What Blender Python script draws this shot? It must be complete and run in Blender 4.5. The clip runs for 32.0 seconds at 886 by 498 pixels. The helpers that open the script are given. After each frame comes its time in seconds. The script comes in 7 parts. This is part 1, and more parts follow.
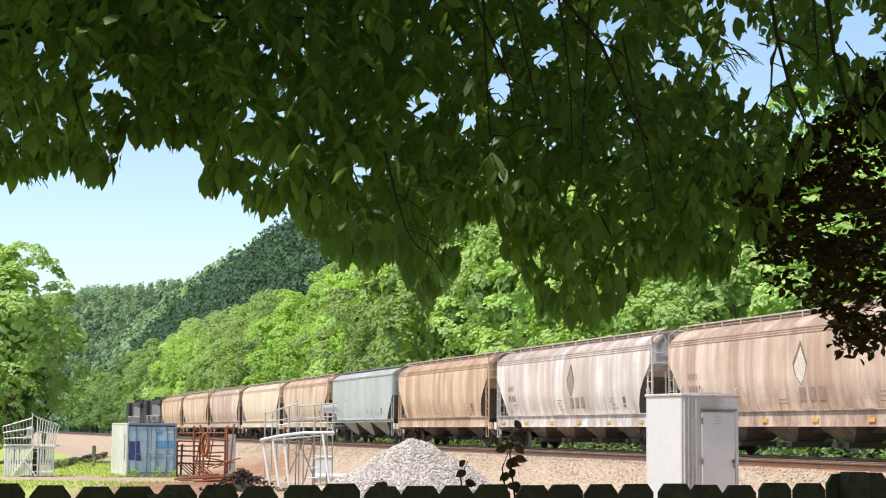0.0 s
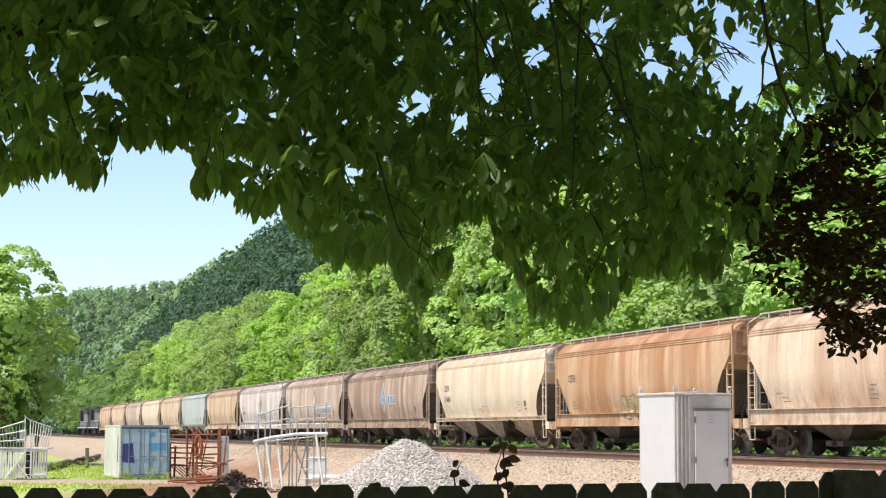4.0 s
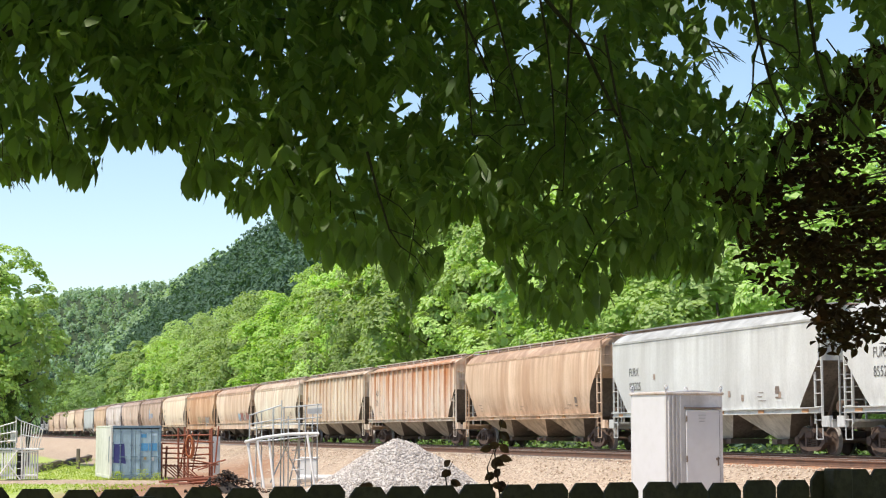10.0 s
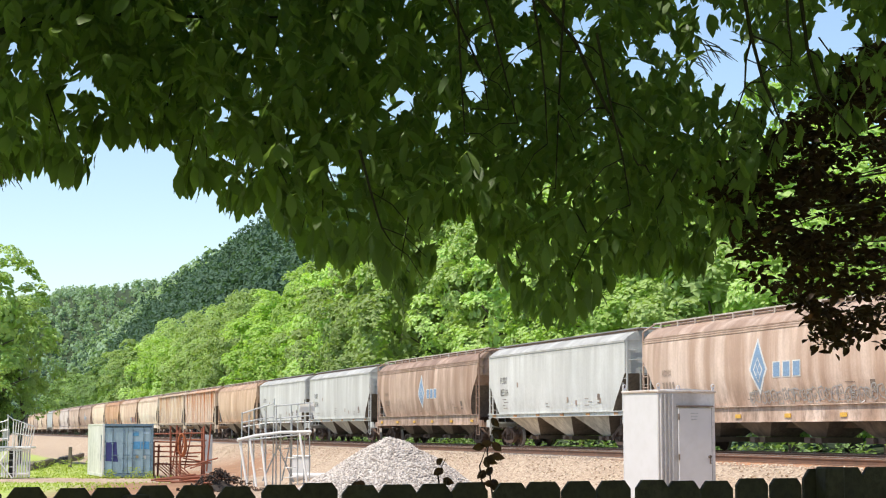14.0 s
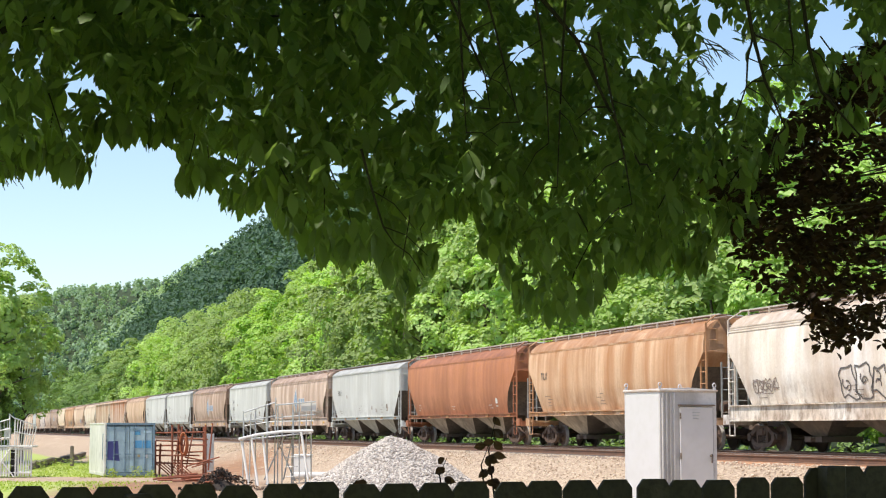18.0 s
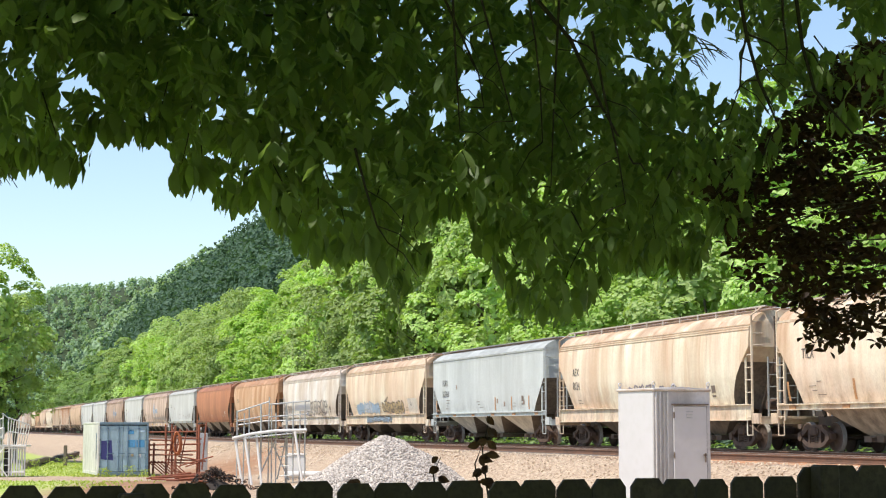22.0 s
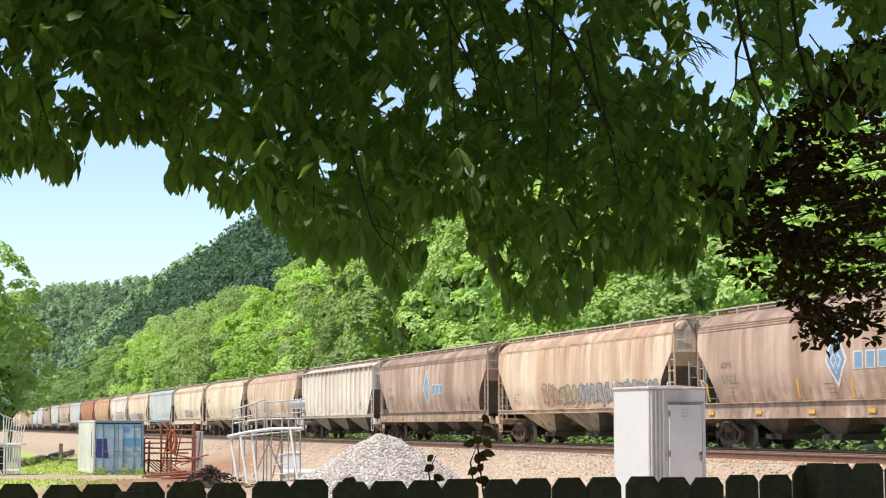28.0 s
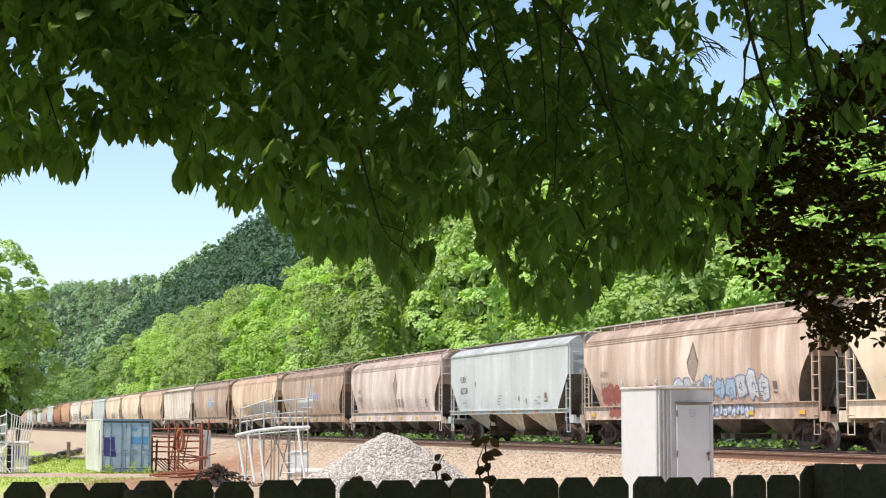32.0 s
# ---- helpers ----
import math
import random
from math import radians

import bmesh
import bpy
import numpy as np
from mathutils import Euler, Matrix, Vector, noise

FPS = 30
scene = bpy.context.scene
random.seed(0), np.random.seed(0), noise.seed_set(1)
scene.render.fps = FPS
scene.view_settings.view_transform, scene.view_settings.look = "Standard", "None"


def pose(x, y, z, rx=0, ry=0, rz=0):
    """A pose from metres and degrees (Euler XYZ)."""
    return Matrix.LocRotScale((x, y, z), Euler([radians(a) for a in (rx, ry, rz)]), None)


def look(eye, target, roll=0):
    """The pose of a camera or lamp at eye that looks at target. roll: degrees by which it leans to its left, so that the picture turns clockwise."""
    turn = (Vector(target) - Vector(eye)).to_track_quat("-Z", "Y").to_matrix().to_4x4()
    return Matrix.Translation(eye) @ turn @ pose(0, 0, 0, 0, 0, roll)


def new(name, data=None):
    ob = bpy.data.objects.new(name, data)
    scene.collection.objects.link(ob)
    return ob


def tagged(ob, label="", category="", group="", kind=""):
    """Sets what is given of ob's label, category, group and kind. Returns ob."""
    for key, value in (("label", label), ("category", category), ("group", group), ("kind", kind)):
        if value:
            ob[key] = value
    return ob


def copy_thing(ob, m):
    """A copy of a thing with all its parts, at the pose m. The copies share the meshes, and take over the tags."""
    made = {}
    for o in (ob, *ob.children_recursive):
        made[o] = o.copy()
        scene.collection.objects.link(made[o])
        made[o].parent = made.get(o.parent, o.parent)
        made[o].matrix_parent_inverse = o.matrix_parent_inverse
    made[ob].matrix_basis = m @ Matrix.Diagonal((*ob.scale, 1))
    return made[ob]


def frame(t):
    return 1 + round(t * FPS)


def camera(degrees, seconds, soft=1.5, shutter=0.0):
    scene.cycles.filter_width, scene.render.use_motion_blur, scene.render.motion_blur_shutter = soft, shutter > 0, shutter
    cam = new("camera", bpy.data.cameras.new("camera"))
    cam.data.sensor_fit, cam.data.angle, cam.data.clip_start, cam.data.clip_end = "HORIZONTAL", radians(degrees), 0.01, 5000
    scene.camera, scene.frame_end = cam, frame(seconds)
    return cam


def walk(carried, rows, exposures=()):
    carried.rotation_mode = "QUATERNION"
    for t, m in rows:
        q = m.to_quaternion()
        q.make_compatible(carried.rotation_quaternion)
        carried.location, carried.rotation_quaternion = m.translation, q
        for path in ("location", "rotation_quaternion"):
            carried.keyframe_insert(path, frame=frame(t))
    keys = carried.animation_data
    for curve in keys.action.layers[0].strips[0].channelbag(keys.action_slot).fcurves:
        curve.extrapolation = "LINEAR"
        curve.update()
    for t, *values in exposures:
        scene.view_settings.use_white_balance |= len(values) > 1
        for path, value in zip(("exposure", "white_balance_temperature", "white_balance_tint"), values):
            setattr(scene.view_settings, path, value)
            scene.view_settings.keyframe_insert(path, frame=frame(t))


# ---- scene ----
EYE = (0.0, 0.0, 2.30)


def aim(turn, tilt, lean):
    """The camera at the eye, turned right by turn, tilted up and rolled, in degrees."""
    return Matrix.Translation(EYE) @ pose(0, 0, 0, 0, 0, -turn) @ pose(0, 0, 0, 90 + tilt) @ pose(0, 0, 0, 0, 0, lean)


cam = camera(27.96, 32.0, soft=1.15)
walk(cam, [
    (0, aim(-0.537, 5.869, 0.485)),
    (0.5, aim(-0.511, 5.894, 0.312)),
    (1, aim(-0.423, 5.894, 0.241)),
    (1.5, aim(-0.317, 5.903, 0.154)),
    (2, aim(-0.355, 5.906, 0.165)),
    (2.5, aim(-0.398, 5.896, 0.219)),
    (3, aim(-0.334, 5.882, 0.155)),
    (3.5, aim(-0.285, 5.878, 0.150)),
    (5.5, aim(-0.313, 5.906, 0.155)),
    (6, aim(-0.230, 5.908, 0.130)),
    (6.5, aim(-0.225, 5.943, 0.080)),
    (7, aim(-0.123, 5.937, 0.148)),
    (7.5, aim(-0.065, 5.914, 0.106)),
    (8, aim(-0.087, 5.911, 0.160)),
    (8.5, aim(-0.062, 5.888, 0.080)),
    (9, aim(-0.073, 5.889, 0.094)),
    (9.5, aim(-0.069, 5.888, 0.077)),
    (10, aim(0.000, 5.873, -0.000)),
    (10.5, aim(0.094, 5.877, 0.010)),
    (11, aim(0.177, 5.868, 0.034)),
    (11.5, aim(0.176, 5.842, 0.044)),
    (12, aim(0.082, 5.879, -0.003)),
    (12.5, aim(0.219, 5.855, -0.016)),
    (13, aim(0.221, 5.868, 0.031)),
    (13.5, aim(0.104, 5.869, 0.043)),
    (14, aim(0.245, 5.817, -0.006)),
    (14.5, aim(0.232, 5.845, -0.010)),
    (16.5, aim(-0.058, 5.845, -0.003)),
    (17, aim(0.048, 5.840, 0.068)),
    (17.5, aim(0.135, 5.810, 0.048)),
    (18, aim(0.194, 5.786, -0.002)),
    (18.5, aim(0.162, 5.788, 0.017)),
    (19, aim(0.218, 5.790, -0.003)),
    (19.5, aim(0.253, 5.789, 0.028)),
    (20, aim(0.299, 5.763, -0.003)),
    (20.5, aim(0.309, 5.760, 0.003)),
    (21, aim(0.287, 5.766, -0.011)),
    (21.5, aim(0.324, 5.766, -0.007)),
    (22, aim(0.396, 5.762, -0.014)),
    (22.5, aim(0.415, 5.767, -0.000)),
    (23, aim(0.384, 5.766, -0.003)),
    (23.5, aim(0.364, 5.746, -0.043)),
    (24, aim(0.338, 5.734, -0.018)),
    (24.5, aim(0.324, 5.720, 0.032)),
    (25, aim(0.393, 5.717, -0.019)),
    (25.5, aim(0.469, 5.735, -0.002)),
    (27.5, aim(0.493, 5.711, -0.004)),
    (28, aim(0.541, 5.707, -0.008)),
    (28.5, aim(0.605, 5.707, -0.001)),
    (29, aim(0.586, 5.707, -0.014)),
    (29.5, aim(0.354, 5.734, -0.007)),
    (30, aim(0.103, 5.757, 0.068)),
    (30.5, aim(0.132, 5.740, 0.168)),
    (31, aim(0.205, 5.714, 0.144)),
    (31.5, aim(0.275, 5.691, 0.162)),
    (32, aim(0.287, 5.687, 0.146)),
])
scene.view_settings.exposure = 0.4

# ---- daylight ----
SUN_EL, SUN_AZ = 62.0, 236.0      # azimuth clockwise from +y
world = bpy.data.worlds.new("sky")
scene.world = world
world.use_nodes = True
_wn = world.node_tree.nodes
_sky = _wn.new("ShaderNodeTexSky")
_sky.sky_type, _sky.sun_disc = "NISHITA", False
_sky.sun_elevation, _sky.sun_rotation = radians(SUN_EL), radians(SUN_AZ)
_sky.air_density, _sky.dust_density, _sky.ozone_density = 1.0, 0.6, 1.0
_wn["Background"].inputs["Strength"].default_value = 0.15
world.node_tree.links.new(_sky.outputs[0], _wn["Background"].inputs["Color"])
sun = new("sun", bpy.data.lights.new("sun", "SUN"))
sun.data.energy, sun.data.angle, sun.data.color = 4.6, radians(0.55), (1.0, 0.925, 0.82)
_a, _e = radians(SUN_AZ), radians(SUN_EL)
sun.matrix_world = look((math.sin(_a) * math.cos(_e) * 60, math.cos(_a) * math.cos(_e) * 60, math.sin(_e) * 60), (0, 0, 0))

# ---- materials ----
def base_mat(name):
    m = bpy.data.materials.new(name)
    m.use_nodes = True
    nt = m.node_tree
    return m, nt.nodes, nt.links, nt.nodes["Principled BSDF"]


def noise_node(nodes, links, scale, detail=5.0, rough=0.6, stretch=None, space="Object", shift=True):
    """A noise in metres, moved from object to object by Object Info's Random."""
    tc = nodes.new("ShaderNodeTexCoord")
    mp = nodes.new("ShaderNodeMapping")
    links.new(tc.outputs[space], mp.inputs["Vector"])
    if stretch:
        mp.inputs["Scale"].default_value = stretch
    if shift:
        oi = nodes.new("ShaderNodeObjectInfo")
        mul = nodes.new("ShaderNodeMath")
        mul.operation = "MULTIPLY"
        mul.inputs[1].default_value = 37.0
        links.new(oi.outputs["Random"], mul.inputs[0])
        links.new(mul.outputs[0], mp.inputs["Location"])
    n = nodes.new("ShaderNodeTexNoise")
    n.inputs["Scale"].default_value = scale
    n.inputs["Detail"].default_value = detail
    n.inputs["Roughness"].default_value = rough
    links.new(mp.outputs[0], n.inputs["Vector"])
    return n.outputs["Fac"]


def ramp(nodes, links, fac, lo, hi):
    r = nodes.new("ShaderNodeMapRange")
    r.inputs["From Min"].default_value, r.inputs["From Max"].default_value = lo, hi
    links.new(fac, r.inputs["Value"])
    return r.outputs["Result"]


def mixc(nodes, links, fac, a, b):
    m = nodes.new("ShaderNodeMix")
    m.data_type = "RGBA"
    if isinstance(fac, float):
        m.inputs["Factor"].default_value = fac
    else:
        links.new(fac, m.inputs["Factor"])
    for sock, v in ((m.inputs["A"], a), (m.inputs["B"], b)):
        if isinstance(v, tuple):
            sock.default_value = (*v, 1)
        else:
            links.new(v, sock)
    return m.outputs["Result"]


def add_bump(nodes, links, bsdf, fac, strength, dist):
    b = nodes.new("ShaderNodeBump")
    b.inputs["Strength"].default_value, b.inputs["Distance"].default_value = strength, dist
    links.new(fac, b.inputs["Height"])
    links.new(b.outputs["Normal"], bsdf.inputs["Normal"])


def surf(name, c1, c2, scale, rough=0.7, metal=0.0, bump=0.2, dist=0.01, fine=8.0, c3=None, lo=0.35, hi=0.65):
    """A surface of two (or three) colours mixed by noise at two scales, with relief."""
    m, n, l, b = base_mat(name)
    f1 = ramp(n, l, noise_node(n, l, scale), lo, hi)
    f2 = noise_node(n, l, scale * fine, 4.0)
    col = mixc(n, l, f1, c1, c2)
    col = mixc(n, l, ramp(n, l, f2, 0.45, 0.75), col, c3 or tuple(0.75 * v for v in c2))
    l.new(col, b.inputs["Base Color"])
    b.inputs["Roughness"].default_value, b.inputs["Metallic"].default_value = rough, metal
    add_bump(n, l, b, f2, bump, dist)
    return m


def paint(name, base, dirt, streak=0.6, rust=0.0, rustc=(0.27, 0.10, 0.04), stain=0.4, spots=0.0, rough=0.6):
    """Weathered car paint: streaks that run down the sides, blotches, rust."""
    m, n, l, b = base_mat(name)
    s1 = ramp(n, l, noise_node(n, l, 1.0, 6.0, 0.6, (0.85, 0.85, 0.05)), 0.41, 0.62)
    s2 = ramp(n, l, noise_node(n, l, 1.0, 4.0, 0.6, (2.1, 2.1, 0.10)), 0.45, 0.75)
    blot = ramp(n, l, noise_node(n, l, 0.55, 6.0, 0.65), 0.45, 0.75)
    fine = noise_node(n, l, 14.0, 4.0)

    def gain(x, k):
        g = n.new("ShaderNodeMath")
        g.operation = "MULTIPLY"
        g.inputs[1].default_value = k
        l.new(x, g.inputs[0])
        return g.outputs[0]
    tc = n.new("ShaderNodeTexCoord")
    sep = n.new("ShaderNodeSeparateXYZ")
    l.new(tc.outputs["Object"], sep.inputs[0])

    def both(x, y):
        g = n.new("ShaderNodeMath")
        g.operation = "MULTIPLY"
        l.new(x, g.inputs[0])
        l.new(y, g.inputs[1])
        return g.outputs[0]
    dark = tuple(0.5 * v for v in dirt)
    wash = ramp(n, l, noise_node(n, l, 0.3, 4.0, 0.6, (1.0, 1.0, 0.6)), 0.4, 0.62)
    col = mixc(n, l, gain(wash, 0.8), base, tuple(min(0.85, 1.22 * v + 0.03) for v in base))
    col = mixc(n, l, gain(s1, streak), col, dirt)
    col = mixc(n, l, gain(s2, streak * 0.35), col, tuple(0.62 * v for v in dirt))
    col = mixc(n, l, gain(blot, stain), col, tuple(0.62 * d + 0.2 * c for d, c in zip(dirt, base)))
    # road splash on the lower panels, run-off from the roof seam
    splash = both(ramp(n, l, sep.outputs["Z"], 2.7, 1.5), ramp(n, l, noise_node(n, l, 2.6, 7.0, 0.7, (1.0, 1.0, 0.55)), 0.44, 0.66))
    col = mixc(n, l, gain(splash, min(1.0, 0.25 + stain)), col, dark)
    run = both(ramp(n, l, sep.outputs["Z"], 2.6, 4.2), ramp(n, l, noise_node(n, l, 1.0, 5.0, 0.6, (2.0, 2.0, 0.06)), 0.44, 0.7))
    col = mixc(n, l, gain(run, streak), col, rustc if rust > 0.2 else tuple(0.7 * v for v in dirt))
    soot = both(ramp(n, l, sep.outputs["Z"], 4.05, 4.3), ramp(n, l, noise_node(n, l, 0.9, 6.0, 0.65), 0.25, 0.6))
    col = mixc(n, l, gain(soot, 0.75), col, tuple(0.55 * v for v in dirt))
    if rust:
        r1 = ramp(n, l, noise_node(n, l, 1.0, 7.0, 0.7, (2.4, 2.4, 0.14)), 0.66 - 0.3 * rust, 0.82 - 0.25 * rust)
        high = n.new("ShaderNodeMapRange")
        high.inputs["From Min"].default_value, high.inputs["From Max"].default_value, high.inputs["To Min"].default_value = 2.0, 3.9, 0.4
        l.new(sep.outputs["Z"], high.inputs["Value"])
        col = mixc(n, l, both(gain(r1, min(1.0, 0.5 + rust)), high.outputs["Result"]), col, rustc)
    if spots:
        r2 = ramp(n, l, noise_node(n, l, 5.0, 6.0, 0.7), 0.68, 0.74)
        col = mixc(n, l, gain(r2, spots), col, tuple(0.5 * v for v in rustc))
    col = mixc(n, l, gain(ramp(n, l, fine, 0.4, 0.8), 0.25), col, tuple(0.6 * v for v in dirt))
    l.new(col, b.inputs["Base Color"])
    b.inputs["Roughness"].default_value = rough
    add_bump(n, l, b, noise_node(n, l, 1.3, 3.0), 0.25, 0.03)
    return m


def leafy(name, c1, c2, glow=0.45, scale=0.35, gloss=0.45, spread=0.5):
    """Leaves that let light through, their greens mixed by leaf and by patch."""
    m, n, l, b = base_mat(name)
    geo = n.new("ShaderNodeNewGeometry")
    oi = n.new("ShaderNodeObjectInfo")
    isl = mixc(n, l, geo.outputs["Random Per Island"], c1, c2)
    pat = ramp(n, l, noise_node(n, l, scale, 4.0), 0.3, 0.7)
    col = mixc(n, l, pat, isl, tuple(0.5 * (p + q) * 0.85 for p, q in zip(c1, c2)))
    hs = n.new("ShaderNodeHueSaturation")
    mr = n.new("ShaderNodeMapRange")
    mr.inputs["To Min"].default_value, mr.inputs["To Max"].default_value = 1.0 - spread * 0.5, 1.0 + spread * 0.5
    l.new(oi.outputs["Random"], mr.inputs["Value"])
    l.new(mr.outputs[0], hs.inputs["Value"])
    l.new(col, hs.inputs["Color"])
    l.new(hs.outputs[0], b.inputs["Base Color"])
    b.inputs["Roughness"].default_value = gloss
    tr = n.new("ShaderNodeBsdfTranslucent")
    tc = n.new("ShaderNodeMix")
    tc.data_type = "RGBA"
    tc.blend_type = "MULTIPLY"
    tc.inputs["Factor"].default_value = 1.0
    l.new(hs.outputs[0], tc.inputs["A"])
    tc.inputs["B"].default_value = (1.6, 1.7, 0.7, 1)
    l.new(tc.outputs["Result"], tr.inputs["Color"])
    mx = n.new("ShaderNodeMixShader")
    mx.inputs[0].default_value = glow
    l.new(b.outputs[0], mx.inputs[1])
    l.new(tr.outputs[0], mx.inputs[2])
    l.new(mx.outputs[0], n["Material Output"].inputs["Surface"])
    return m


M_STEEL = surf("weathered_steel", (0.10, 0.075, 0.06), (0.17, 0.12, 0.09), 3.0, 0.75, 0.2, 0.3)
M_TRUCK = surf("truck_steel", (0.065, 0.043, 0.033), (0.12, 0.075, 0.052), 4.0, 0.85, 0.1, 0.3)
M_TREAD = surf("wheel_tread", (0.30, 0.28, 0.26), (0.22, 0.20, 0.18), 6.0, 0.65, 0.3, 0.05)
M_RAIL = surf("rail_rust", (0.20, 0.10, 0.06), (0.13, 0.075, 0.05), 3.0, 0.8, 0.1, 0.3)
M_RAILHEAD = surf("rail_head", (0.62, 0.58, 0.54), (0.46, 0.40, 0.35), 2.0, 0.35, 0.4, 0.05)
M_TIE = surf("tie_wood", (0.11, 0.085, 0.065), (0.17, 0.14, 0.11), 3.0, 0.9, 0.0, 0.5)
M_BARK = surf("bark", (0.075, 0.06, 0.045), (0.13, 0.105, 0.08), 6.0, 0.9, 0.0, 0.7, 0.02)
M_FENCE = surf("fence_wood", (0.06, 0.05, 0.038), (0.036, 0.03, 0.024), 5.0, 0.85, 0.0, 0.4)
M_WHITE = surf("white_paint", (0.72, 0.71, 0.69), (0.62, 0.60, 0.57), 1.2, 0.45, 0.0, 0.08, c3=(0.66, 0.64, 0.61))
M_GALV = surf("galvanised", (0.52, 0.53, 0.53), (0.40, 0.41, 0.41), 2.0, 0.5, 0.5, 0.1)
M_RUSTRED = surf("rusted_rack", (0.33, 0.10, 0.05), (0.20, 0.075, 0.045), 4.0, 0.8, 0.0, 0.3)
M_DARK = surf("dark_opening", (0.02, 0.018, 0.016), (0.03, 0.027, 0.024), 2.0, 0.9)
M_GRAVEL = surf("crushed_stone", (0.54, 0.50, 0.46), (0.42, 0.385, 0.35), 6.0, 0.9, 0.0, 0.4, c3=(0.34, 0.315, 0.29))
M_BLACK = surf("black_rubber", (0.03, 0.03, 0.03), (0.045, 0.043, 0.04), 5.0, 0.7)

# ---- building helpers ----
def part(name, bm, material, parent=None, label="", smooth=False):
    """Links a bmesh (or a mesh) as one object, under a thing or a part."""
    if isinstance(bm, bpy.types.Mesh):
        me = bm
    else:
        me = bpy.data.meshes.new(name)
        bm.normal_update()
        if smooth:
            for f in bm.faces:
                f.smooth = True
        bm.to_mesh(me)
        bm.free()
    if material and not me.materials:
        me.materials.append(material)
    ob = new(name, me)
    if parent:
        ob.parent = parent
    if label:
        tagged(ob, label)
    return ob


def thing(name, label, category, m=None, group="", kind=""):
    """An Empty at the base of a thing."""
    ob = tagged(new(name), label, category, group, kind)
    ob.empty_display_size = 0.2
    if m:
        ob.matrix_basis = m
    return ob


def box(bm, x, y, z, sx, sy, sz, m=None):
    """A box round its centre (x, y, z)."""
    vs = []
    for k in (-1, 1):
        for j in (-1, 1):
            for i in (-1, 1):
                p = Vector((x + i * sx / 2, y + j * sy / 2, z + k * sz / 2))
                vs.append(bm.verts.new(m @ p if m else p))
    for q in ((0, 2, 3, 1), (4, 5, 7, 6), (0, 1, 5, 4), (2, 6, 7, 3), (0, 4, 6, 2), (1, 3, 7, 5)):
        bm.faces.new([vs[i] for i in q])
    return bm


def soft_box(x, y, z, sx, sy, sz, r=0.01):
    bm = box(bmesh.new(), x, y, z, sx, sy, sz)
    bmesh.ops.bevel(bm, geom=bm.edges[:], offset=r, segments=1, affect="EDGES")
    return bm


def tube(bm, a, b, r, n=6, r2=None):
    """A round bar from a to b."""
    a, b = Vector(a), Vector(b)
    q = (b - a).to_track_quat("Z", "Y")
    rings = []
    for p, rr in ((a, r), (b, r2 if r2 is not None else r)):
        rings.append([bm.verts.new(p + q @ Vector((rr * math.cos(2 * math.pi * i / n), rr * math.sin(2 * math.pi * i / n), 0))) for i in range(n)])
    for i in range(n):
        bm.faces.new((rings[0][i], rings[0][(i + 1) % n], rings[1][(i + 1) % n], rings[1][i]))
    bm.faces.new(rings[0][::-1])
    bm.faces.new(rings[1])
    return bm


def pipe(bm, pts, radii, n=7):
    """A tapered pipe along points, rings joined."""
    rings = []
    for i, p in enumerate(pts):
        d = Vector(pts[min(i + 1, len(pts) - 1)]) - Vector(pts[max(i - 1, 0)])
        q = d.to_track_quat("Z", "Y")
        rings.append([bm.verts.new(Vector(p) + q @ Vector((radii[i] * math.cos(2 * math.pi * k / n), radii[i] * math.sin(2 * math.pi * k / n), 0))) for k in range(n)])
    for a, b in zip(rings, rings[1:]):
        for k in range(n):
            bm.faces.new((a[k], a[(k + 1) % n], b[(k + 1) % n], b[k]))
    bm.faces.new(rings[0][::-1])
    bm.faces.new(rings[-1])
    return bm


def prism(bm, poly, y0, y1, m=None):
    """A polygon in x, z pushed from y0 to y1."""
    a = [bm.verts.new(m @ Vector((x, y0, z)) if m else (x, y0, z)) for x, z in poly]
    b = [bm.verts.new(m @ Vector((x, y1, z)) if m else (x, y1, z)) for x, z in poly]
    k = len(poly)
    for i in range(k):
        bm.faces.new((a[i], a[(i + 1) % k], b[(i + 1) % k], b[i]))
    bm.faces.new(a[::-1])
    bm.faces.new(b)
    return bm


class Soup:
    """Many copies of small meshes gathered into one mesh."""
    def __init__(self):
        self.v, self.f, self.n = [], [], 0

    def add(self, verts, faces, m):
        a = np.array(m)
        self.v.append(verts @ a[:3, :3].T + a[:3, 3])
        self.f.append(faces + self.n)
        self.n += len(verts)

    def mesh(self, name, smooth=False):
        me = bpy.data.meshes.new(name)
        v, f = np.concatenate(self.v), np.concatenate(self.f)
        k = f.shape[1]
        me.vertices.add(len(v))
        me.vertices.foreach_set("co", v.ravel())
        me.loops.add(f.size)
        me.loops.foreach_set("vertex_index", f.ravel().astype(np.int32))
        me.polygons.add(len(f))
        me.polygons.foreach_set("loop_start", np.arange(0, f.size, k, dtype=np.int32))
        me.polygons.foreach_set("use_smooth", np.full(len(f), smooth))
        me.update(calc_edges=True)
        me.validate()
        return me


def spin(rng, tilt=math.pi):
    """A random turn."""
    return Euler((rng.uniform(-tilt, tilt), rng.uniform(-tilt, tilt), rng.uniform(0, 2 * math.pi))).to_matrix().to_4x4()


# ---- the line: two tracks, straight and then curving gently away ----
UX, UY = -0.2806, 0.9598          # the way of the train
BEND_S, BEND_R = 220.0, 6000.0
RAIL_Z = 1.555
TRACK_TRAIN, TRACK_NEAR = 1.55, -2.75


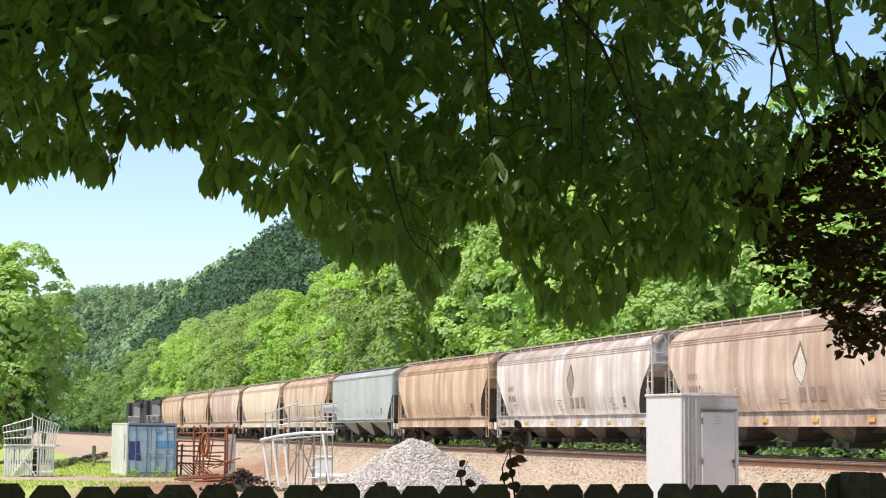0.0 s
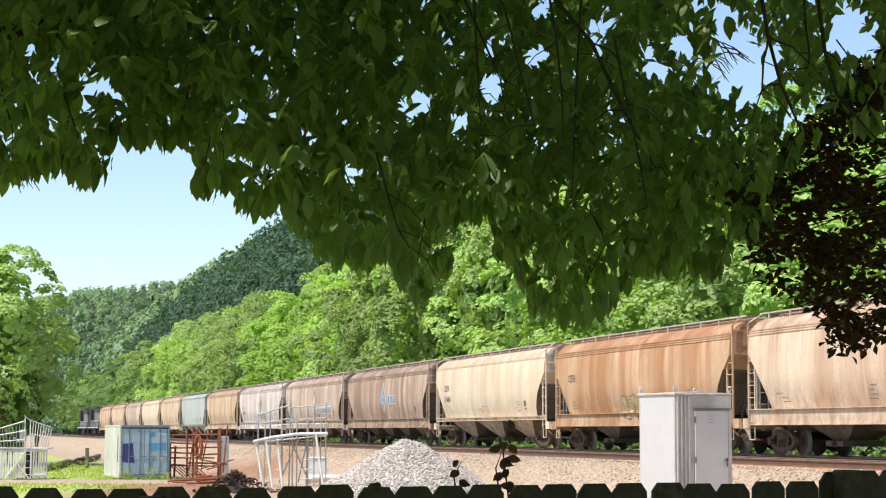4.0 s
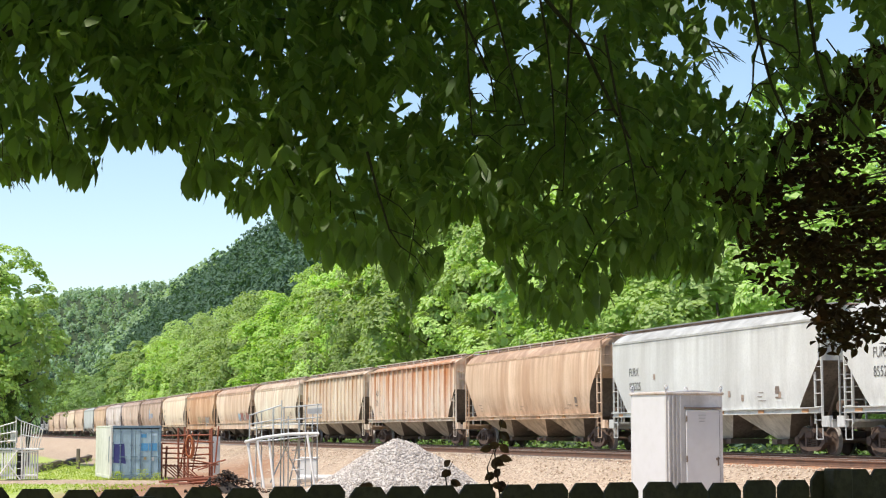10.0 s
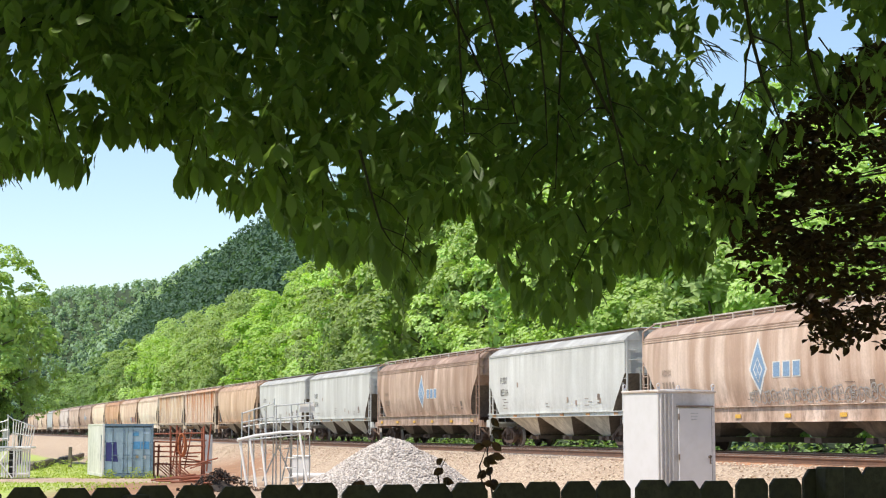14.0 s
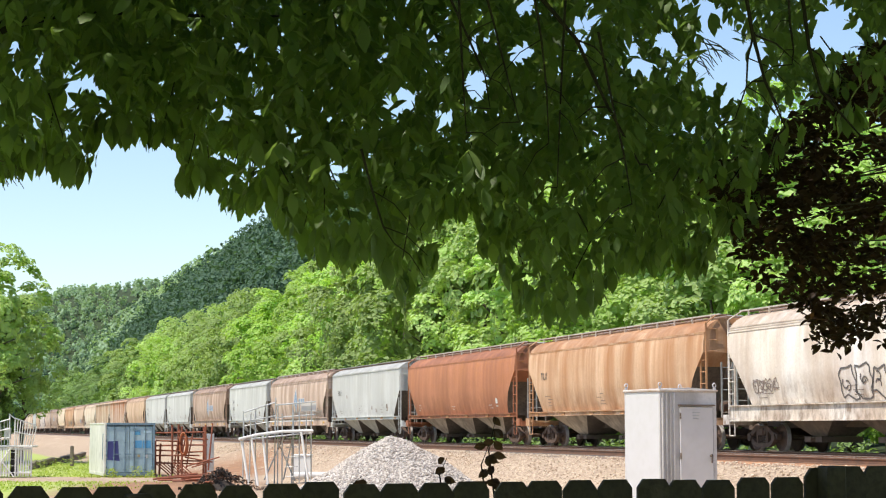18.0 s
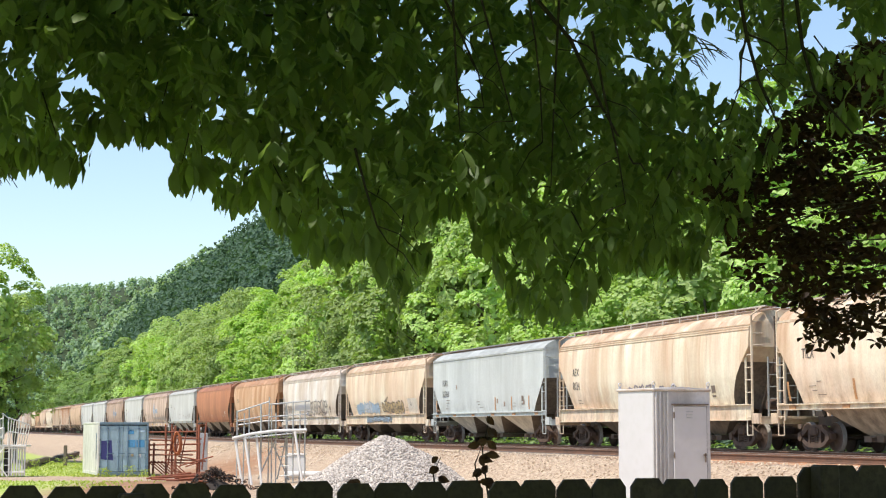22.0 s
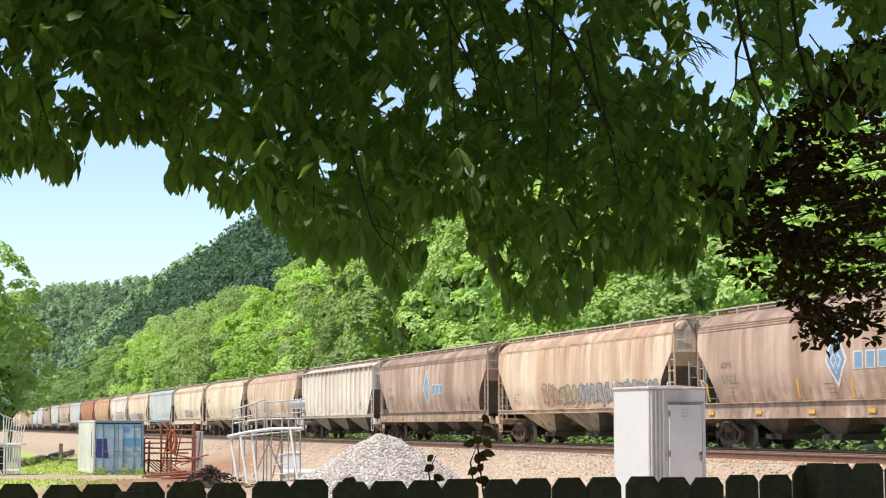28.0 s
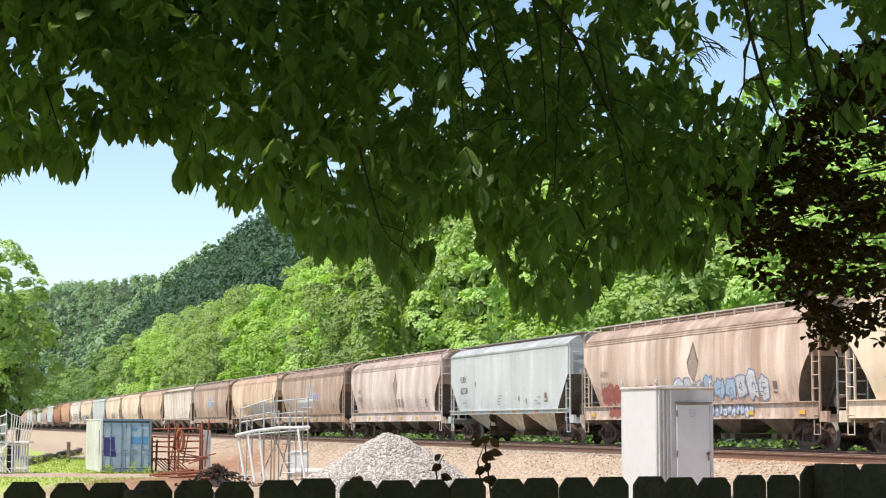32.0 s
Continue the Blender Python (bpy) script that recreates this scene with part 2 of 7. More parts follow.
def along(s, p=0.0):
    """The place at s metres along the line, p metres beyond its near side, and the heading there."""
    o = min(500.0, max(0.0, s - BEND_S))
    p2 = p + o * o / (2 * BEND_R) + max(0.0, s - BEND_S - 500) * 500 / BEND_R
    x = UX * s + UY * p2
    y = 96.78 + UY * s - UX * p2
    a = math.atan2(UY, UX) - math.atan(o / BEND_R)
    return x, y, a


def line_sp(x, y):
    """s and p of a place on the ground."""
    s = UX * x + UY * (y - 96.78)
    p = UY * x - UX * (y - 96.78)
    o = min(500.0, max(0.0, s - BEND_S))
    return s, p - o * o / (2 * BEND_R) - max(0.0, s - BEND_S - 500) * 500 / BEND_R


def step(t):
    t = min(1.0, max(0.0, t))
    return t * t * (3 - 2 * t)


def ground_z(x, y):
    s, p = line_sp(x, y)
    wob = noise.noise((x * 0.11, y * 0.11, 0)) * 0.07 + noise.noise((x * 0.6, y * 0.6, 3)) * 0.025
    near = 0.30 * step((26 - y) / 12)
    if p < 1.3:
        bank = 1.36 * step((p + 11.5) / 6.2) if p < -5.3 else 1.36
        z = max(near, bank) + wob * (1 - step((p + 7) / 1.7))
    else:
        z = 1.36 - 0.9 * step((p - 4.2) / 4.5) + wob * step((p - 5) / 3)
        ps = UY * x - UX * (y - 96.78)
        if p > 18 and ps > 22:
            turn = math.degrees(math.atan2(ps + 27, s + 93))
            rise = (1 - 0.2 * step((turn - 15.0) / 5.0)) * 128 * step((ps - 20) / 195.0) * step((2200 - s) / 750.0) * (0.26 + 0.74 * step((s - 60) / 560)) * min(1.0, (p - 18) / 20)
            z += rise + noise.noise((x * 0.006, y * 0.006, 1)) * min(7.0, (p - 18) * 0.08)
    far = math.exp(-((y - 2900) / 520) ** 2)
    if far > 0.01:
        z += (207 + 0.15 * max(-60.0, min(400.0, x + 640))) * far * step((x + 2200) / 1500) * (1 + 0.05 * noise.noise((x * 0.004, 0, 7)))
    return z

# ---- ground ----
def ground_material():
    m, n, l, b = base_mat("ground")
    geo = n.new("ShaderNodeNewGeometry")

    def dot(ax, ay, off):
        d = n.new("ShaderNodeVectorMath")
        d.operation = "DOT_PRODUCT"
        l.new(geo.outputs["Position"], d.inputs[0])
        d.inputs[1].default_value = (ax, ay, 0)
        a = n.new("ShaderNodeMath")
        l.new(d.outputs["Value"], a.inputs[0])
        a.inputs[1].default_value = off
        return a.outputs[0]

    def fuzz(val, k, scale):
        f = noise_node(n, l, scale, 5.0, shift=False)
        a = n.new("ShaderNodeMath")
        a.operation = "MULTIPLY_ADD"
        l.new(f, a.inputs[0])
        a.inputs[1].default_value = k
        l.new(val, a.inputs[2])
        return a.outputs[0]

    def times(a, c):
        q = n.new("ShaderNodeMath")
        q.operation = "MULTIPLY"
        l.new(a, q.inputs[0])
        l.new(c, q.inputs[1])
        return q.outputs[0]
    p = dot(UY, -UX, UX * 96.78)
    stones = n.new("ShaderNodeTexVoronoi")
    tc = n.new("ShaderNodeTexCoord")
    l.new(tc.outputs["Object"], stones.inputs["Vector"])
    stones.inputs["Scale"].default_value = 9.0
    gravel = mixc(n, l, ramp(n, l, noise_node(n, l, 0.5, 6.0, shift=False), 0.35, 0.7), (0.54, 0.43, 0.31), (0.43, 0.32, 0.22))
    gravel = mixc(n, l, ramp(n, l, stones.outputs["Distance"], 0.25, 0.75), gravel, (0.28, 0.20, 0.14))
    # grey ballast, its colour deepened for the shade beneath the train
    ballast = mixc(n, l, ramp(n, l, noise_node(n, l, 0.8, 6.0, shift=False), 0.35, 0.7), (0.215, 0.18, 0.155), (0.12, 0.10, 0.085))
    rusty = mixc(n, l, ramp(n, l, noise_node(n, l, 1.2, 6.0, shift=False), 0.35, 0.7), (0.34, 0.18, 0.095), (0.21, 0.12, 0.07))
    grass = mixc(n, l, ramp(n, l, noise_node(n, l, 0.7, 6.0, shift=False), 0.35, 0.7), (0.28, 0.37, 0.06), (0.40, 0.42, 0.14))
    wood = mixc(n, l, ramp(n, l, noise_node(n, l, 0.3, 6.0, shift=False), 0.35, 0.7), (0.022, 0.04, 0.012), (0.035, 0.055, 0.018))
    col = mixc(n, l, ramp(n, l, fuzz(p, 1.2, 0.8), -5.0, -4.3), gravel, ballast)
    # rusty dirt where scrap is stored
    rx = times(ramp(n, l, fuzz(dot(1, 0, 0), 2.0, 0.3), -14.5, -12.0), ramp(n, l, fuzz(dot(-1, 0, 0), 2.0, 0.3), 7.5, 10.5))
    ry = times(ramp(n, l, fuzz(dot(0, 1, 0), 5.0, 0.3), 62, 66), ramp(n, l, fuzz(dot(0, -1, 0), 5.0, 0.3), -112, -98))
    col = mixc(n, l, times(rx, ry), col, rusty)
    # rust-stained dirt beside the near track
    sl = dot(UX, UY, -UY * 96.78)
    col = mixc(n, l, times(times(ramp(n, l, fuzz(p, 1.4, 0.5), -4.9, -4.1), ramp(n, l, p, -1.2, -2.0)), ramp(n, l, fuzz(sl, 5.0, 0.25), -33.0, -36.0)), col, mixc(n, l, ramp(n, l, noise_node(n, l, 1.6, 6.0, shift=False), 0.4, 0.65), (0.46, 0.22, 0.10), (0.22, 0.13, 0.085)))
    # grass: the lot's far corner, the yard
    g1 = times(ramp(n, l, fuzz(dot(-1, -0.06, 0), 3.0, 0.35), 11.0, 13.0), ramp(n, l, fuzz(p, 1.5, 0.4), -14.8, -15.8))
    col = mixc(n, l, g1, col, grass)
    # a bare strip of soil before the container
    sy = times(ramp(n, l, fuzz(dot(0, 1, 0), 3.0, 0.4), 79.5, 81.5), ramp(n, l, fuzz(dot(0, -1, 0), 3.0, 0.4), -85.6, -84.2))
    col = mixc(n, l, times(sy, ramp(n, l, fuzz(dot(1, 0, 0), 3.0, 0.3), -22.0, -19.0)), col, gravel)
    col = mixc(n, l, ramp(n, l, dot(0, -1, 0), -26, -22), col, grass)
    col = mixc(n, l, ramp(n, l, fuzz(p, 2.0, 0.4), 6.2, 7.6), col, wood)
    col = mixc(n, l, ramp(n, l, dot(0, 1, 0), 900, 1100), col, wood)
    l.new(col, b.inputs["Base Color"])
    b.inputs["Roughness"].default_value = 0.95
    add_bump(n, l, b, stones.outputs["Distance"], 0.6, 0.05)
    return m


def spaced(lo, hi, dense_lo, dense_hi, fine, grow=1.22):
    """Grid lines: even in the middle, wider and wider outside."""
    mid = list(np.arange(dense_lo, dense_hi + 0.01, fine))
    out, d, v = [], fine, dense_hi
    while v < hi:
        d *= grow
        v += d
        out.append(min(v, hi))
    inn, d, v = [], fine, dense_lo
    while v > lo:
        d *= grow
        v -= d
        inn.append(max(v, lo))
    return inn[::-1] + mid + out


def build_ground():
    bm = bmesh.new()
    xs = spaced(-3500, 3500, -60, 40, 1.5, 1.06)
    ys = spaced(-2500, 4500, 2, 180, 1.5, 1.017)
    grid = [[bm.verts.new((x, y, ground_z(x, y))) for x in xs] for y in ys]
    for r0, r1 in zip(grid, grid[1:]):
        for i in range(len(xs) - 1):
            bm.faces.new((r0[i], r0[i + 1], r1[i + 1], r1[i]))
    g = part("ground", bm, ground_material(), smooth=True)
    return tagged(g, "gravel lot, grass patch and wooded hillside ground", "ground", kind="structure")


build_ground()


def rail_strip(p, s0, s1, prof, stepm=10.0):
    """A rail's profile swept along the line."""
    bm = bmesh.new()
    rings = []
    s = s0
    while s <= s1:
        x, y, a = along(s, p)
        nx, ny = math.cos(a - math.pi / 2), math.sin(a - math.pi / 2)
        rings.append([bm.verts.new((x + nx * u, y + ny * u, z)) for u, z in prof])
        s += stepm
    k = len(prof)
    for r0, r1 in zip(rings, rings[1:]):
        for i in range(k):
            bm.faces.new((r0[i], r0[(i + 1) % k], r1[(i + 1) % k], r1[i]))
    return bm


RAIL_PROF = [(-0.075, 0), (0.075, 0), (0.075, 0.015), (0.012, 0.03), (0.012, 0.125), (0.035, 0.14), (0.035, 0.176), (-0.035, 0.176), (-0.035, 0.14), (-0.012, 0.125), (-0.012, 0.03), (-0.075, 0.015)]
HEAD_PROF = [(-0.03, 0.177), (0.03, 0.177), (0.03, 0.182), (-0.03, 0.182)]


def build_track(pc, label):
    t = thing("railway_track", label, "railway track", kind="structure")
    for side in (-0.755, 0.755):
        r = part("rail", rail_strip(pc + side, -440, 1300, [(u, z + RAIL_Z - 0.182) for u, z in RAIL_PROF]), M_RAIL, t)
        part("rail_head", rail_strip(pc + side, -440, 1300, [(u, z + RAIL_Z - 0.182) for u, z in HEAD_PROF]), M_RAILHEAD, r, "polished running surface")
    bm = soft_box(0, 0, 0, 0.23, 2.6, 0.18, 0.012)
    me = bpy.data.meshes.new("tie")
    bm.to_mesh(me)
    bm.free()
    me.materials.append(M_TIE)
    rng = random.Random(5)
    v = np.array([q.co[:] for q in me.vertices])
    for i in range(170):
        x, y, a = along(-56 + i * 0.56, pc)
        o = part("tie", me, None, t)
        o.matrix_basis = pose(x, y, RAIL_Z - 0.29 + rng.uniform(-0.008, 0.01), 0, 0, math.degrees(a) + rng.uniform(-0.8, 0.8))
    return t


TRACK_A = build_track(TRACK_TRAIN, "main track with rusty rails and shaded wooden ties")
TRACK_B = build_track(TRACK_NEAR, "empty second track with brown rails on ballast")

# ---- the train ----
SPEED = 18.96
WHEEL_R = 0.47
TRAIN = []                        # (car, place in the train, wheelsets)


def half_width(z, round_side):
    """Half the body's width at a height over the rail."""
    if round_side:
        pts = ((1.40, 1.36), (1.9, 1.49), (2.5, 1.585), (3.2, 1.60), (3.8, 1.57), (4.12, 1.53), (4.30, 1.47), (4.50, 1.30), (4.66, 1.04), (4.76, 0.74))
    else:
        pts = ((1.40, 1.50), (1.9, 1.55), (3.0, 1.57), (4.1, 1.56), (4.32, 1.55), (4.43, 1.46), (4.57, 1.27), (4.68, 1.04), (4.76, 0.74))
    return float(np.interp(z, [a for a, _ in pts], [b for _, b in pts]))


def end_reach(z, half, round_side):
    """How far the body reaches towards its end at a height: upright above, cut back below."""
    if round_side:
        k = max(0.0, (3.45 - z) / 2.05)
        return half - 1.45 * (1 - (1 - min(1.0, k)) ** 1.7) - max(0.0, z - 4.3) * 0.25
    return half - max(0.0, 3.0 - z) * 0.95 - max(0.0, z - 4.3) * 0.1


def car_body(half, round_side):
    zs = [1.42, 1.65, 1.9, 2.2, 2.5, 2.8, 3.0, 3.25, 3.5, 3.8, 4.05, 4.14, 4.22, 4.32, 4.42, 4.52, 4.6, 4.68, 4.76]
    nx = 18
    bm = bmesh.new()
    sides = []
    for sgn in (1, -1):
        rows = []
        for z in zs:
            w, e = half_width(z, round_side), end_reach(z, half, round_side)
            rows.append([bm.verts.new((e * (1 - 2 * i / nx), sgn * w, z)) for i in range(nx + 1)])
        for a, b in zip(rows, rows[1:]):
            for i in range(nx):
                q = (a[i], a[i + 1], b[i + 1], b[i])
                bm.faces.new(q if sgn < 0 else q[::-1])
        sides.append(rows)
    for i in (0, nx):
        for k in range(len(zs) - 1):
            q = (sides[0][k][i], sides[1][k][i], sides[1][k + 1][i], sides[0][k + 1][i])
            bm.faces.new(q if i == 0 else q[::-1])
    for k in (0, len(zs) - 1):
        for i in range(nx):
            q = (sides[0][k][i], sides[0][k][i + 1], sides[1][k][i + 1], sides[1][k][i])
            bm.faces.new(q if k else q[::-1])
    bmesh.ops.recalc_face_normals(bm, faces=bm.faces[:])
    for e in bm.edges:
        e.smooth = e.is_manifold and e.calc_face_angle(0.0) < 0.6
    for f in bm.faces:
        f.smooth = True
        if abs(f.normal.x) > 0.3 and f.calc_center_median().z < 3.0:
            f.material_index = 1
    return bm


def lathe(bm, prof, n=28, cap=True):
    """Turns a profile of (radius, y) round the y axis."""
    rings = [[bm.verts.new((r * math.cos(2 * math.pi * i / n), y, r * math.sin(2 * math.pi * i / n))) for i in range(n)] for r, y in prof]
    for a, b in zip(rings, rings[1:]):
        for i in range(n):
            bm.faces.new((a[i], b[i], b[(i + 1) % n], a[(i + 1) % n]))
    if cap:
        bm.faces.new(rings[0])
        bm.faces.new(rings[-1][::-1])
    return bm


SHARED = {}
# grime of the end slopes; on hopper slopes the dark also stands for shade
M_SLOPE = surf("slope_grime_shade", (0.20, 0.165, 0.13), (0.12, 0.095, 0.075), 1.2, 0.8, 0.0, 0.2)


def shared(key, make):
    """One mesh for all alike parts."""
    if key not in SHARED:
        bm, mats = make()
        me = bpy.data.meshes.new(key)
        bm.normal_update()
        bm.to_mesh(me)
        bm.free()
        for m in mats:
            me.materials.append(m)
        SHARED[key] = me
    return SHARED[key]


def make_wheelset():
    bm = bmesh.new()
    for sg in (1, -1):
        r = WHEEL_R
        k0 = len(bm.faces)
        lathe(bm, [(0.10, sg * 0.86), (0.13, sg * 0.84), (0.16, sg * 0.79), (r - 0.10, sg * 0.75), (r - 0.075, sg * 0.815), (r - 0.012, sg * 0.82), (r, sg * 0.80), (r + 0.004, sg * 0.70), (r + 0.027, sg * 0.69), (r + 0.02, sg * 0.675), (r - 0.08, sg * 0.675), (0.12, sg * 0.70)])
        bm.faces.ensure_lookup_table()
        for f in bm.faces[k0:]:
            c = f.calc_center_median()
            if (c.x ** 2 + c.z ** 2) ** 0.5 > r - 0.03 and abs(c.y) > 0.69:
                f.material_index = 1
            f.smooth = True
    tube(bm, (0, -1.02, 0), (0, 1.02, 0), 0.085, 12)
    for sg in (1, -1):
        for i in range(3):
            a = 2 * math.pi * i / 3
            tube(bm, (0.06 * math.cos(a), sg * 1.01, 0.06 * math.sin(a)), (0.06 * math.cos(a), sg * 1.045, 0.06 * math.sin(a)), 0.018, 6)
    bmesh.ops.recalc_face_normals(bm, faces=bm.faces[:])
    return bm, [M_TRUCK, M_TREAD]


def make_side_frame():
    bm = bmesh.new()
    up = [(-1.08, 0.42), (-1.08, 0.60), (-0.78, 0.66), (-0.42, 0.88), (0.42, 0.88), (0.78, 0.66), (1.08, 0.60), (1.08, 0.42), (0.86, 0.42), (0.70, 0.52), (0.42, 0.72), (0.30, 0.72), (0.30, 0.36), (0.55, 0.36), (0.72, 0.50), (0.86, 0.42), (0.60, 0.22), (0.34, 0.16), (-0.34, 0.16), (-0.60, 0.22), (-0.86, 0.42), (-0.72, 0.50), (-0.55, 0.36), (-0.30, 0.36), (-0.30, 0.72), (-0.42, 0.72), (-0.70, 0.52), (-0.86, 0.42)]
    top = [(-1.1, 0.40), (-1.1, 0.58), (-0.80, 0.66), (-0.44, 0.86), (0.44, 0.86), (0.80, 0.66), (1.1, 0.58), (1.1, 0.40), (0.88, 0.46), (0.66, 0.56), (0.40, 0.72), (-0.40, 0.72), (-0.66, 0.56), (-0.88, 0.46)]
    low = [(-0.98, 0.44), (-0.62, 0.20), (-0.36, 0.14), (0.36, 0.14), (0.62, 0.20), (0.98, 0.44), (0.80, 0.47), (0.52, 0.31), (0.32, 0.27), (-0.32, 0.27), (-0.52, 0.31), (-0.80, 0.47)]
    prism(bm, top, -0.09, 0.09)
    prism(bm, low, -0.08, 0.08)
    for x in (-0.36, 0.36):
        box(bm, x, 0, 0.50, 0.11, 0.15, 0.5)
    for x in (-0.89, 0.89):
        tube(bm, (x, -0.10, 0.47), (x, 0.13, 0.47), 0.13, 12)
    for x in (-0.22, -0.07, 0.08, 0.23):
        for k in range(4):
            tube(bm, (x, 0, 0.28 + k * 0.075), (x, 0, 0.325 + k * 0.075), 0.068, 8)
    box(bm, 0, 0, 0.65, 0.6, 0.22, 0.15)
    bmesh.ops.recalc_face_normals(bm, faces=bm.faces[:])
    return bm, [M_TRUCK]


def add_truck(car, x):
    """A two-axle truck; returns its wheelsets."""
    tr = part("truck", shared("bolster", lambda: (soft_box(0, 0, 0.66, 0.38, 2.3, 0.24, 0.03), [M_TRUCK])), None, car, "rusty dark two-axle truck")
    tr.matrix_basis = pose(x, 0, 0)
    for y in (1.0, -1.0):
        f = part("side_frame", shared("side_frame", make_side_frame), None, tr)
        f.matrix_basis = pose(0, y, 0)
    sets = []
    for dx in (0.89, -0.89):
        w = part("wheelset", shared("wheelset", make_wheelset), None, tr, "steel wheels with worn bright rims")
        w.matrix_basis = pose(dx, 0, WHEEL_R)
        sets.append(w)
    return sets


def make_coupler():
    bm = bmesh.new()
    box(bm, -0.25, 0, 0.86, 0.5, 0.16, 0.18)
    prism(bm, [(0, 0.74), (0.0, 0.98), (0.16, 1.0), (0.26, 0.95), (0.26, 0.77), (0.16, 0.72)], -0.14, 0.12)
    tube(bm, (-0.2, 0.35, 0.85), (0.1, 0.25, 0.55), 0.025, 6)
    tube(bm, (0.1, 0.25, 0.55), (0.28, 0.1, 0.62), 0.025, 6)
    return bm, [M_STEEL]


def make_ladder(h_long):
    """A corner ladder: two rails, rungs, a stirrup below; one rail runs up to the roof."""
    bm = bmesh.new()
    for x, top in ((0.0, h_long), (-0.46, 3.3)):
        box(bm, x, 0, (1.0 + top) / 2, 0.055, 0.06, top - 1.0)
    for k in range(6):
        z = 1.12 + k * 0.42
        tube(bm, (0, 0.02, z), (-0.46, 0.02, z), 0.018, 6)
    for k in range(3):
        z = 3.55 + k * 0.4
        tube(bm, (0, 0.02, z), (0.0, -0.42, z), 0.016, 6)
    if h_long > 4.4:
        tube(bm, (0, 0, h_long), (-0.12, -0.45, 4.84), 0.03, 6)
    for a, b in (((0, 0, 1.0), (0, 0, 0.52)), ((-0.4, 0, 1.0), (-0.4, 0, 0.52)), ((0, 0, 0.52), (-0.4, 0, 0.52))):
        tube(bm, a, b, 0.02, 6)
    return bm


def hopper_shape(top_len, bot_len, z_top, z_bot, w_top, w_bot):
    bm = bmesh.new()
    t = [bm.verts.new((sx * top_len / 2, sy * w_top, z_top)) for sx, sy in ((1, 1), (-1, 1), (-1, -1), (1, -1))]
    b = [bm.verts.new((sx * bot_len / 2, sy * w_bot, z_bot)) for sx, sy in ((1, 1), (-1, 1), (-1, -1), (1, -1))]
    for i in range(4):
        bm.faces.new((t[i], t[(i + 1) % 4], b[(i + 1) % 4], b[i]))
    bm.faces.new(t)
    bm.faces.new(b[::-1])
    bmesh.ops.recalc_face_normals(bm, faces=bm.faces[:])
    # sloped and bottom sheets get a dark colour for shade between hoppers
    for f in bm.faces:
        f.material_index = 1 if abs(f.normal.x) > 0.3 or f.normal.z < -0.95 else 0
    return bm


def make_hatch():
    bm = bmesh.new()
    prism(bm, [(-0.55, 0), (-0.55, 0.10), (-0.45, 0.15), (0.45, 0.15), (0.55, 0.10), (0.55, 0)], -0.4, 0.4)
    return bm, [M_GALV]


PAINTED = ("body", "side_sill", "rib", "hopper", "roof_post", "roof_rail", "end_post", "eave_band", "end_platform", "ladder")
M_ROOF = surf("roof_rust", (0.20, 0.125, 0.09), (0.30, 0.20, 0.15), 1.5, 0.85, 0.0, 0.2)


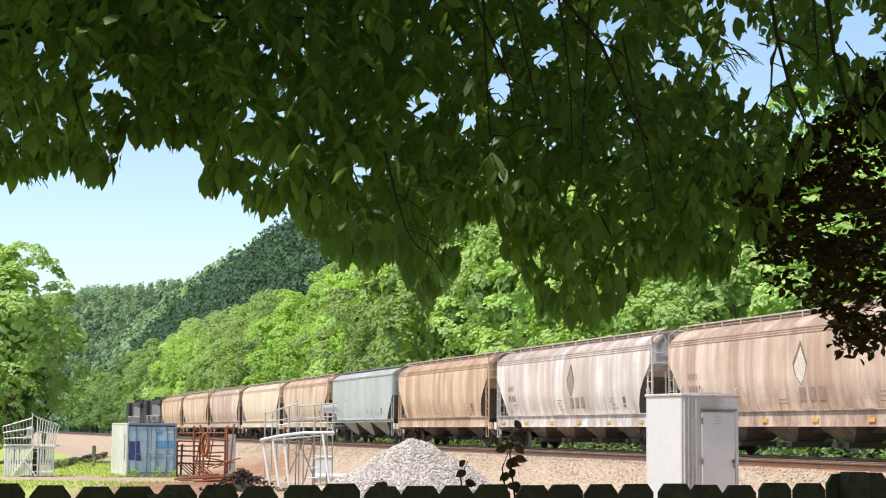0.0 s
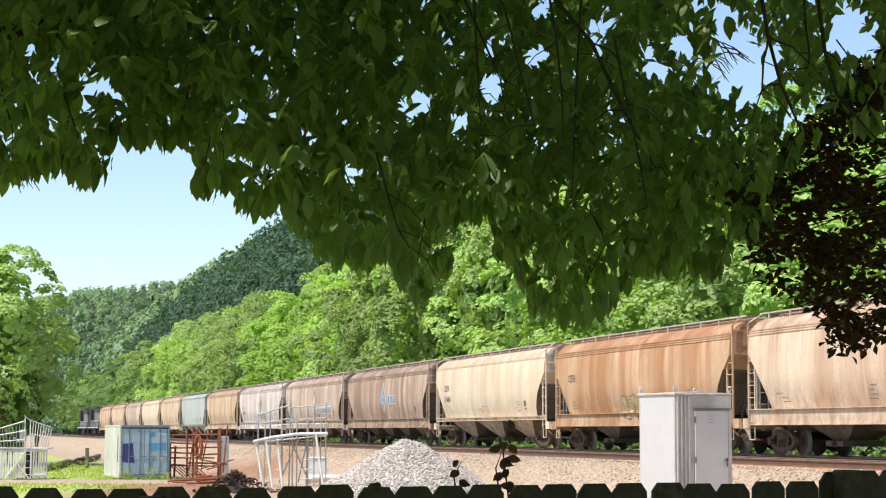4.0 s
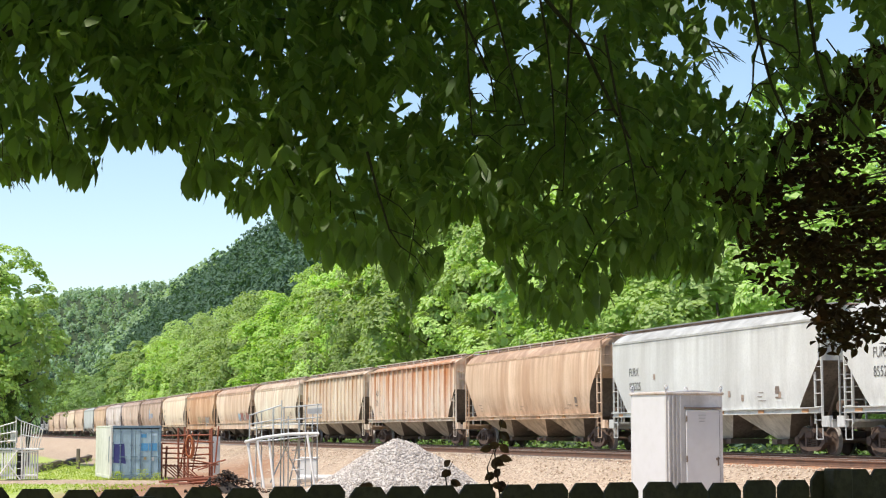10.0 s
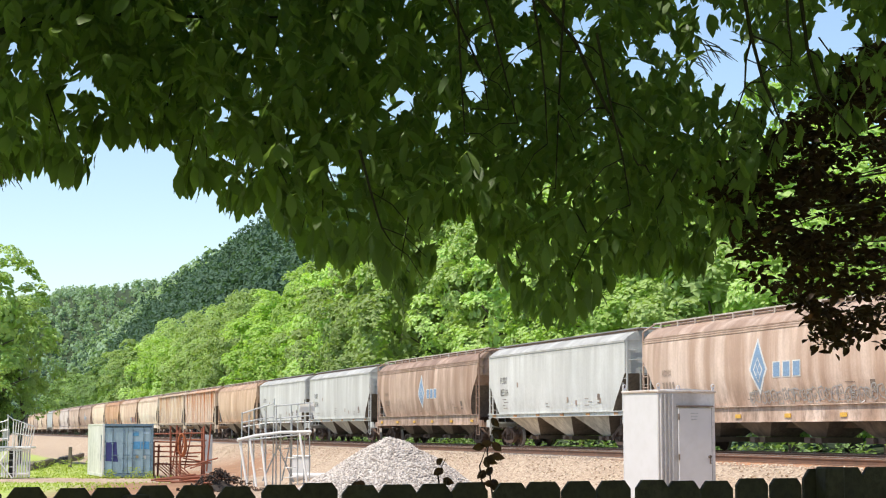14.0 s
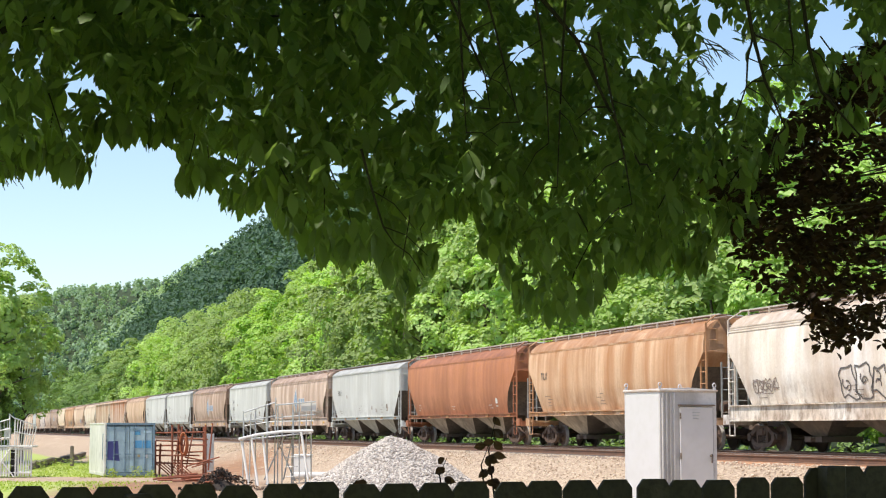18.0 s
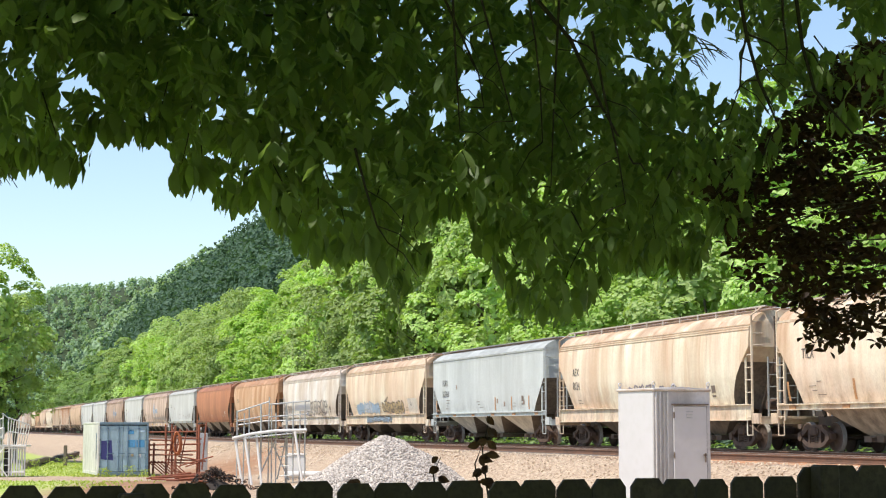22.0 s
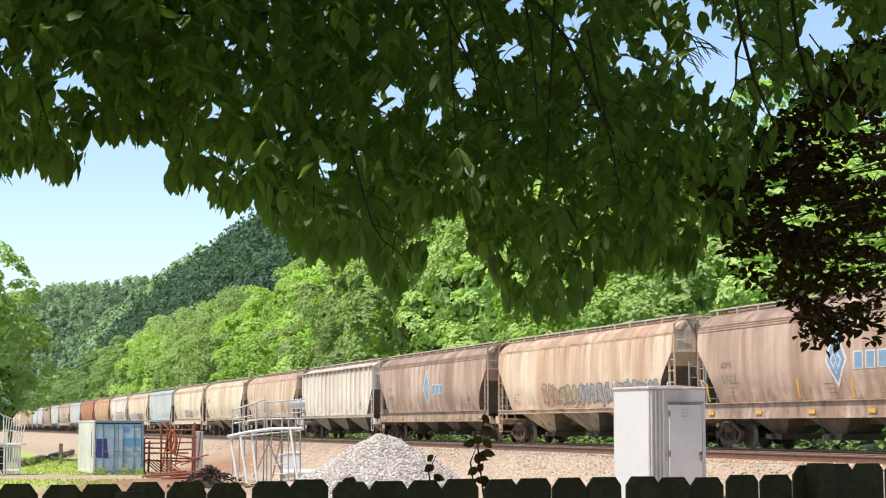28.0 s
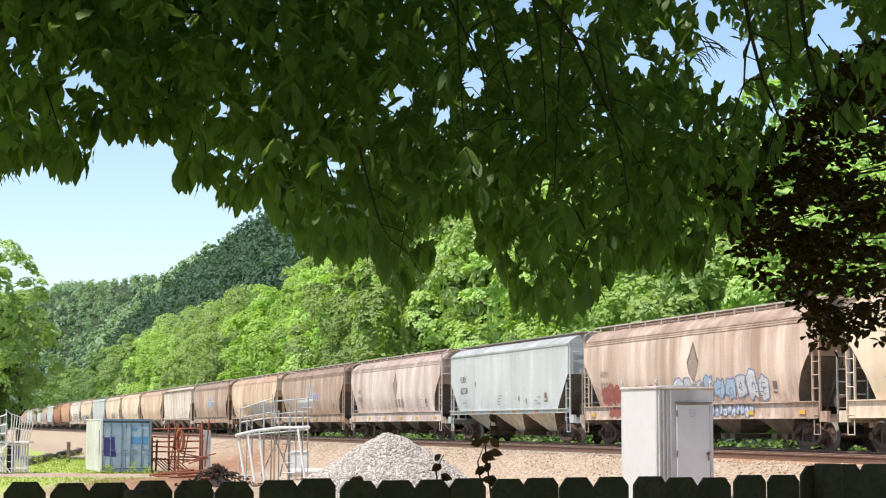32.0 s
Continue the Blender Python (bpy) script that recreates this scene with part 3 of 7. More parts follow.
def make_car(kind, L):
    """A covered hopper car of one kind, at the origin, heading +x, standing on the rail."""
    rnd = kind in ("long", "round", "open_round")
    deep = kind in ("long", "round")
    half = L / 2 - 0.95
    car = thing("hopper_car", "covered hopper car", "hopper car", group="freight train")
    body = part("body", car_body(half, rnd), M_STEEL, car)
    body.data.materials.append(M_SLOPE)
    # sills
    sill_h, sill_z = (0.52, 1.29) if deep else (0.16, 1.43)
    for y in (1.53, -1.53):
        yy = math.copysign(1.47 if rnd else 1.53, y)
        bm = bmesh.new()
        box(bm, 0, yy, sill_z, L - 1.9, 0.09, sill_h)
        box(bm, 0, yy + math.copysign(0.045, y), sill_z + sill_h / 2, L - 1.9, 0.16, 0.035)
        box(bm, 0, yy + math.copysign(0.03, y), sill_z - sill_h / 2, L - 1.9, 0.12, 0.03)
        part("side_sill", bm, M_STEEL, car)
    # eave bands
    for y in (1, -1):
        bm = bmesh.new()
        for z in ((4.10, 4.18, 4.26) if deep else (4.20,) if rnd else (4.44,) if kind == "ribbed" else (4.30,)):
            e = end_reach(z, half, rnd)
            box(bm, 0, y * (1.60 if kind == "ribbed" else half_width(z, rnd) + 0.008), z, 2 * e, 0.16 if kind == "ribbed" else 0.035, 0.035 if deep else 0.075)
        part("eave_band", bm, M_STEEL, car)
    # ribs
    if kind == "ribbed":
        rib = shared("rib", lambda: (prism(bmesh.new(), [(-0.06, 1.46), (-0.06, 4.40), (0.06, 4.40), (0.06, 1.46)], -0.06, 0.11), [M_STEEL]))
        for y in (1, -1):
            for i in range(17):
                x = (half - 0.55) * (1 - i / 8)
                reach = end_reach(1.5, half, rnd)
                o = part("rib", rib, None, car)
                lift = max(0.0, (abs(x) - reach) / 0.95)
                o.matrix_basis = pose(x, y * 1.55, 0, 0, 0, 0 if y > 0 else 180) @ Matrix.Translation((0, 0, 4.40)) @ Matrix.Diagonal((1, 1, 1 - lift / 2.94, 1)) @ Matrix.Translation((0, 0, -4.40))
    # roof: running boards on posts, hatches
    rail_z = 4.90 if kind != "grey" else 4.84
    for y in (1, -1):
        part("roof_rail", box(bmesh.new(), 0, y * 0.98, rail_z - 0.02, L - 1.5, 0.06, 0.05), M_STEEL, car)
        bm = bmesh.new()
        for k in range(3):
            box(bm, 0, y * (0.62 + 0.13 * k), rail_z - 0.04, L - 1.5, 0.09, 0.03)
        part("running_board", bm, M_ROOF, car, "grated roof walkway")
    if kind != "grey":
        post = shared("roof_post", lambda: (box(bmesh.new(), 0, 0, 0.16, 0.06, 0.05, 0.32), [M_STEEL]))
        npost = int((L - 2) / 1.6)
        for y in (1, -1):
            for i in range(npost + 1):
                o = part("roof_post", post, None, car)
                o.matrix_basis = pose((half - 0.5) * (1 - 2 * i / npost), y * 1.0, rail_z - 0.34)
    hatch = shared("hatch", make_hatch)
    nh = int((L - 4) / 2.0)
    for i in range(nh):
        o = part("hatch", hatch, None, car)
        o.matrix_basis = pose((half - 1.2) * (1 - 2 * i / (nh - 1)), 0, 4.755)
    part("hatch_coaming", soft_box(0, 0, 4.79, L - 2.4, 1.0, 0.12, 0.02), M_ROOF, car)
    # ends
    for e in (1, -1):
        xe = e * half
        bm = bmesh.new()
        box(bm, xe + e * 0.31, 0, 1.10, 0.66, 2.9, 0.07)
        box(bm, xe + e * 0.60, 0, 1.02, 0.08, 2.9, 0.26)
        part("end_platform", bm, M_STEEL, car)
        bm = bmesh.new()
        for y in (0.55, -0.55):
            tube(bm, (xe - e * 1.3, y, 1.14), (xe - e * 0.02, y, 3.1), 0.07, 6)
            box(bm, xe + e * 0.02, y, 3.6, 0.08, 0.09, 1.9)
        part("end_brace", bm, M_STEEL, car)
        for y in (1, -1):
            lad = part("ladder", shared("ladder_%d%d" % (1 if rnd else 0, 1), lambda: (make_ladder(4.55 if rnd else 4.4), [M_GALV])), None, car, "steel corner ladder")
            mir = Matrix.Diagonal((e, y, 1, 1))
            lad.matrix_basis = pose(xe + e * 0.10, y * 1.50, 0) @ mir
            bm = bmesh.new()
            box(bm, xe + e * 0.33, y * 1.47, 1.08, 0.5, 0.12, 0.34)
            part("end_post", bm, M_STEEL, car)
            bm = bmesh.new()
            box(bm, xe + e * 0.40, y * 0.62, 2.1, 0.05, 0.05, 2.1)
            for k in range(5):
                tube(bm, (xe + e * 0.40, y * 0.62, 1.35 + k * 0.4), (xe + e * 0.40, y * 1.05, 1.35 + k * 0.4), 0.018, 6)
            box(bm, xe + e * 0.40, y * 1.05, 2.1, 0.05, 0.05, 2.1)
            part("end_ladder", bm, M_GALV, car)
        cp = part("coupler", shared("coupler", make_coupler), None, car, "rusty steel coupler")
        cp.matrix_basis = pose(xe + e * 0.69, 0, 0, 0, 0, 0 if e > 0 else 180)
    # brake gear on the rear end
    bm = bmesh.new()
    tube(bm, (-half - 0.15, 0.35, 1.55), (-half - 0.15, 0.95, 1.55), 0.19, 12)
    part("brake_cylinder", bm, M_TRUCK, car, "dark brake cylinder")
    bm = lathe(bmesh.new(), [(0.22, -0.02), (0.26, 0), (0.22, 0.02), (0.19, 0)], 16, False)
    for i in range(4):
        a = math.pi * i / 4
        tube(bm, (0.2 * math.cos(a), 0, 0.2 * math.sin(a)), (-0.2 * math.cos(a), 0, -0.2 * math.sin(a)), 0.012, 5)
    bw = part("brake_wheel", bm, M_GALV, car)
    bw.matrix_basis = pose(-half - 0.3, -0.5, 2.5, 0, 0, 90)
    bm = bmesh.new()
    tube(bm, (-half + 0.9, 1.36, 0.95), (-half + 0.9, 1.36, 1.25), 0.05, 6)
    box(bm, 0, 0, 0.98, L - 2.2, 0.36, 0.32)
    part("centre_sill", bm, M_STEEL, car)
    # hoppers below
    nhop = 4 if kind == "long" else 3
    inner = 2 * (end_reach(1.45, half, rnd)) - (1.0 if rnd else 0.4)
    inner = min(inner, L - 6.2)
    zt = 1.42
    for i in range(nhop):
        pl = inner / nhop
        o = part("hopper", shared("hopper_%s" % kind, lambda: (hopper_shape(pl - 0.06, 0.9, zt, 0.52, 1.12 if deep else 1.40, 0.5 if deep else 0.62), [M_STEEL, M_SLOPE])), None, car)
        o.matrix_basis = pose(-inner / 2 + pl * (i + 0.5), 0, 0)
        g = part("outlet_gate", shared("outlet_gate", lambda: (box(box(bmesh.new(), 0, 0, 0.42, 1.15, 1.5, 0.18), 0, 0.82, 0.42, 0.3, 0.2, 0.12), [M_STEEL])), None, o)
    sets = []
    for e in (1, -1):
        sets += add_truck(car, e * (L / 2 - 2.45))
    return car


PROTO = {}
M_POST = surf("pale_post", (0.56, 0.51, 0.46), (0.40, 0.34, 0.29), 2.0, 0.7)
M_ROOFGREY = surf("grey_walkway", (0.26, 0.26, 0.26), (0.18, 0.18, 0.175), 2.0, 0.7)


def get_car(kind, L):
    """A new car of this kind; the copies share their meshes."""
    key = (kind, L)
    if key not in PROTO:
        PROTO[key] = make_car(kind, L)
        return PROTO[key]
    return copy_thing(PROTO[key], pose(0, 0, 0))


def repaint(car, m, dirty, rail):
    for o in car.children:
        nm = o.name.split(".")[0]
        if nm in PAINTED and o.material_slots:
            o.material_slots[0].link = "OBJECT"
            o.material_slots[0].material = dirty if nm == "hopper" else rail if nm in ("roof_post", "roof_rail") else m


def flat_mat(name, col, rough=0.6):
    return surf(name, col, tuple(0.82 * v for v in col), 3.0, rough, 0.0, 0.05, c3=tuple(0.6 * v for v in col))


M_INK = flat_mat("black_stencil", (0.11, 0.105, 0.10))
M_PALEPATCH = flat_mat("pale_patch", (0.70, 0.62, 0.53))
M_LOGOBLUE = flat_mat("logo_blue", (0.22, 0.34, 0.50))
M_LOGOPALE = flat_mat("logo_pale", (0.70, 0.70, 0.69))
M_LOGOFADE = flat_mat("logo_faded", (0.20, 0.15, 0.12))
M_LOGOFADE2 = flat_mat("logo_worn", (0.36, 0.27, 0.215))
M_REFLECT = flat_mat("yellow_reflector", (0.72, 0.42, 0.07))
M_ORANGE = flat_mat("orange_reflector", (0.55, 0.28, 0.12))
G_COL = {k: flat_mat("spray_" + k, c) for k, c in (("yellow", (0.52, 0.38, 0.20)), ("red", (0.40, 0.12, 0.10)), ("grey", (0.40, 0.38, 0.36)), ("blue", (0.38, 0.50, 0.63)), ("silver", (0.62, 0.63, 0.64)), ("black", (0.13, 0.115, 0.11)), ("brown", (0.30, 0.235, 0.20)), ("violet", (0.25, 0.215, 0.25)), ("navy", (0.22, 0.28, 0.42)), ("orange", (0.53, 0.32, 0.18)), ("pale", (0.54, 0.49, 0.45)))}


SILL_Y = 1.53


def decal(car, name, quads, mat, rnd, label="", lift=0.014):
    """Paint on the car's near side: quads of (x, z) corners laid on its curve."""
    bm = bmesh.new()
    for q in quads:
        bm.faces.new([bm.verts.new((x, 0, z)) for x, z in q])
    zs = [v.co.z for v in bm.verts]
    for zc in (1.65, 1.9, 2.2, 2.5, 2.8, 3.0, 3.25, 3.5, 3.8):
        if min(zs) < zc - 0.02 and max(zs) > zc + 0.02:
            bmesh.ops.bisect_plane(bm, geom=bm.verts[:] + bm.edges[:] + bm.faces[:], plane_co=(0, 0, zc), plane_no=(0, 0, 1))
    for v in bm.verts:
        v.co.y = (half_width(v.co.z, rnd) if v.co.z > 1.56 else SILL_Y) + lift
    return part(name, bm, mat, car, label)


def bars(car, quads, mat, rnd):
    """Illegible stencils: one plain bar each."""
    for q in quads:
        decal(car, "stencil_bar", [q], mat, rnd)


def bar(x, z, w, h, lean=0.0):
    """A bar that starts at x and runs w metres back."""
    return [(x, z), (x - w, z), (x - w - lean, z + h), (x - lean, z + h)]


def text_on(car, words, x, z, size, mat, rnd, name="lettering"):
    cu = bpy.data.curves.new("letters", "FONT")
    cu.body, cu.size = words, size
    cu.resolution_u = 2
    ob = new("letters", cu)
    bpy.context.view_layer.update()
    me = bpy.data.meshes.new_from_object(ob.evaluated_get(bpy.context.evaluated_depsgraph_get()))
    bpy.data.objects.remove(ob)
    for v in me.vertices:
        zz = z + v.co.y
        v.co = (x - v.co.x * 0.86, half_width(zz, rnd) + 0.016, zz)
    me.materials.clear()
    me.materials.append(mat)
    return part(name, me, None, car)


def logo(car, x, z, mat, pale, rnd, h=1.65):
    """A tall diamond emblem as plain shapes: pale border, ring, pale heart, four lozenges."""
    w = h * 0.34

    def kite(k, up=1.0, low=0.0, mid=0.44):
        return [(x, z + up * h), (x + k * w, z + mid * h), (x, z + low * h), (x - k * w, z + mid * h)]
    decal(car, "emblem_border", [kite(1.2, 1.09, -0.08)], pale, rnd, lift=0.008)
    decal(car, "emblem", [kite(0.98, 0.99, 0.02)], mat, rnd, lift=0.012)
    decal(car, "emblem_centre", [kite(0.62, 0.68, 0.17)], pale, rnd, lift=0.016)
    for a, b in ((0, 0.555), (-0.24, 0.43), (0.24, 0.43), (0, 0.305)):
        decal(car, "emblem_lozenge", [[(x - a * w, z + (b + 0.10) * h), (x - (a - 0.24) * w, z + b * h), (x - a * w, z + (b - 0.10) * h), (x - (a + 0.24) * w, z + b * h)]], mat, rnd, lift=0.020)


def faded_emblem(car, x, z, rim, fill, h=1.5):
    """The ghost of an emblem: a leaf-shaped patch with a worn rim."""
    w = h * 0.36
    ring = [(0, 1.0), (-0.45, 0.72), (-0.95, 0.5), (-0.7, 0.25), (0.05, 0.0), (0.6, 0.22), (0.95, 0.5), (0.5, 0.74)]
    decal(car, "emblem", [[(x - a * w, z + b * h) for a, b in ring]], rim, True, lift=0.008)
    decal(car, "emblem_centre", [[(x - a * w * 0.84 - 0.03, z + (0.44 + (b - 0.5) * 0.84) * h) for a, b in ring]], fill, True, lift=0.012)


def name_bars(car, x, z, h, mat, pale, rnd, n=3):
    """A brand name as plain bars with a pale rim."""
    for i in range(n):
        if pale:
            decal(car, "name_bar_rim", [bar(x - i * h * 1.5 + 0.06, z - 0.04, h * 0.95 + 0.12, h + 0.08, 0.03)], pale, rnd, lift=0.009)
        decal(car, "name_bar", [bar(x - i * h * 1.5, z, h * 0.95, h, 0.03)], mat, rnd)


def scrawl(car, half, spec, rnd, seed):
    """Spray-painted letters: rounded uneven shapes, outlined, with inner strokes and loose flicks."""
    cols, f0, f1, z0, z1, line, th = spec
    rg = random.Random(seed)
    x0, x1 = half - 2 * half * f0, half - 2 * half * f1
    outline = []

    def finish(name, label, lift):
        if outline:
            decal(car, name, outline, G_COL[line], rnd, label, lift=lift)
            outline.clear()

    def stroke(pts, k):
        for (ax, az), (bx, bz) in zip(pts, pts[1:]):
            d = math.hypot(bx - ax, bz - az) or 1
            ox, oz = -(bz - az) / d * k, (bx - ax) / d * k
            outline.append([(ax + ox, az + oz), (ax - ox, az - oz), (bx - ox, bz - oz), (bx + ox, bz + oz)])
    n = max(1, len(cols))
    for c in range(n):
        a0, a1 = x0 + (x1 - x0) * c / n, x0 + (x1 - x0) * (c + 1) / n
        k = max(1, round((a0 - a1) / (0.85 * (z1 - z0))))
        for i in range(k):
            cx, cz = a0 + (a1 - a0) * (i + 0.5) / k, (z0 + z1) / 2 + rg.uniform(-0.06, 0.06)
            w, h = (a0 - a1) / k * rg.uniform(0.46, 0.6), (z1 - z0) / 2 * rg.uniform(0.8, 1.05)
            ln, ring = rg.uniform(-0.25, 0.25), []
            for j in range(14):
                q = 2 * math.pi * j / 14
                r = rg.uniform(0.62, 1.15)
                u, v = math.copysign(abs(math.cos(q)) ** 0.65, math.cos(q)) * r, math.copysign(abs(math.sin(q)) ** 0.65, math.sin(q)) * r
                ring.append((cx + w * u - ln * w * v, max(1.08, cz + h * v)))
            if cols:
                decal(car, "graffiti_letter", [ring], G_COL[cols[c]], rnd, "faded " + cols[c] + " spray paint", lift=0.012)
            stroke(ring + ring[:1], th)
            for _ in range(2):
                q, ex, ez = rg.uniform(0, 6.3), cx + rg.uniform(-0.3, 0.3) * w, cz + rg.uniform(-0.35, 0.35) * h
                stroke([(ex + 0.3 * w * math.cos(q + b), ez + 0.3 * h * math.sin(q + b)) for b in (0, 0.9, 1.8, 2.7, 3.6)], th * 0.85)
            finish("graffiti_outline", "spray-paint outline", 0.016)
    for _ in range(3):
        q = (rg.uniform(x1, x0), rg.uniform(z0, z1))
        stroke([q, (q[0] + rg.uniform(-0.4, 0.4), q[1] + rg.uniform(0.1, 0.3)), (q[0] + rg.uniform(-0.7, 0.7), q[1] + rg.uniform(0.0, 0.3))], th * 0.7)
    finish("graffiti_flick", "loose spray-paint strokes", 0.018)


def small_marks(car, half, rnd, mat, seed):
    rg = random.Random(seed)
    q = []
    for x in (half - 2.3, half * 0.1, -half + 4.2):
        for k in range(rg.randint(2, 4)):
            q.append(bar(x + rg.uniform(-0.3, 0.3), 1.78 + k * 0.14, rg.uniform(0.3, 0.7), 0.022))
    q.append(bar(-half + 3.0, 1.85, 0.3, 0.06))
    q.append(bar(-half + 3.0, 2.0, 0.3, 0.25))
    bars(car, q, mat, rnd)


def reflectors(car, half, deep, rnd, mat):
    z, yy = (1.22, 1.545) if deep else (1.405, 1.60 if not rnd else 1.54)
    for i in range(6):
        x = half * 0.9 * (1 - 2 * i / 5)
        part("reflector", box(bmesh.new(), x, yy, z, 0.42, 0.02, 0.13), mat, car)


PAINT = {
    "tan": paint("tan_paint", (0.673, 0.492, 0.347), (0.433, 0.254, 0.148), 0.8, 0.15),
    "tan2": paint("sand_paint", (0.724, 0.552, 0.415), (0.505, 0.310, 0.192), 0.75, 0.25),
    "brown": paint("brown_paint", (0.542, 0.397, 0.312), (0.313, 0.193, 0.130), 0.95, 0.05, stain=0.6),
    "dusty": paint("dusty_tan_paint", (0.673, 0.530, 0.439), (0.397, 0.255, 0.178), 0.85, 0.05, stain=0.55),
    "white": paint("dirty_white_paint", (0.816, 0.719, 0.673), (0.408, 0.286, 0.224), 0.7, 0.0, stain=0.35),
    "pink": paint("faded_white_paint", (0.701, 0.591, 0.540), (0.446, 0.304, 0.242), 0.7, 0.05, stain=0.45),
    "cream": paint("cream_paint", (0.738, 0.601, 0.460), (0.639, 0.445, 0.287), 0.5, 0.0, stain=0.2),
    "grey": paint("grey_paint", (0.545, 0.55, 0.53), (0.44, 0.425, 0.395), 0.5, 0.0, stain=0.15),
    "paleblue": paint("pale_blue_paint", (0.495, 0.525, 0.52), (0.41, 0.42, 0.405), 0.4, 0.0, stain=0.2),
    "green": paint("grey_green_paint", (0.46, 0.48, 0.47), (0.36, 0.37, 0.36), 0.4, 0.0, stain=0.2),
    "rusty": paint("rust_streaked_paint", (0.80, 0.69, 0.55), (0.56, 0.40, 0.26), 0.6, 0.5, (0.33, 0.13, 0.06)),
    "orange": paint("orange_stained_paint", (0.622, 0.418, 0.268), (0.449, 0.211, 0.090), 0.9, 0.4, (0.380, 0.160, 0.050)),
    "rib_rust": paint("rusted_white_paint", (0.78, 0.68, 0.58), (0.58, 0.40, 0.27), 0.5, 0.85, (0.46, 0.17, 0.05), spots=0.8),
    "rib_tan": paint("ribbed_tan_paint", (0.72, 0.61, 0.49), (0.52, 0.37, 0.24), 0.55, 0.5, (0.44, 0.20, 0.07), spots=0.6),
    "rib_white": paint("ribbed_white_paint", (0.80, 0.71, 0.62), (0.60, 0.47, 0.37), 0.45, 0.05),
    "oxide": paint("oxide_red_paint", (0.43, 0.165, 0.075), (0.29, 0.11, 0.055), 0.7, 0.25, (0.50, 0.20, 0.06)),
    "patchy": paint("flaking_white_paint", (0.83, 0.77, 0.68), (0.50, 0.35, 0.24), 0.55, 0.2, (0.36, 0.20, 0.10), stain=0.75, spots=1.0),
    "creamdirty": paint("stained_cream_paint", (0.806, 0.662, 0.519), (0.577, 0.370, 0.226), 0.65, 0.3, (0.340, 0.170, 0.075), spots=0.5),
}
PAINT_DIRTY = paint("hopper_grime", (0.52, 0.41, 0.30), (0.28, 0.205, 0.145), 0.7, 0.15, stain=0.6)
# hoppers behind deep sills: grime, darkened in colour for the shadow there
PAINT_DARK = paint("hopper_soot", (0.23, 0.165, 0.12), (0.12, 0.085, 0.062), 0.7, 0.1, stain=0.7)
PAINT_DIRTY_GREY = paint("hopper_grime_grey", (0.64, 0.60, 0.52), (0.42, 0.37, 0.31), 0.6, 0.0, stain=0.4)
WORDS = {
    "tan": "tan covered hopper car with brown dirt streaks", "tan2": "sand-coloured covered hopper car, stained", "brown": "brown grimy covered hopper car",
    "dusty": "dusty tan covered hopper car, dark lower stains", "white": "dirty white covered hopper car", "pink": "faded off-white covered hopper car",
    "cream": "clean cream covered hopper car", "grey": "light grey covered hopper car", "paleblue": "pale blue-grey covered hopper car",
    "green": "grey-green covered hopper car", "rusty": "rust-streaked white covered hopper car", "orange": "orange-brown stained covered hopper car",
    "rib_rust": "ribbed hopper car streaked with orange rust", "rib_tan": "ribbed tan hopper car with rusty posts", "rib_white": "ribbed off-white hopper car",
    "oxide": "oxide-red covered hopper car", "patchy": "flaking white covered hopper car", "creamdirty": "stained cream covered hopper car"}

# colours, extent along the car (0 front, 1 rear), heights, outline colour and half thickness, by the car's front place
GRAFFITI = {
    -92.0: ((("yellow", "orange", "grey"), 0.42, 0.82, 1.35, 2.3, "brown", 0.018),),
    -111.6: ((("blue", "red", "pale", "red"), 0.66, 0.95, 1.65, 2.5, "brown", 0.018),),
    -293.3: (((), 0.45, 0.93, 1.62, 2.1, "grey", 0.022),),
    -376.5: (((), 0.42, 0.80, 1.62, 2.75, "black", 0.032), ((), 0.10, 0.2, 1.95, 2.4, "brown", 0.022)),
    -396.8: ((("blue", "silver", "blue"), 0.16, 0.46, 1.62, 2.35, "blue", 0.03), (("yellow", "yellow"), 0.50, 0.76, 1.62, 2.35, "black", 0.03), (("blue",), 0.3, 0.62, 1.12, 1.5, "black", 0.02)),
    -436.0: (((), 0.42, 0.68, 1.65, 2.35, "violet", 0.03),),
    -542.3: ((("orange", "yellow", "grey", "grey", "grey", "grey"), 0.30, 0.95, 1.62, 2.55, "violet", 0.026),),
    -628.4: ((("red",), 0.10, 0.36, 1.62, 2.35, "red", 0.06), (("red",), 0.14, 0.36, 1.12, 1.5, "red", 0.03), (("silver", "blue", "silver"), 0.46, 0.84, 1.62, 2.6, "navy", 0.024), (("blue", "silver"), 0.48, 0.78, 1.12, 1.5, "navy", 0.02)),
}
# upright marker strips: places along the car
STRIPS = {-416.8: (0.03, 0.6, 0.74, 0.88), -456.5: (0.03, 0.25, 0.5, 0.72), -477.4: (0.35, 0.55, 0.72), -564.2: (0.03, 0.36, 0.53, 0.70, 0.88)}

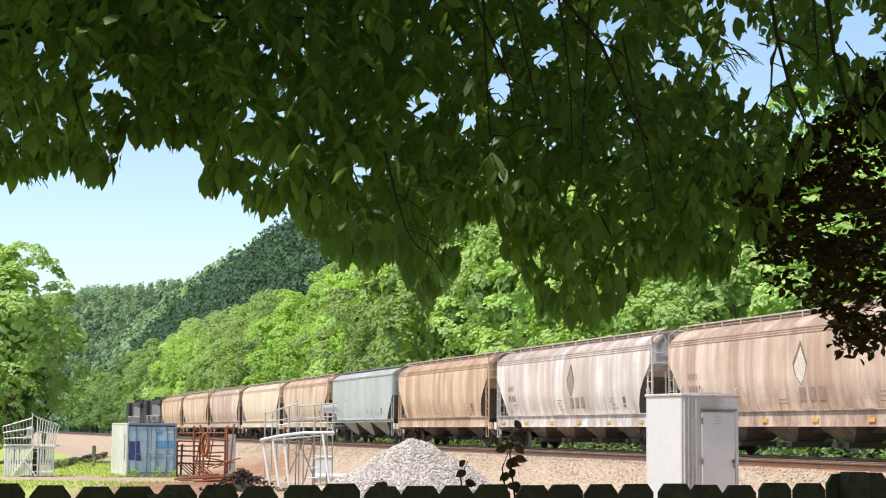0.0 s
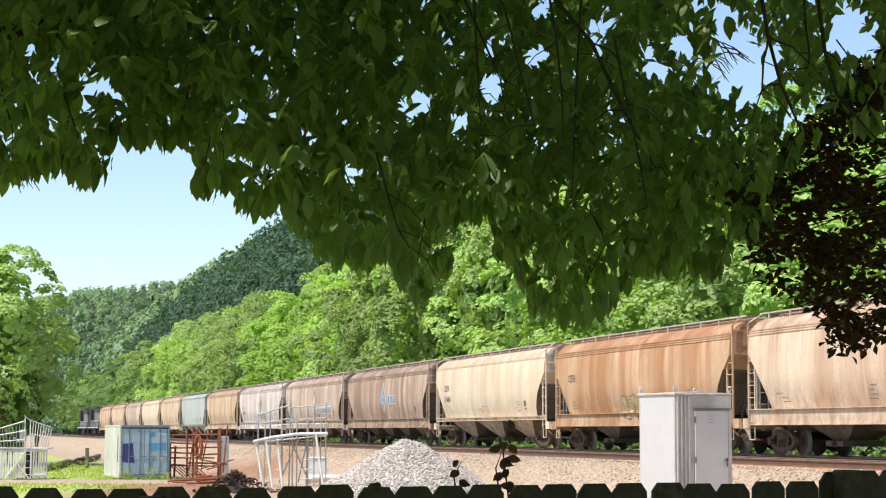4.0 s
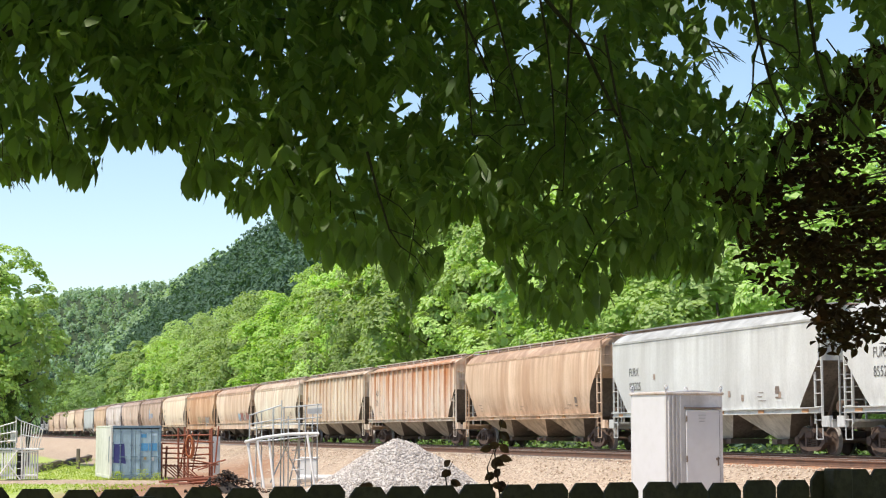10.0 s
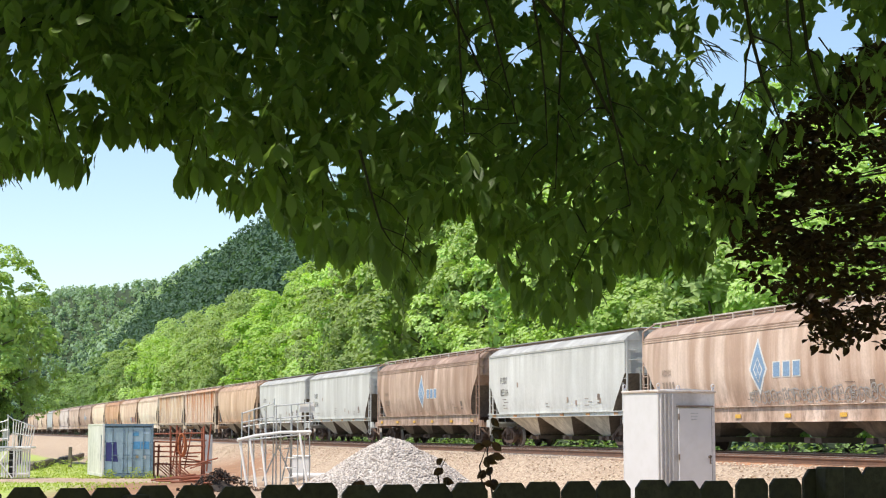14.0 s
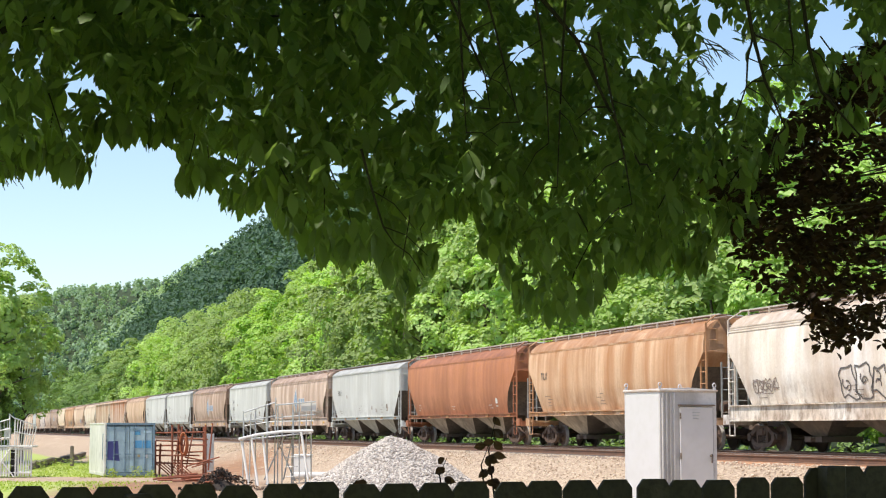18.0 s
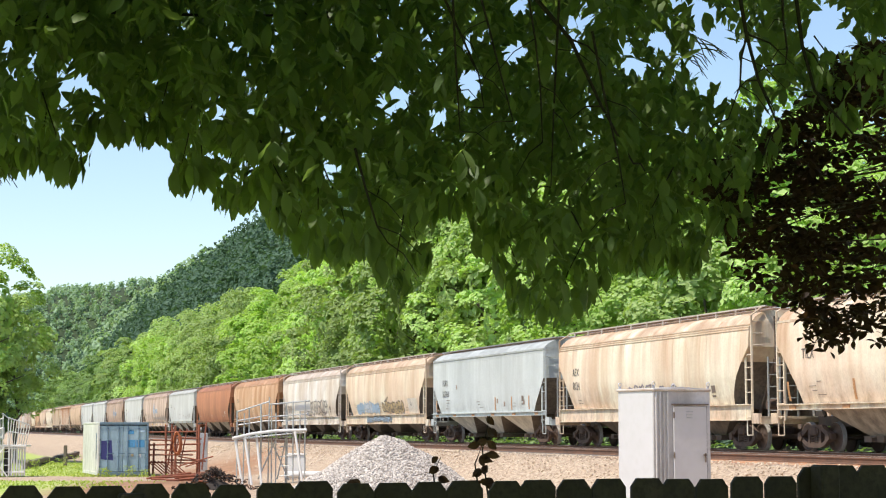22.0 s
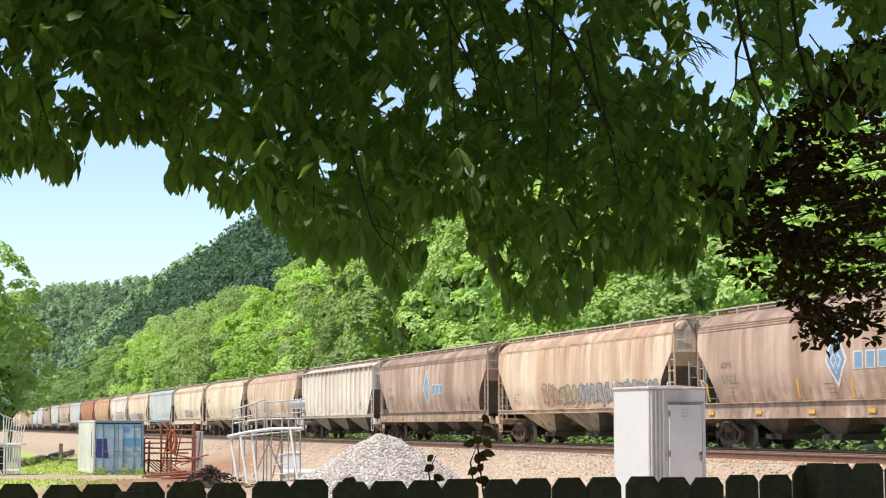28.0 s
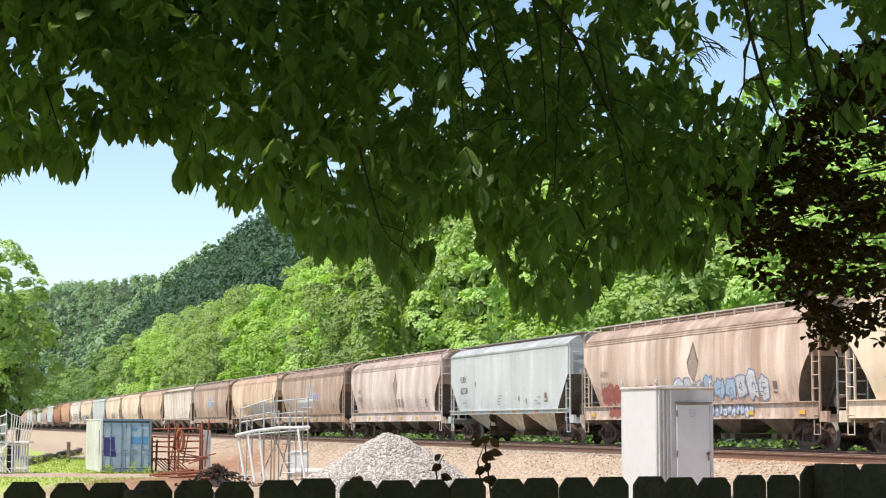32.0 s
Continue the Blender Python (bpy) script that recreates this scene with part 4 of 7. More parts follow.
# kind, front and rear place in the train, paint, marks
CONSIST = (
    ("round", 133.9, 113.4, "tan", ""), ("round", 113.4, 92.5, "tan2", ""),
    ("round", 92.5, 72.4, "dusty", ""), ("round", 72.4, 51.8, "cream", ""),
    ("round", 51.8, 32.9, "tan2", ""), ("grey", 32.9, 13.7, "green", ""),
    ("round", 13.7, -5.95, "tan", ""), ("long", -5.95, -28.1, "white", "fade"),
    ("long", -28.1, -50.0, "dusty", "fade"), ("long", -50.0, -71.9, "brown", "logo"),
    ("open_round", -71.9, -92.0, "cream", "CBFX 354069"), ("round", -92.0, -111.6, "orange", "CEFX"),
    ("round", -111.6, -131.6, "tan2", ""), ("round", -131.6, -152.1, "rusty", ""),
    ("ribbed", -152.1, -172.0, "rib_tan", "ADMX 7265"), ("ribbed", -172.0, -192.9, "rib_rust", "ADMX 52652"),
    ("open_round", -192.9, -213.8, "tan", ""), ("grey", -213.8, -232.5, "grey", "FURX 855325"),
    ("grey", -232.5, -251.9, "grey", "FURX 855240"), ("long", -251.9, -274.0, "brown", "logo"),
    ("grey", -274.0, -293.3, "grey", "FURX 855316"), ("long", -293.3, -315.2, "dusty", "logo"),
    ("grey", -315.2, -334.4, "grey", "FURX"), ("open_round", -334.4, -355.4, "oxide", ""),
    ("open_round", -355.4, -376.5, "orange", "TILX"), ("round", -376.5, -396.8, "patchy", ""),
    ("round", -396.8, -416.8, "creamdirty", ""), ("grey", -416.8, -436.0, "paleblue", "FURX 855960"),
    ("round", -436.0, -456.5, "creamdirty", "AEX 8024"), ("open_round", -456.5, -477.4, "creamdirty", "TILX"),
    ("open_round", -477.4, -498.6, "tan2", "TILX 54226"), ("ribbed", -498.6, -520.2, "rib_white", ""),
    ("long", -520.2, -542.3, "brown", "logo"), ("open_round", -542.3, -564.2, "tan2", ""),
    ("long", -564.2, -586.9, "brown", "logo"), ("long", -586.9, -609.0, "pink", "fade"),
    ("grey", -609.0, -628.4, "paleblue", "FURX 855338"), ("long", -628.4, -650.4, "dusty", "fade"),
    ("round", -650.4, -670.6, "cream", ""),
)


def build_train():
    for i, (kind, a, b, pt, marks) in enumerate(CONSIST):
        L = {"round": 20.2, "long": 22.0, "open_round": 20.9, "ribbed": 20.6, "grey": 19.3}[kind]
        if abs(L - (a - b)) > 0.7:
            L = round(a - b, 1)
        car = get_car(kind, L)
        rnd, deep, half = kind in ("long", "round", "open_round"), kind in ("long", "round"), L / 2 - 0.95
        base = {x for x in car.children if x.name.split(".")[0] in ("lettering", "emblem", "emblem_border", "emblem_centre", "emblem_lozenge", "name_bar", "name_bar_rim", "marker_strip", "repainted_patch", "placard", "graffiti_letter", "graffiti_flick", "graffiti_outline", "stencil_bar", "reflector")}
        for x in base:
            bpy.data.objects.remove(x)
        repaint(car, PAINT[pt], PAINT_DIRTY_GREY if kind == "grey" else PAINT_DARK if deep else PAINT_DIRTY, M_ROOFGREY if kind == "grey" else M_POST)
        label = WORDS[pt]
        small_marks(car, half, rnd, M_LOGOFADE if pt != "oxide" else M_LOGOPALE, i)
        if kind == "long":
            reflectors(car, half, deep, rnd, M_REFLECT)
        elif kind in ("grey", "open_round"):
            reflectors(car, half, deep, rnd, M_ORANGE)
        if "logo" in marks:
            logo(car, 0.15, 2.05, M_LOGOBLUE, M_LOGOPALE, True)
            name_bars(car, -0.95, 2.5, 0.46, M_LOGOBLUE, M_LOGOPALE, True)
            label += ", blue diamond emblem"
        elif "fade" in marks:
            faded_emblem(car, -0.9, 2.35, M_LOGOFADE, M_LOGOFADE2 if pt in ("pink", "white") or a < -600 else M_PALEPATCH)
            name_bars(car, -0.7, 1.85, 0.45, M_LOGOFADE2, None, True)
            label += ", faded emblem"
        if marks and marks[0].isupper():
            w = marks.split()
            text_on(car, w[0], half - 1.75, 2.95, 0.46, M_INK, rnd)
            if len(w) > 1:
                text_on(car, w[1], half - 1.75, 2.38, 0.46, M_INK, rnd)
        elif "logo" in marks or "fade" in marks:
            text_on(car, "ADMX", half - 1.9, 2.75, 0.36, M_LOGOFADE2, rnd)
            bars(car, [bar(half - 1.95 - k * 0.3, 2.25, 0.17, 0.28) for k in range(4)], M_LOGOFADE2, rnd)
        for k, spec in enumerate(GRAFFITI.get(a, ())):
            scrawl(car, half, spec, rnd, i * 10 + k)
        if a in GRAFFITI:
            label += ", graffiti"
        for f in STRIPS.get(a, ()):
            decal(car, "marker_strip", [bar(half - 2 * half * f, 1.62, 0.13, 0.62, 0.05)], M_REFLECT if kind == "long" else M_ORANGE, rnd)
        if a == -396.8:
            decal(car, "repainted_patch", [bar(-0.62 * half, 1.6, 1.9, 0.85)], M_PALEPATCH, rnd, "clean off-white patch")
        if kind == "grey":
            for k, f in enumerate((0.24, 0.62, 0.68, 0.84)):
                decal(car, "placard", [bar(half - 2 * half * f, (2.75, 1.95, 1.8, 1.85)[k], 0.2, 0.22)], M_LOGOFADE2, rnd)
        tagged(car, label)
        wheels = [w for tr in car.children if tr.name.startswith("truck") for w in tr.children if w.name.startswith("wheelset")]
        TRAIN.append((car, (a + b) / 2, wheels))


build_train()


def build_loco(c):
    """A dark road locomotive at the head of the train."""
    lo = thing("locomotive", "black diesel locomotive with pale stripes, far off", "locomotive", group="freight train")
    m_body = surf("loco_black", (0.018, 0.018, 0.02), (0.035, 0.033, 0.03), 1.0, 0.7)
    part("frame", soft_box(0, 0, 1.35, 21.6, 3.0, 0.5, 0.05), m_body, lo)
    part("long_hood", soft_box(-2.6, 0, 3.1, 15.2, 1.9, 3.0, 0.12), m_body, lo)
    part("radiator", soft_box(-8.3, 0, 4.2, 3.6, 2.9, 0.7, 0.1), m_body, lo)
    cab = part("cab", soft_box(6.6, 0, 3.15, 3.0, 3.0, 3.1, 0.15), m_body, lo)
    part("nose", soft_box(9.0, 0, 2.5, 2.0, 2.2, 1.8, 0.15), m_body, lo)
    for y in (1.51, -1.51):
        part("cab_window", soft_box(6.7, y, 3.9, 1.2, 0.03, 0.6, 0.01), M_DARK, cab)
    for y in (1.53, -1.53):
        part("stripe", soft_box(0, y, 1.45, 21.0, 0.03, 0.14, 0.005), M_WHITE, lo, "white sill stripe")
        bm = bmesh.new()
        for i in range(12):
            tube(bm, (-9.8 + i * 1.4, y * 0.96, 1.6), (-9.8 + i * 1.4, y * 0.96, 2.6), 0.025, 5)
        tube(bm, (-9.8, y * 0.96, 2.6), (5.6, y * 0.96, 2.6), 0.025, 5)
        part("handrail", bm, M_WHITE, lo)
    for k, (x, w, h) in enumerate(((-5.2, 1.6, 0.3), (-1.5, 2.2, 0.22), (1.6, 0.7, 0.45), (4.2, 1.0, 0.25))):
        part("roof_unit", soft_box(x, 0, 4.62 + h / 2, w, 1.5, h, 0.05), m_body, lo)
    part("horn", tube(bmesh.new(), (6.2, 0.3, 4.78), (6.9, 0.3, 4.82), 0.09, 8), M_GALV, lo)
    for e in (10.6, -10.6):
        part("pilot", soft_box(e, 0, 0.75, 0.3, 2.8, 1.0, 0.04), m_body, lo)
    for y in (1.0, -1.0):
        part("hood_panel", soft_box(-2.6, y, 3.2, 9.0, 0.06, 1.6, 0.02), surf("loco_grey", (0.22, 0.22, 0.22), (0.12, 0.12, 0.12), 0.8, 0.6), lo, "dusty grey hood doors")
    part("fuel_tank", soft_box(0, 0, 0.75, 6.0, 2.6, 0.85, 0.12), m_body, lo)
    sets = []
    for x in (7.4, 5.2, -5.2, -7.4):
        sets += add_truck(lo, x)
    TRAIN.append((lo, c, sets))


build_loco(146.0)
build_loco(169.5)


def stand_train(t):
    for car, c, _ in TRAIN:
        x, y, a = along(c + SPEED * t, TRACK_TRAIN)
        car.matrix_basis = pose(x, y, RAIL_Z, 0, 0, math.degrees(a))


stand_train(0)

# ---- yard fence ----
FA, FP = 0.535, 0.1535            # a joint between pickets, and their pitch along the fence
FDX, FDY = 0.939, 0.343


def fence_at(a):
    return a * FDX, 6.885 + a * FDY


def picket_mesh(cut):
    w, t = 0.0725, 0.009
    bm = prism(bmesh.new(), [(-w, 0.32), (-w, 2.10 - cut), (-w + cut * 0.75, 2.10), (w - cut * 0.75, 2.10), (w, 2.10 - cut), (w, 0.32)], -t, t)
    bmesh.ops.recalc_face_normals(bm, faces=bm.faces[:])
    me = bpy.data.meshes.new("picket")
    bm.to_mesh(me)
    bm.free()
    me.materials.append(M_FENCE)
    return me


def build_fence():
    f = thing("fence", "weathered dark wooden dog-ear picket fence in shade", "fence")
    rng = random.Random(8)
    meshes = [picket_mesh(c) for c in (0.028, 0.034, 0.040)]
    rz = math.degrees(math.atan2(FDY, FDX))
    for k in range(-46, 40):
        a = FA + (k + 0.5) * FP
        x, y = fence_at(a)
        o = part("picket", rng.choice(meshes), None, f)
        up = 0.045 if a > 1.66 else 0.0
        o.matrix_basis = pose(x, y, rng.uniform(-0.006, 0.008) + up, 0, rng.uniform(-0.35, 0.35), rz)
    for a in (-1.16, 1.72, 4.1, -4.0):
        x, y = fence_at(a)
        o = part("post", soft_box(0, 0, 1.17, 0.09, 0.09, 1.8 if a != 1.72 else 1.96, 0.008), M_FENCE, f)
        o.matrix_basis = pose(x + 0.019, y - 0.056, 0, 0, 0, rz)
    for z in (0.65, 1.25, 1.85):
        x, y = fence_at(-0.4)
        o = part("rail", soft_box(0, 0, 0, 13.0, 0.04, 0.09, 0.006), M_FENCE, f)
        o.matrix_basis = pose(x - 0.01, y + 0.031, z, 0, 0, rz)


build_fence()


# ---- shipping container ----
def build_container():
    c = thing("shipping_container", "blue shipping container with closed doors and cream side", "container", pose(-14.82, 86.4, 0.06, 0, 0, 17.5))
    blue = paint("container_blue", (0.34, 0.47, 0.54), (0.26, 0.36, 0.42), 0.5, 0.12, (0.30, 0.15, 0.08), stain=0.3)
    cream = paint("container_cream", (0.58, 0.58, 0.53), (0.47, 0.46, 0.41), 0.4, 0.1, (0.35, 0.19, 0.10), stain=0.2)
    trim = surf("container_trim", (0.17, 0.26, 0.33), (0.12, 0.18, 0.23), 2.0, 0.6)
    W, L, H = 2.44, 6.06, 2.55
    # corrugated sides
    for sx in (-1, 1):
        bm = bmesh.new()
        pts, y = [], 0.12
        while y < L - 0.12:
            for dy, d in ((0, 0), (0.07, 0.036), (0.14, 0.036), (0.21, 0)):
                pts.append((sx * (W / 2 - 0.012 - d), y + dy))
            y += 0.28
        lo = [bm.verts.new((px, py, 0.15)) for px, py in pts]
        hi = [bm.verts.new((px, py, H - 0.06)) for px, py in pts]
        for i in range(len(pts) - 1):
            q = (lo[i], lo[i + 1], hi[i + 1], hi[i])
            bm.faces.new(q if sx > 0 else q[::-1])
        part("side_panel", bm, cream, c, "cream corrugated side")
    part("roof_panel", soft_box(0, L / 2, H - 0.03, W - 0.04, L - 0.04, 0.05, 0.01), trim, c)
    part("floor_panel", soft_box(0, L / 2, 0.13, W - 0.04, L - 0.04, 0.06, 0.01), trim, c)
    part("back_panel", soft_box(0, L - 0.05, H / 2, W - 0.1, 0.05, H - 0.2, 0.01), blue, c)
    for sx in (-1, 1):
        for y in (0.06, L - 0.06):
            part("corner_post", soft_box(sx * (W / 2 - 0.05), y, H / 2, 0.10, 0.12, H, 0.012), trim if sx > 0 else cream, c)
        for z, h in ((0.08, 0.16), (H - 0.04, 0.08)):
            part("side_rail", soft_box(sx * (W / 2 - 0.035), L / 2, z, 0.07, L - 0.24, h, 0.01), cream if sx < 0 else trim, c)
    for z, h in ((0.08, 0.16), (H - 0.06, 0.12)):
        part("end_rail", soft_box(0, 0.05, z, W - 0.2, 0.10, h, 0.01), trim, c)
    for sx in (-1, 1):
        d = part("door", soft_box(sx * 0.555, 0.075, 1.28, 1.09, 0.05, 2.2, 0.012), blue, c, "blue steel container door")
        for k in range(2):
            x = sx * (0.22 + 0.52 * k)
            bm = bmesh.new()
            tube(bm, (x, 0.03, 0.12), (x, 0.03, H - 0.1), 0.022, 8)
            for z in (0.3, 0.9, 1.6, 2.25):
                box(bm, x, 0.04, z, 0.11, 0.03, 0.05)
            part("locking_bar", bm, trim, d)
            bm = bmesh.new()
            box(bm, x + 0.14, 0.02, 1.05, 0.34, 0.02, 0.045)
            part("door_handle", bm, trim, d)
        for z in (0.4, 1.0, 1.7, 2.3):
            part("hinge", soft_box(sx * 1.13, 0.03, z, 0.12, 0.04, 0.12, 0.008), trim, d)
    part("side_bar", soft_box(-W / 2 - 0.012, 0.45, 1.4, 0.03, 0.10, 1.25, 0.006), trim, c)
    navy = flat_mat("navy_patch", (0.045, 0.05, 0.20))
    bm = bmesh.new()
    q = [(-1.06, 0.78), (-0.46, 0.72), (-0.52, 1.18), (-0.55, 1.68), (-1.05, 1.66)]
    prism(bm, q, 0.042, 0.047)
    part("paint_patch", bm, navy, c, "dark navy painted-over patch")
    bl2 = flat_mat("bright_blue_patch", (0.10, 0.34, 0.60))
    pale = flat_mat("pale_blue_marks", (0.50, 0.66, 0.78))
    for x, z, w, h, m in ((0.42, 1.52, 0.34, 0.36, bl2), (0.83, 1.52, 0.40, 0.36, bl2), (0.36, 2.08, 0.30, 0.22, bl2), (0.86, 2.12, 0.34, 0.10, pale), (0.40, 2.16, 0.34, 0.05, pale), (0.80, 0.96, 0.16, 0.20, M_WHITE), (0.45, 0.98, 0.12, 0.14, flat_mat("tan_label", (0.5, 0.38, 0.2)))):
        part("paint_patch", soft_box(x, 0.044, z, w, 0.006, h, 0.001), m, c)


build_container()


# ---- relay house beside the line ----
def build_relay_house():
    gz = ground_z(5.4, 40.7)
    h = thing("relay_house", "white metal signal relay house with closed door", "equipment house", pose(4.99, 40.0, 0, 0, 0, 29))
    W, D, Z0, Z1 = 1.59, 1.37, 0.45, 3.14
    wall = surf("relay_white", (0.60, 0.58, 0.59), (0.57, 0.55, 0.55), 0.6, 0.45, 0.1, 0.06, c3=(0.56, 0.54, 0.54))
    streaked = paint("relay_streaked", (0.58, 0.56, 0.555), (0.36, 0.32, 0.29), 0.7, 0.0, stain=0.2)
    part("foundation", soft_box(W / 2, D / 2, (gz - 0.4 + Z0) / 2, W - 0.1, D - 0.1, Z0 - gz + 0.4, 0.02), M_GRAVEL, h)
    for y, nm in ((0.02, "front_wall"), (D - 0.02, "rear_wall")):
        part(nm, soft_box(W / 2, y, (Z0 + Z1) / 2, W, 0.04, Z1 - Z0, 0.006), streaked if y < 1 else wall, h)
    for x in (0.02, W - 0.02):
        part("side_wall", soft_box(x, D / 2, (Z0 + Z1) / 2, 0.036, D - 0.084, Z1 - Z0, 0.006), wall, h)
    part("roof", soft_box(W / 2, D / 2, Z1 + 0.03, W + 0.06, D + 0.06, 0.06, 0.015), surf("stained_roof", (0.60, 0.56, 0.53), (0.38, 0.29, 0.22), 3.0, 0.6, 0.0, 0.1, c3=(0.46, 0.38, 0.32)), h, "white roof with rusty edges")
    bm = bmesh.new()
    prism(bm, [(-0.02, Z1 + 0.055), (W / 2, Z1 + 0.10), (W + 0.02, Z1 + 0.055)], -0.02, D + 0.02)
    part("roof_ridge", bm, wall, h)
    part("door", soft_box(1.0, -0.022, 1.80, 0.93, 0.035, 2.0, 0.008), wall, h, "plain white metal door")
    part("door_hood", soft_box(1.0, -0.04, 2.845, 1.0, 0.07, 0.03, 0.004), flat_mat("dark_trim", (0.16, 0.12, 0.10)), h, "dark drip edge over the door")
    part("door_gap", soft_box(1.475, -0.008, 1.80, 0.014, 0.03, 2.0, 0.002), M_DARK, h)
    for k in range(3):
        part("vent_louvre", soft_box(0.97, -0.045, 2.68 - 0.07 * k, 0.2 - 0.02 * k, 0.012, 0.018, 0.002), M_GALV, h)
    bm = bmesh.new()
    tube(bm, (1.38, -0.03, 1.70), (1.38, -0.10, 1.70), 0.03, 8)
    box(bm, 1.38, -0.09, 1.64, 0.03, 0.02, 0.20)
    part("door_handle", bm, M_STEEL, h)
    for z in (2.6, 1.70, 0.95):
        bm = bmesh.new()
        tube(bm, (0.535, -0.05, z - 0.07), (0.535, -0.05, z + 0.07), 0.018, 8)
        part("hinge", bm, M_STEEL, h)
    for k in range(4):
        bm = bmesh.new()
        box(bm, 0.07 + k * 0.105, -0.014, (Z0 + Z1) / 2, 0.03, 0.03, Z1 - Z0 - 0.05)
        part("wall_seam", bm, streaked, h)
    for x, y in ((0.03, 0.03), (W - 0.03, 0.03), (W - 0.03, D - 0.03), (0.03, D - 0.03)):
        bm = bmesh.new()
        box(bm, x, y, Z1 + 0.09, 0.07, 0.02, 0.06)
        ring = [(x + 0.045 * math.cos(0.6283 * i), y, Z1 + 0.16 + 0.045 * math.sin(0.6283 * i)) for i in range(-3, 9)]
        pipe(bm, ring, [0.013] * 12, 5)
        part("lifting_eye", bm, wall, h)


build_relay_house()


# ---- heap of crushed stone ----
def stone_shapes(n, rng):
    out = []
    for _ in range(n):
        bm = bmesh.new()
        bmesh.ops.create_icosphere(bm, subdivisions=1, radius=1.0)
        for v in bm.verts:
            v.co *= rng.uniform(0.7, 1.15)
            v.co.z *= 0.75
        bmesh.ops.triangulate(bm, faces=bm.faces[:])
        bm.verts.index_update()
        out.append((np.array([v.co[:] for v in bm.verts]), np.array([[v.index for v in f.verts] for f in bm.faces])))
        bm.free()
    return out


STONES = stone_shapes(6, random.Random(3))


def heap_z(x, y):
    d = math.hypot(x, y * 0.9)
    h = 2.08 - math.hypot(d, 0.45) * 0.655 + 0.27
    return h + 0.10 * noise.noise((x * 0.9, y * 0.9, 4)) + 0.05 * noise.noise((x * 2.6, y * 2.6, 9))


def build_heap():
    hp = thing("gravel_heap", "heap of pale grey crushed stone on the lot", "gravel heap", pose(-1.42, 58.0, 0))
    bm = bmesh.new()
    n = 44
    g = [[bm.verts.new((x, y, heap_z(x, y) - 0.03)) for x in np.linspace(-3.9, 3.9, n)] for y in np.linspace(-4.2, 4.2, n)]
    for a, b in zip(g, g[1:]):
        for i in range(n - 1):
            bm.faces.new((a[i], a[i + 1], b[i + 1], b[i]))
    part("heap_core", bm, M_GRAVEL, hp, smooth=True)
    rng = random.Random(12)
    so = Soup()
    for _ in range(17000):
        x, y = rng.uniform(-3.8, 3.8), rng.uniform(-4.1, 2.2)
        z = heap_z(x, y)
        if z < 0.0:
            continue
        v, f = rng.choice(STONES)
        so.add(v, f, Matrix.Translation((x, y, z - 0.01)) @ spin(rng) @ Matrix.Scale(rng.choice((0.022, 0.028, 0.036, 0.05)), 4))
    m, nn, l, b = base_mat("loose_stone")
    geo = nn.new("ShaderNodeNewGeometry")
    col = mixc(nn, l, geo.outputs["Random Per Island"], (0.30, 0.265, 0.235), (0.62, 0.555, 0.50))
    l.new(col, b.inputs["Base Color"])
    b.inputs["Roughness"].default_value = 0.9
    tagged(part("loose_stone", so.mesh("loose_stone"), m, hp), kind="stuff")
    return m


M_STONE = build_heap()


def build_bank_stones():
    rng = random.Random(19)
    so = Soup()
    for _ in range(15000):
        x, y, _a = along(rng.uniform(-58, 30), -4.3 - 7.5 * rng.random())
        v, f = rng.choice(STONES)
        so.add(v, f, Matrix.Translation((x, y, ground_z(x, y))) @ spin(rng) @ Matrix.Scale(rng.choice((0.018, 0.024, 0.032, 0.042)), 4))
    m, nn, l, b = base_mat("bank_stone")
    geo = nn.new("ShaderNodeNewGeometry")
    l.new(mixc(nn, l, geo.outputs["Random Per Island"], (0.36, 0.26, 0.18), (0.62, 0.51, 0.39)), b.inputs["Base Color"])
    b.inputs["Roughness"].default_value = 0.9
    tagged(part("ballast", so.mesh("ballast"), m), "loose tan ballast stones on the track bank", "ballast", kind="stuff")


build_bank_stones()


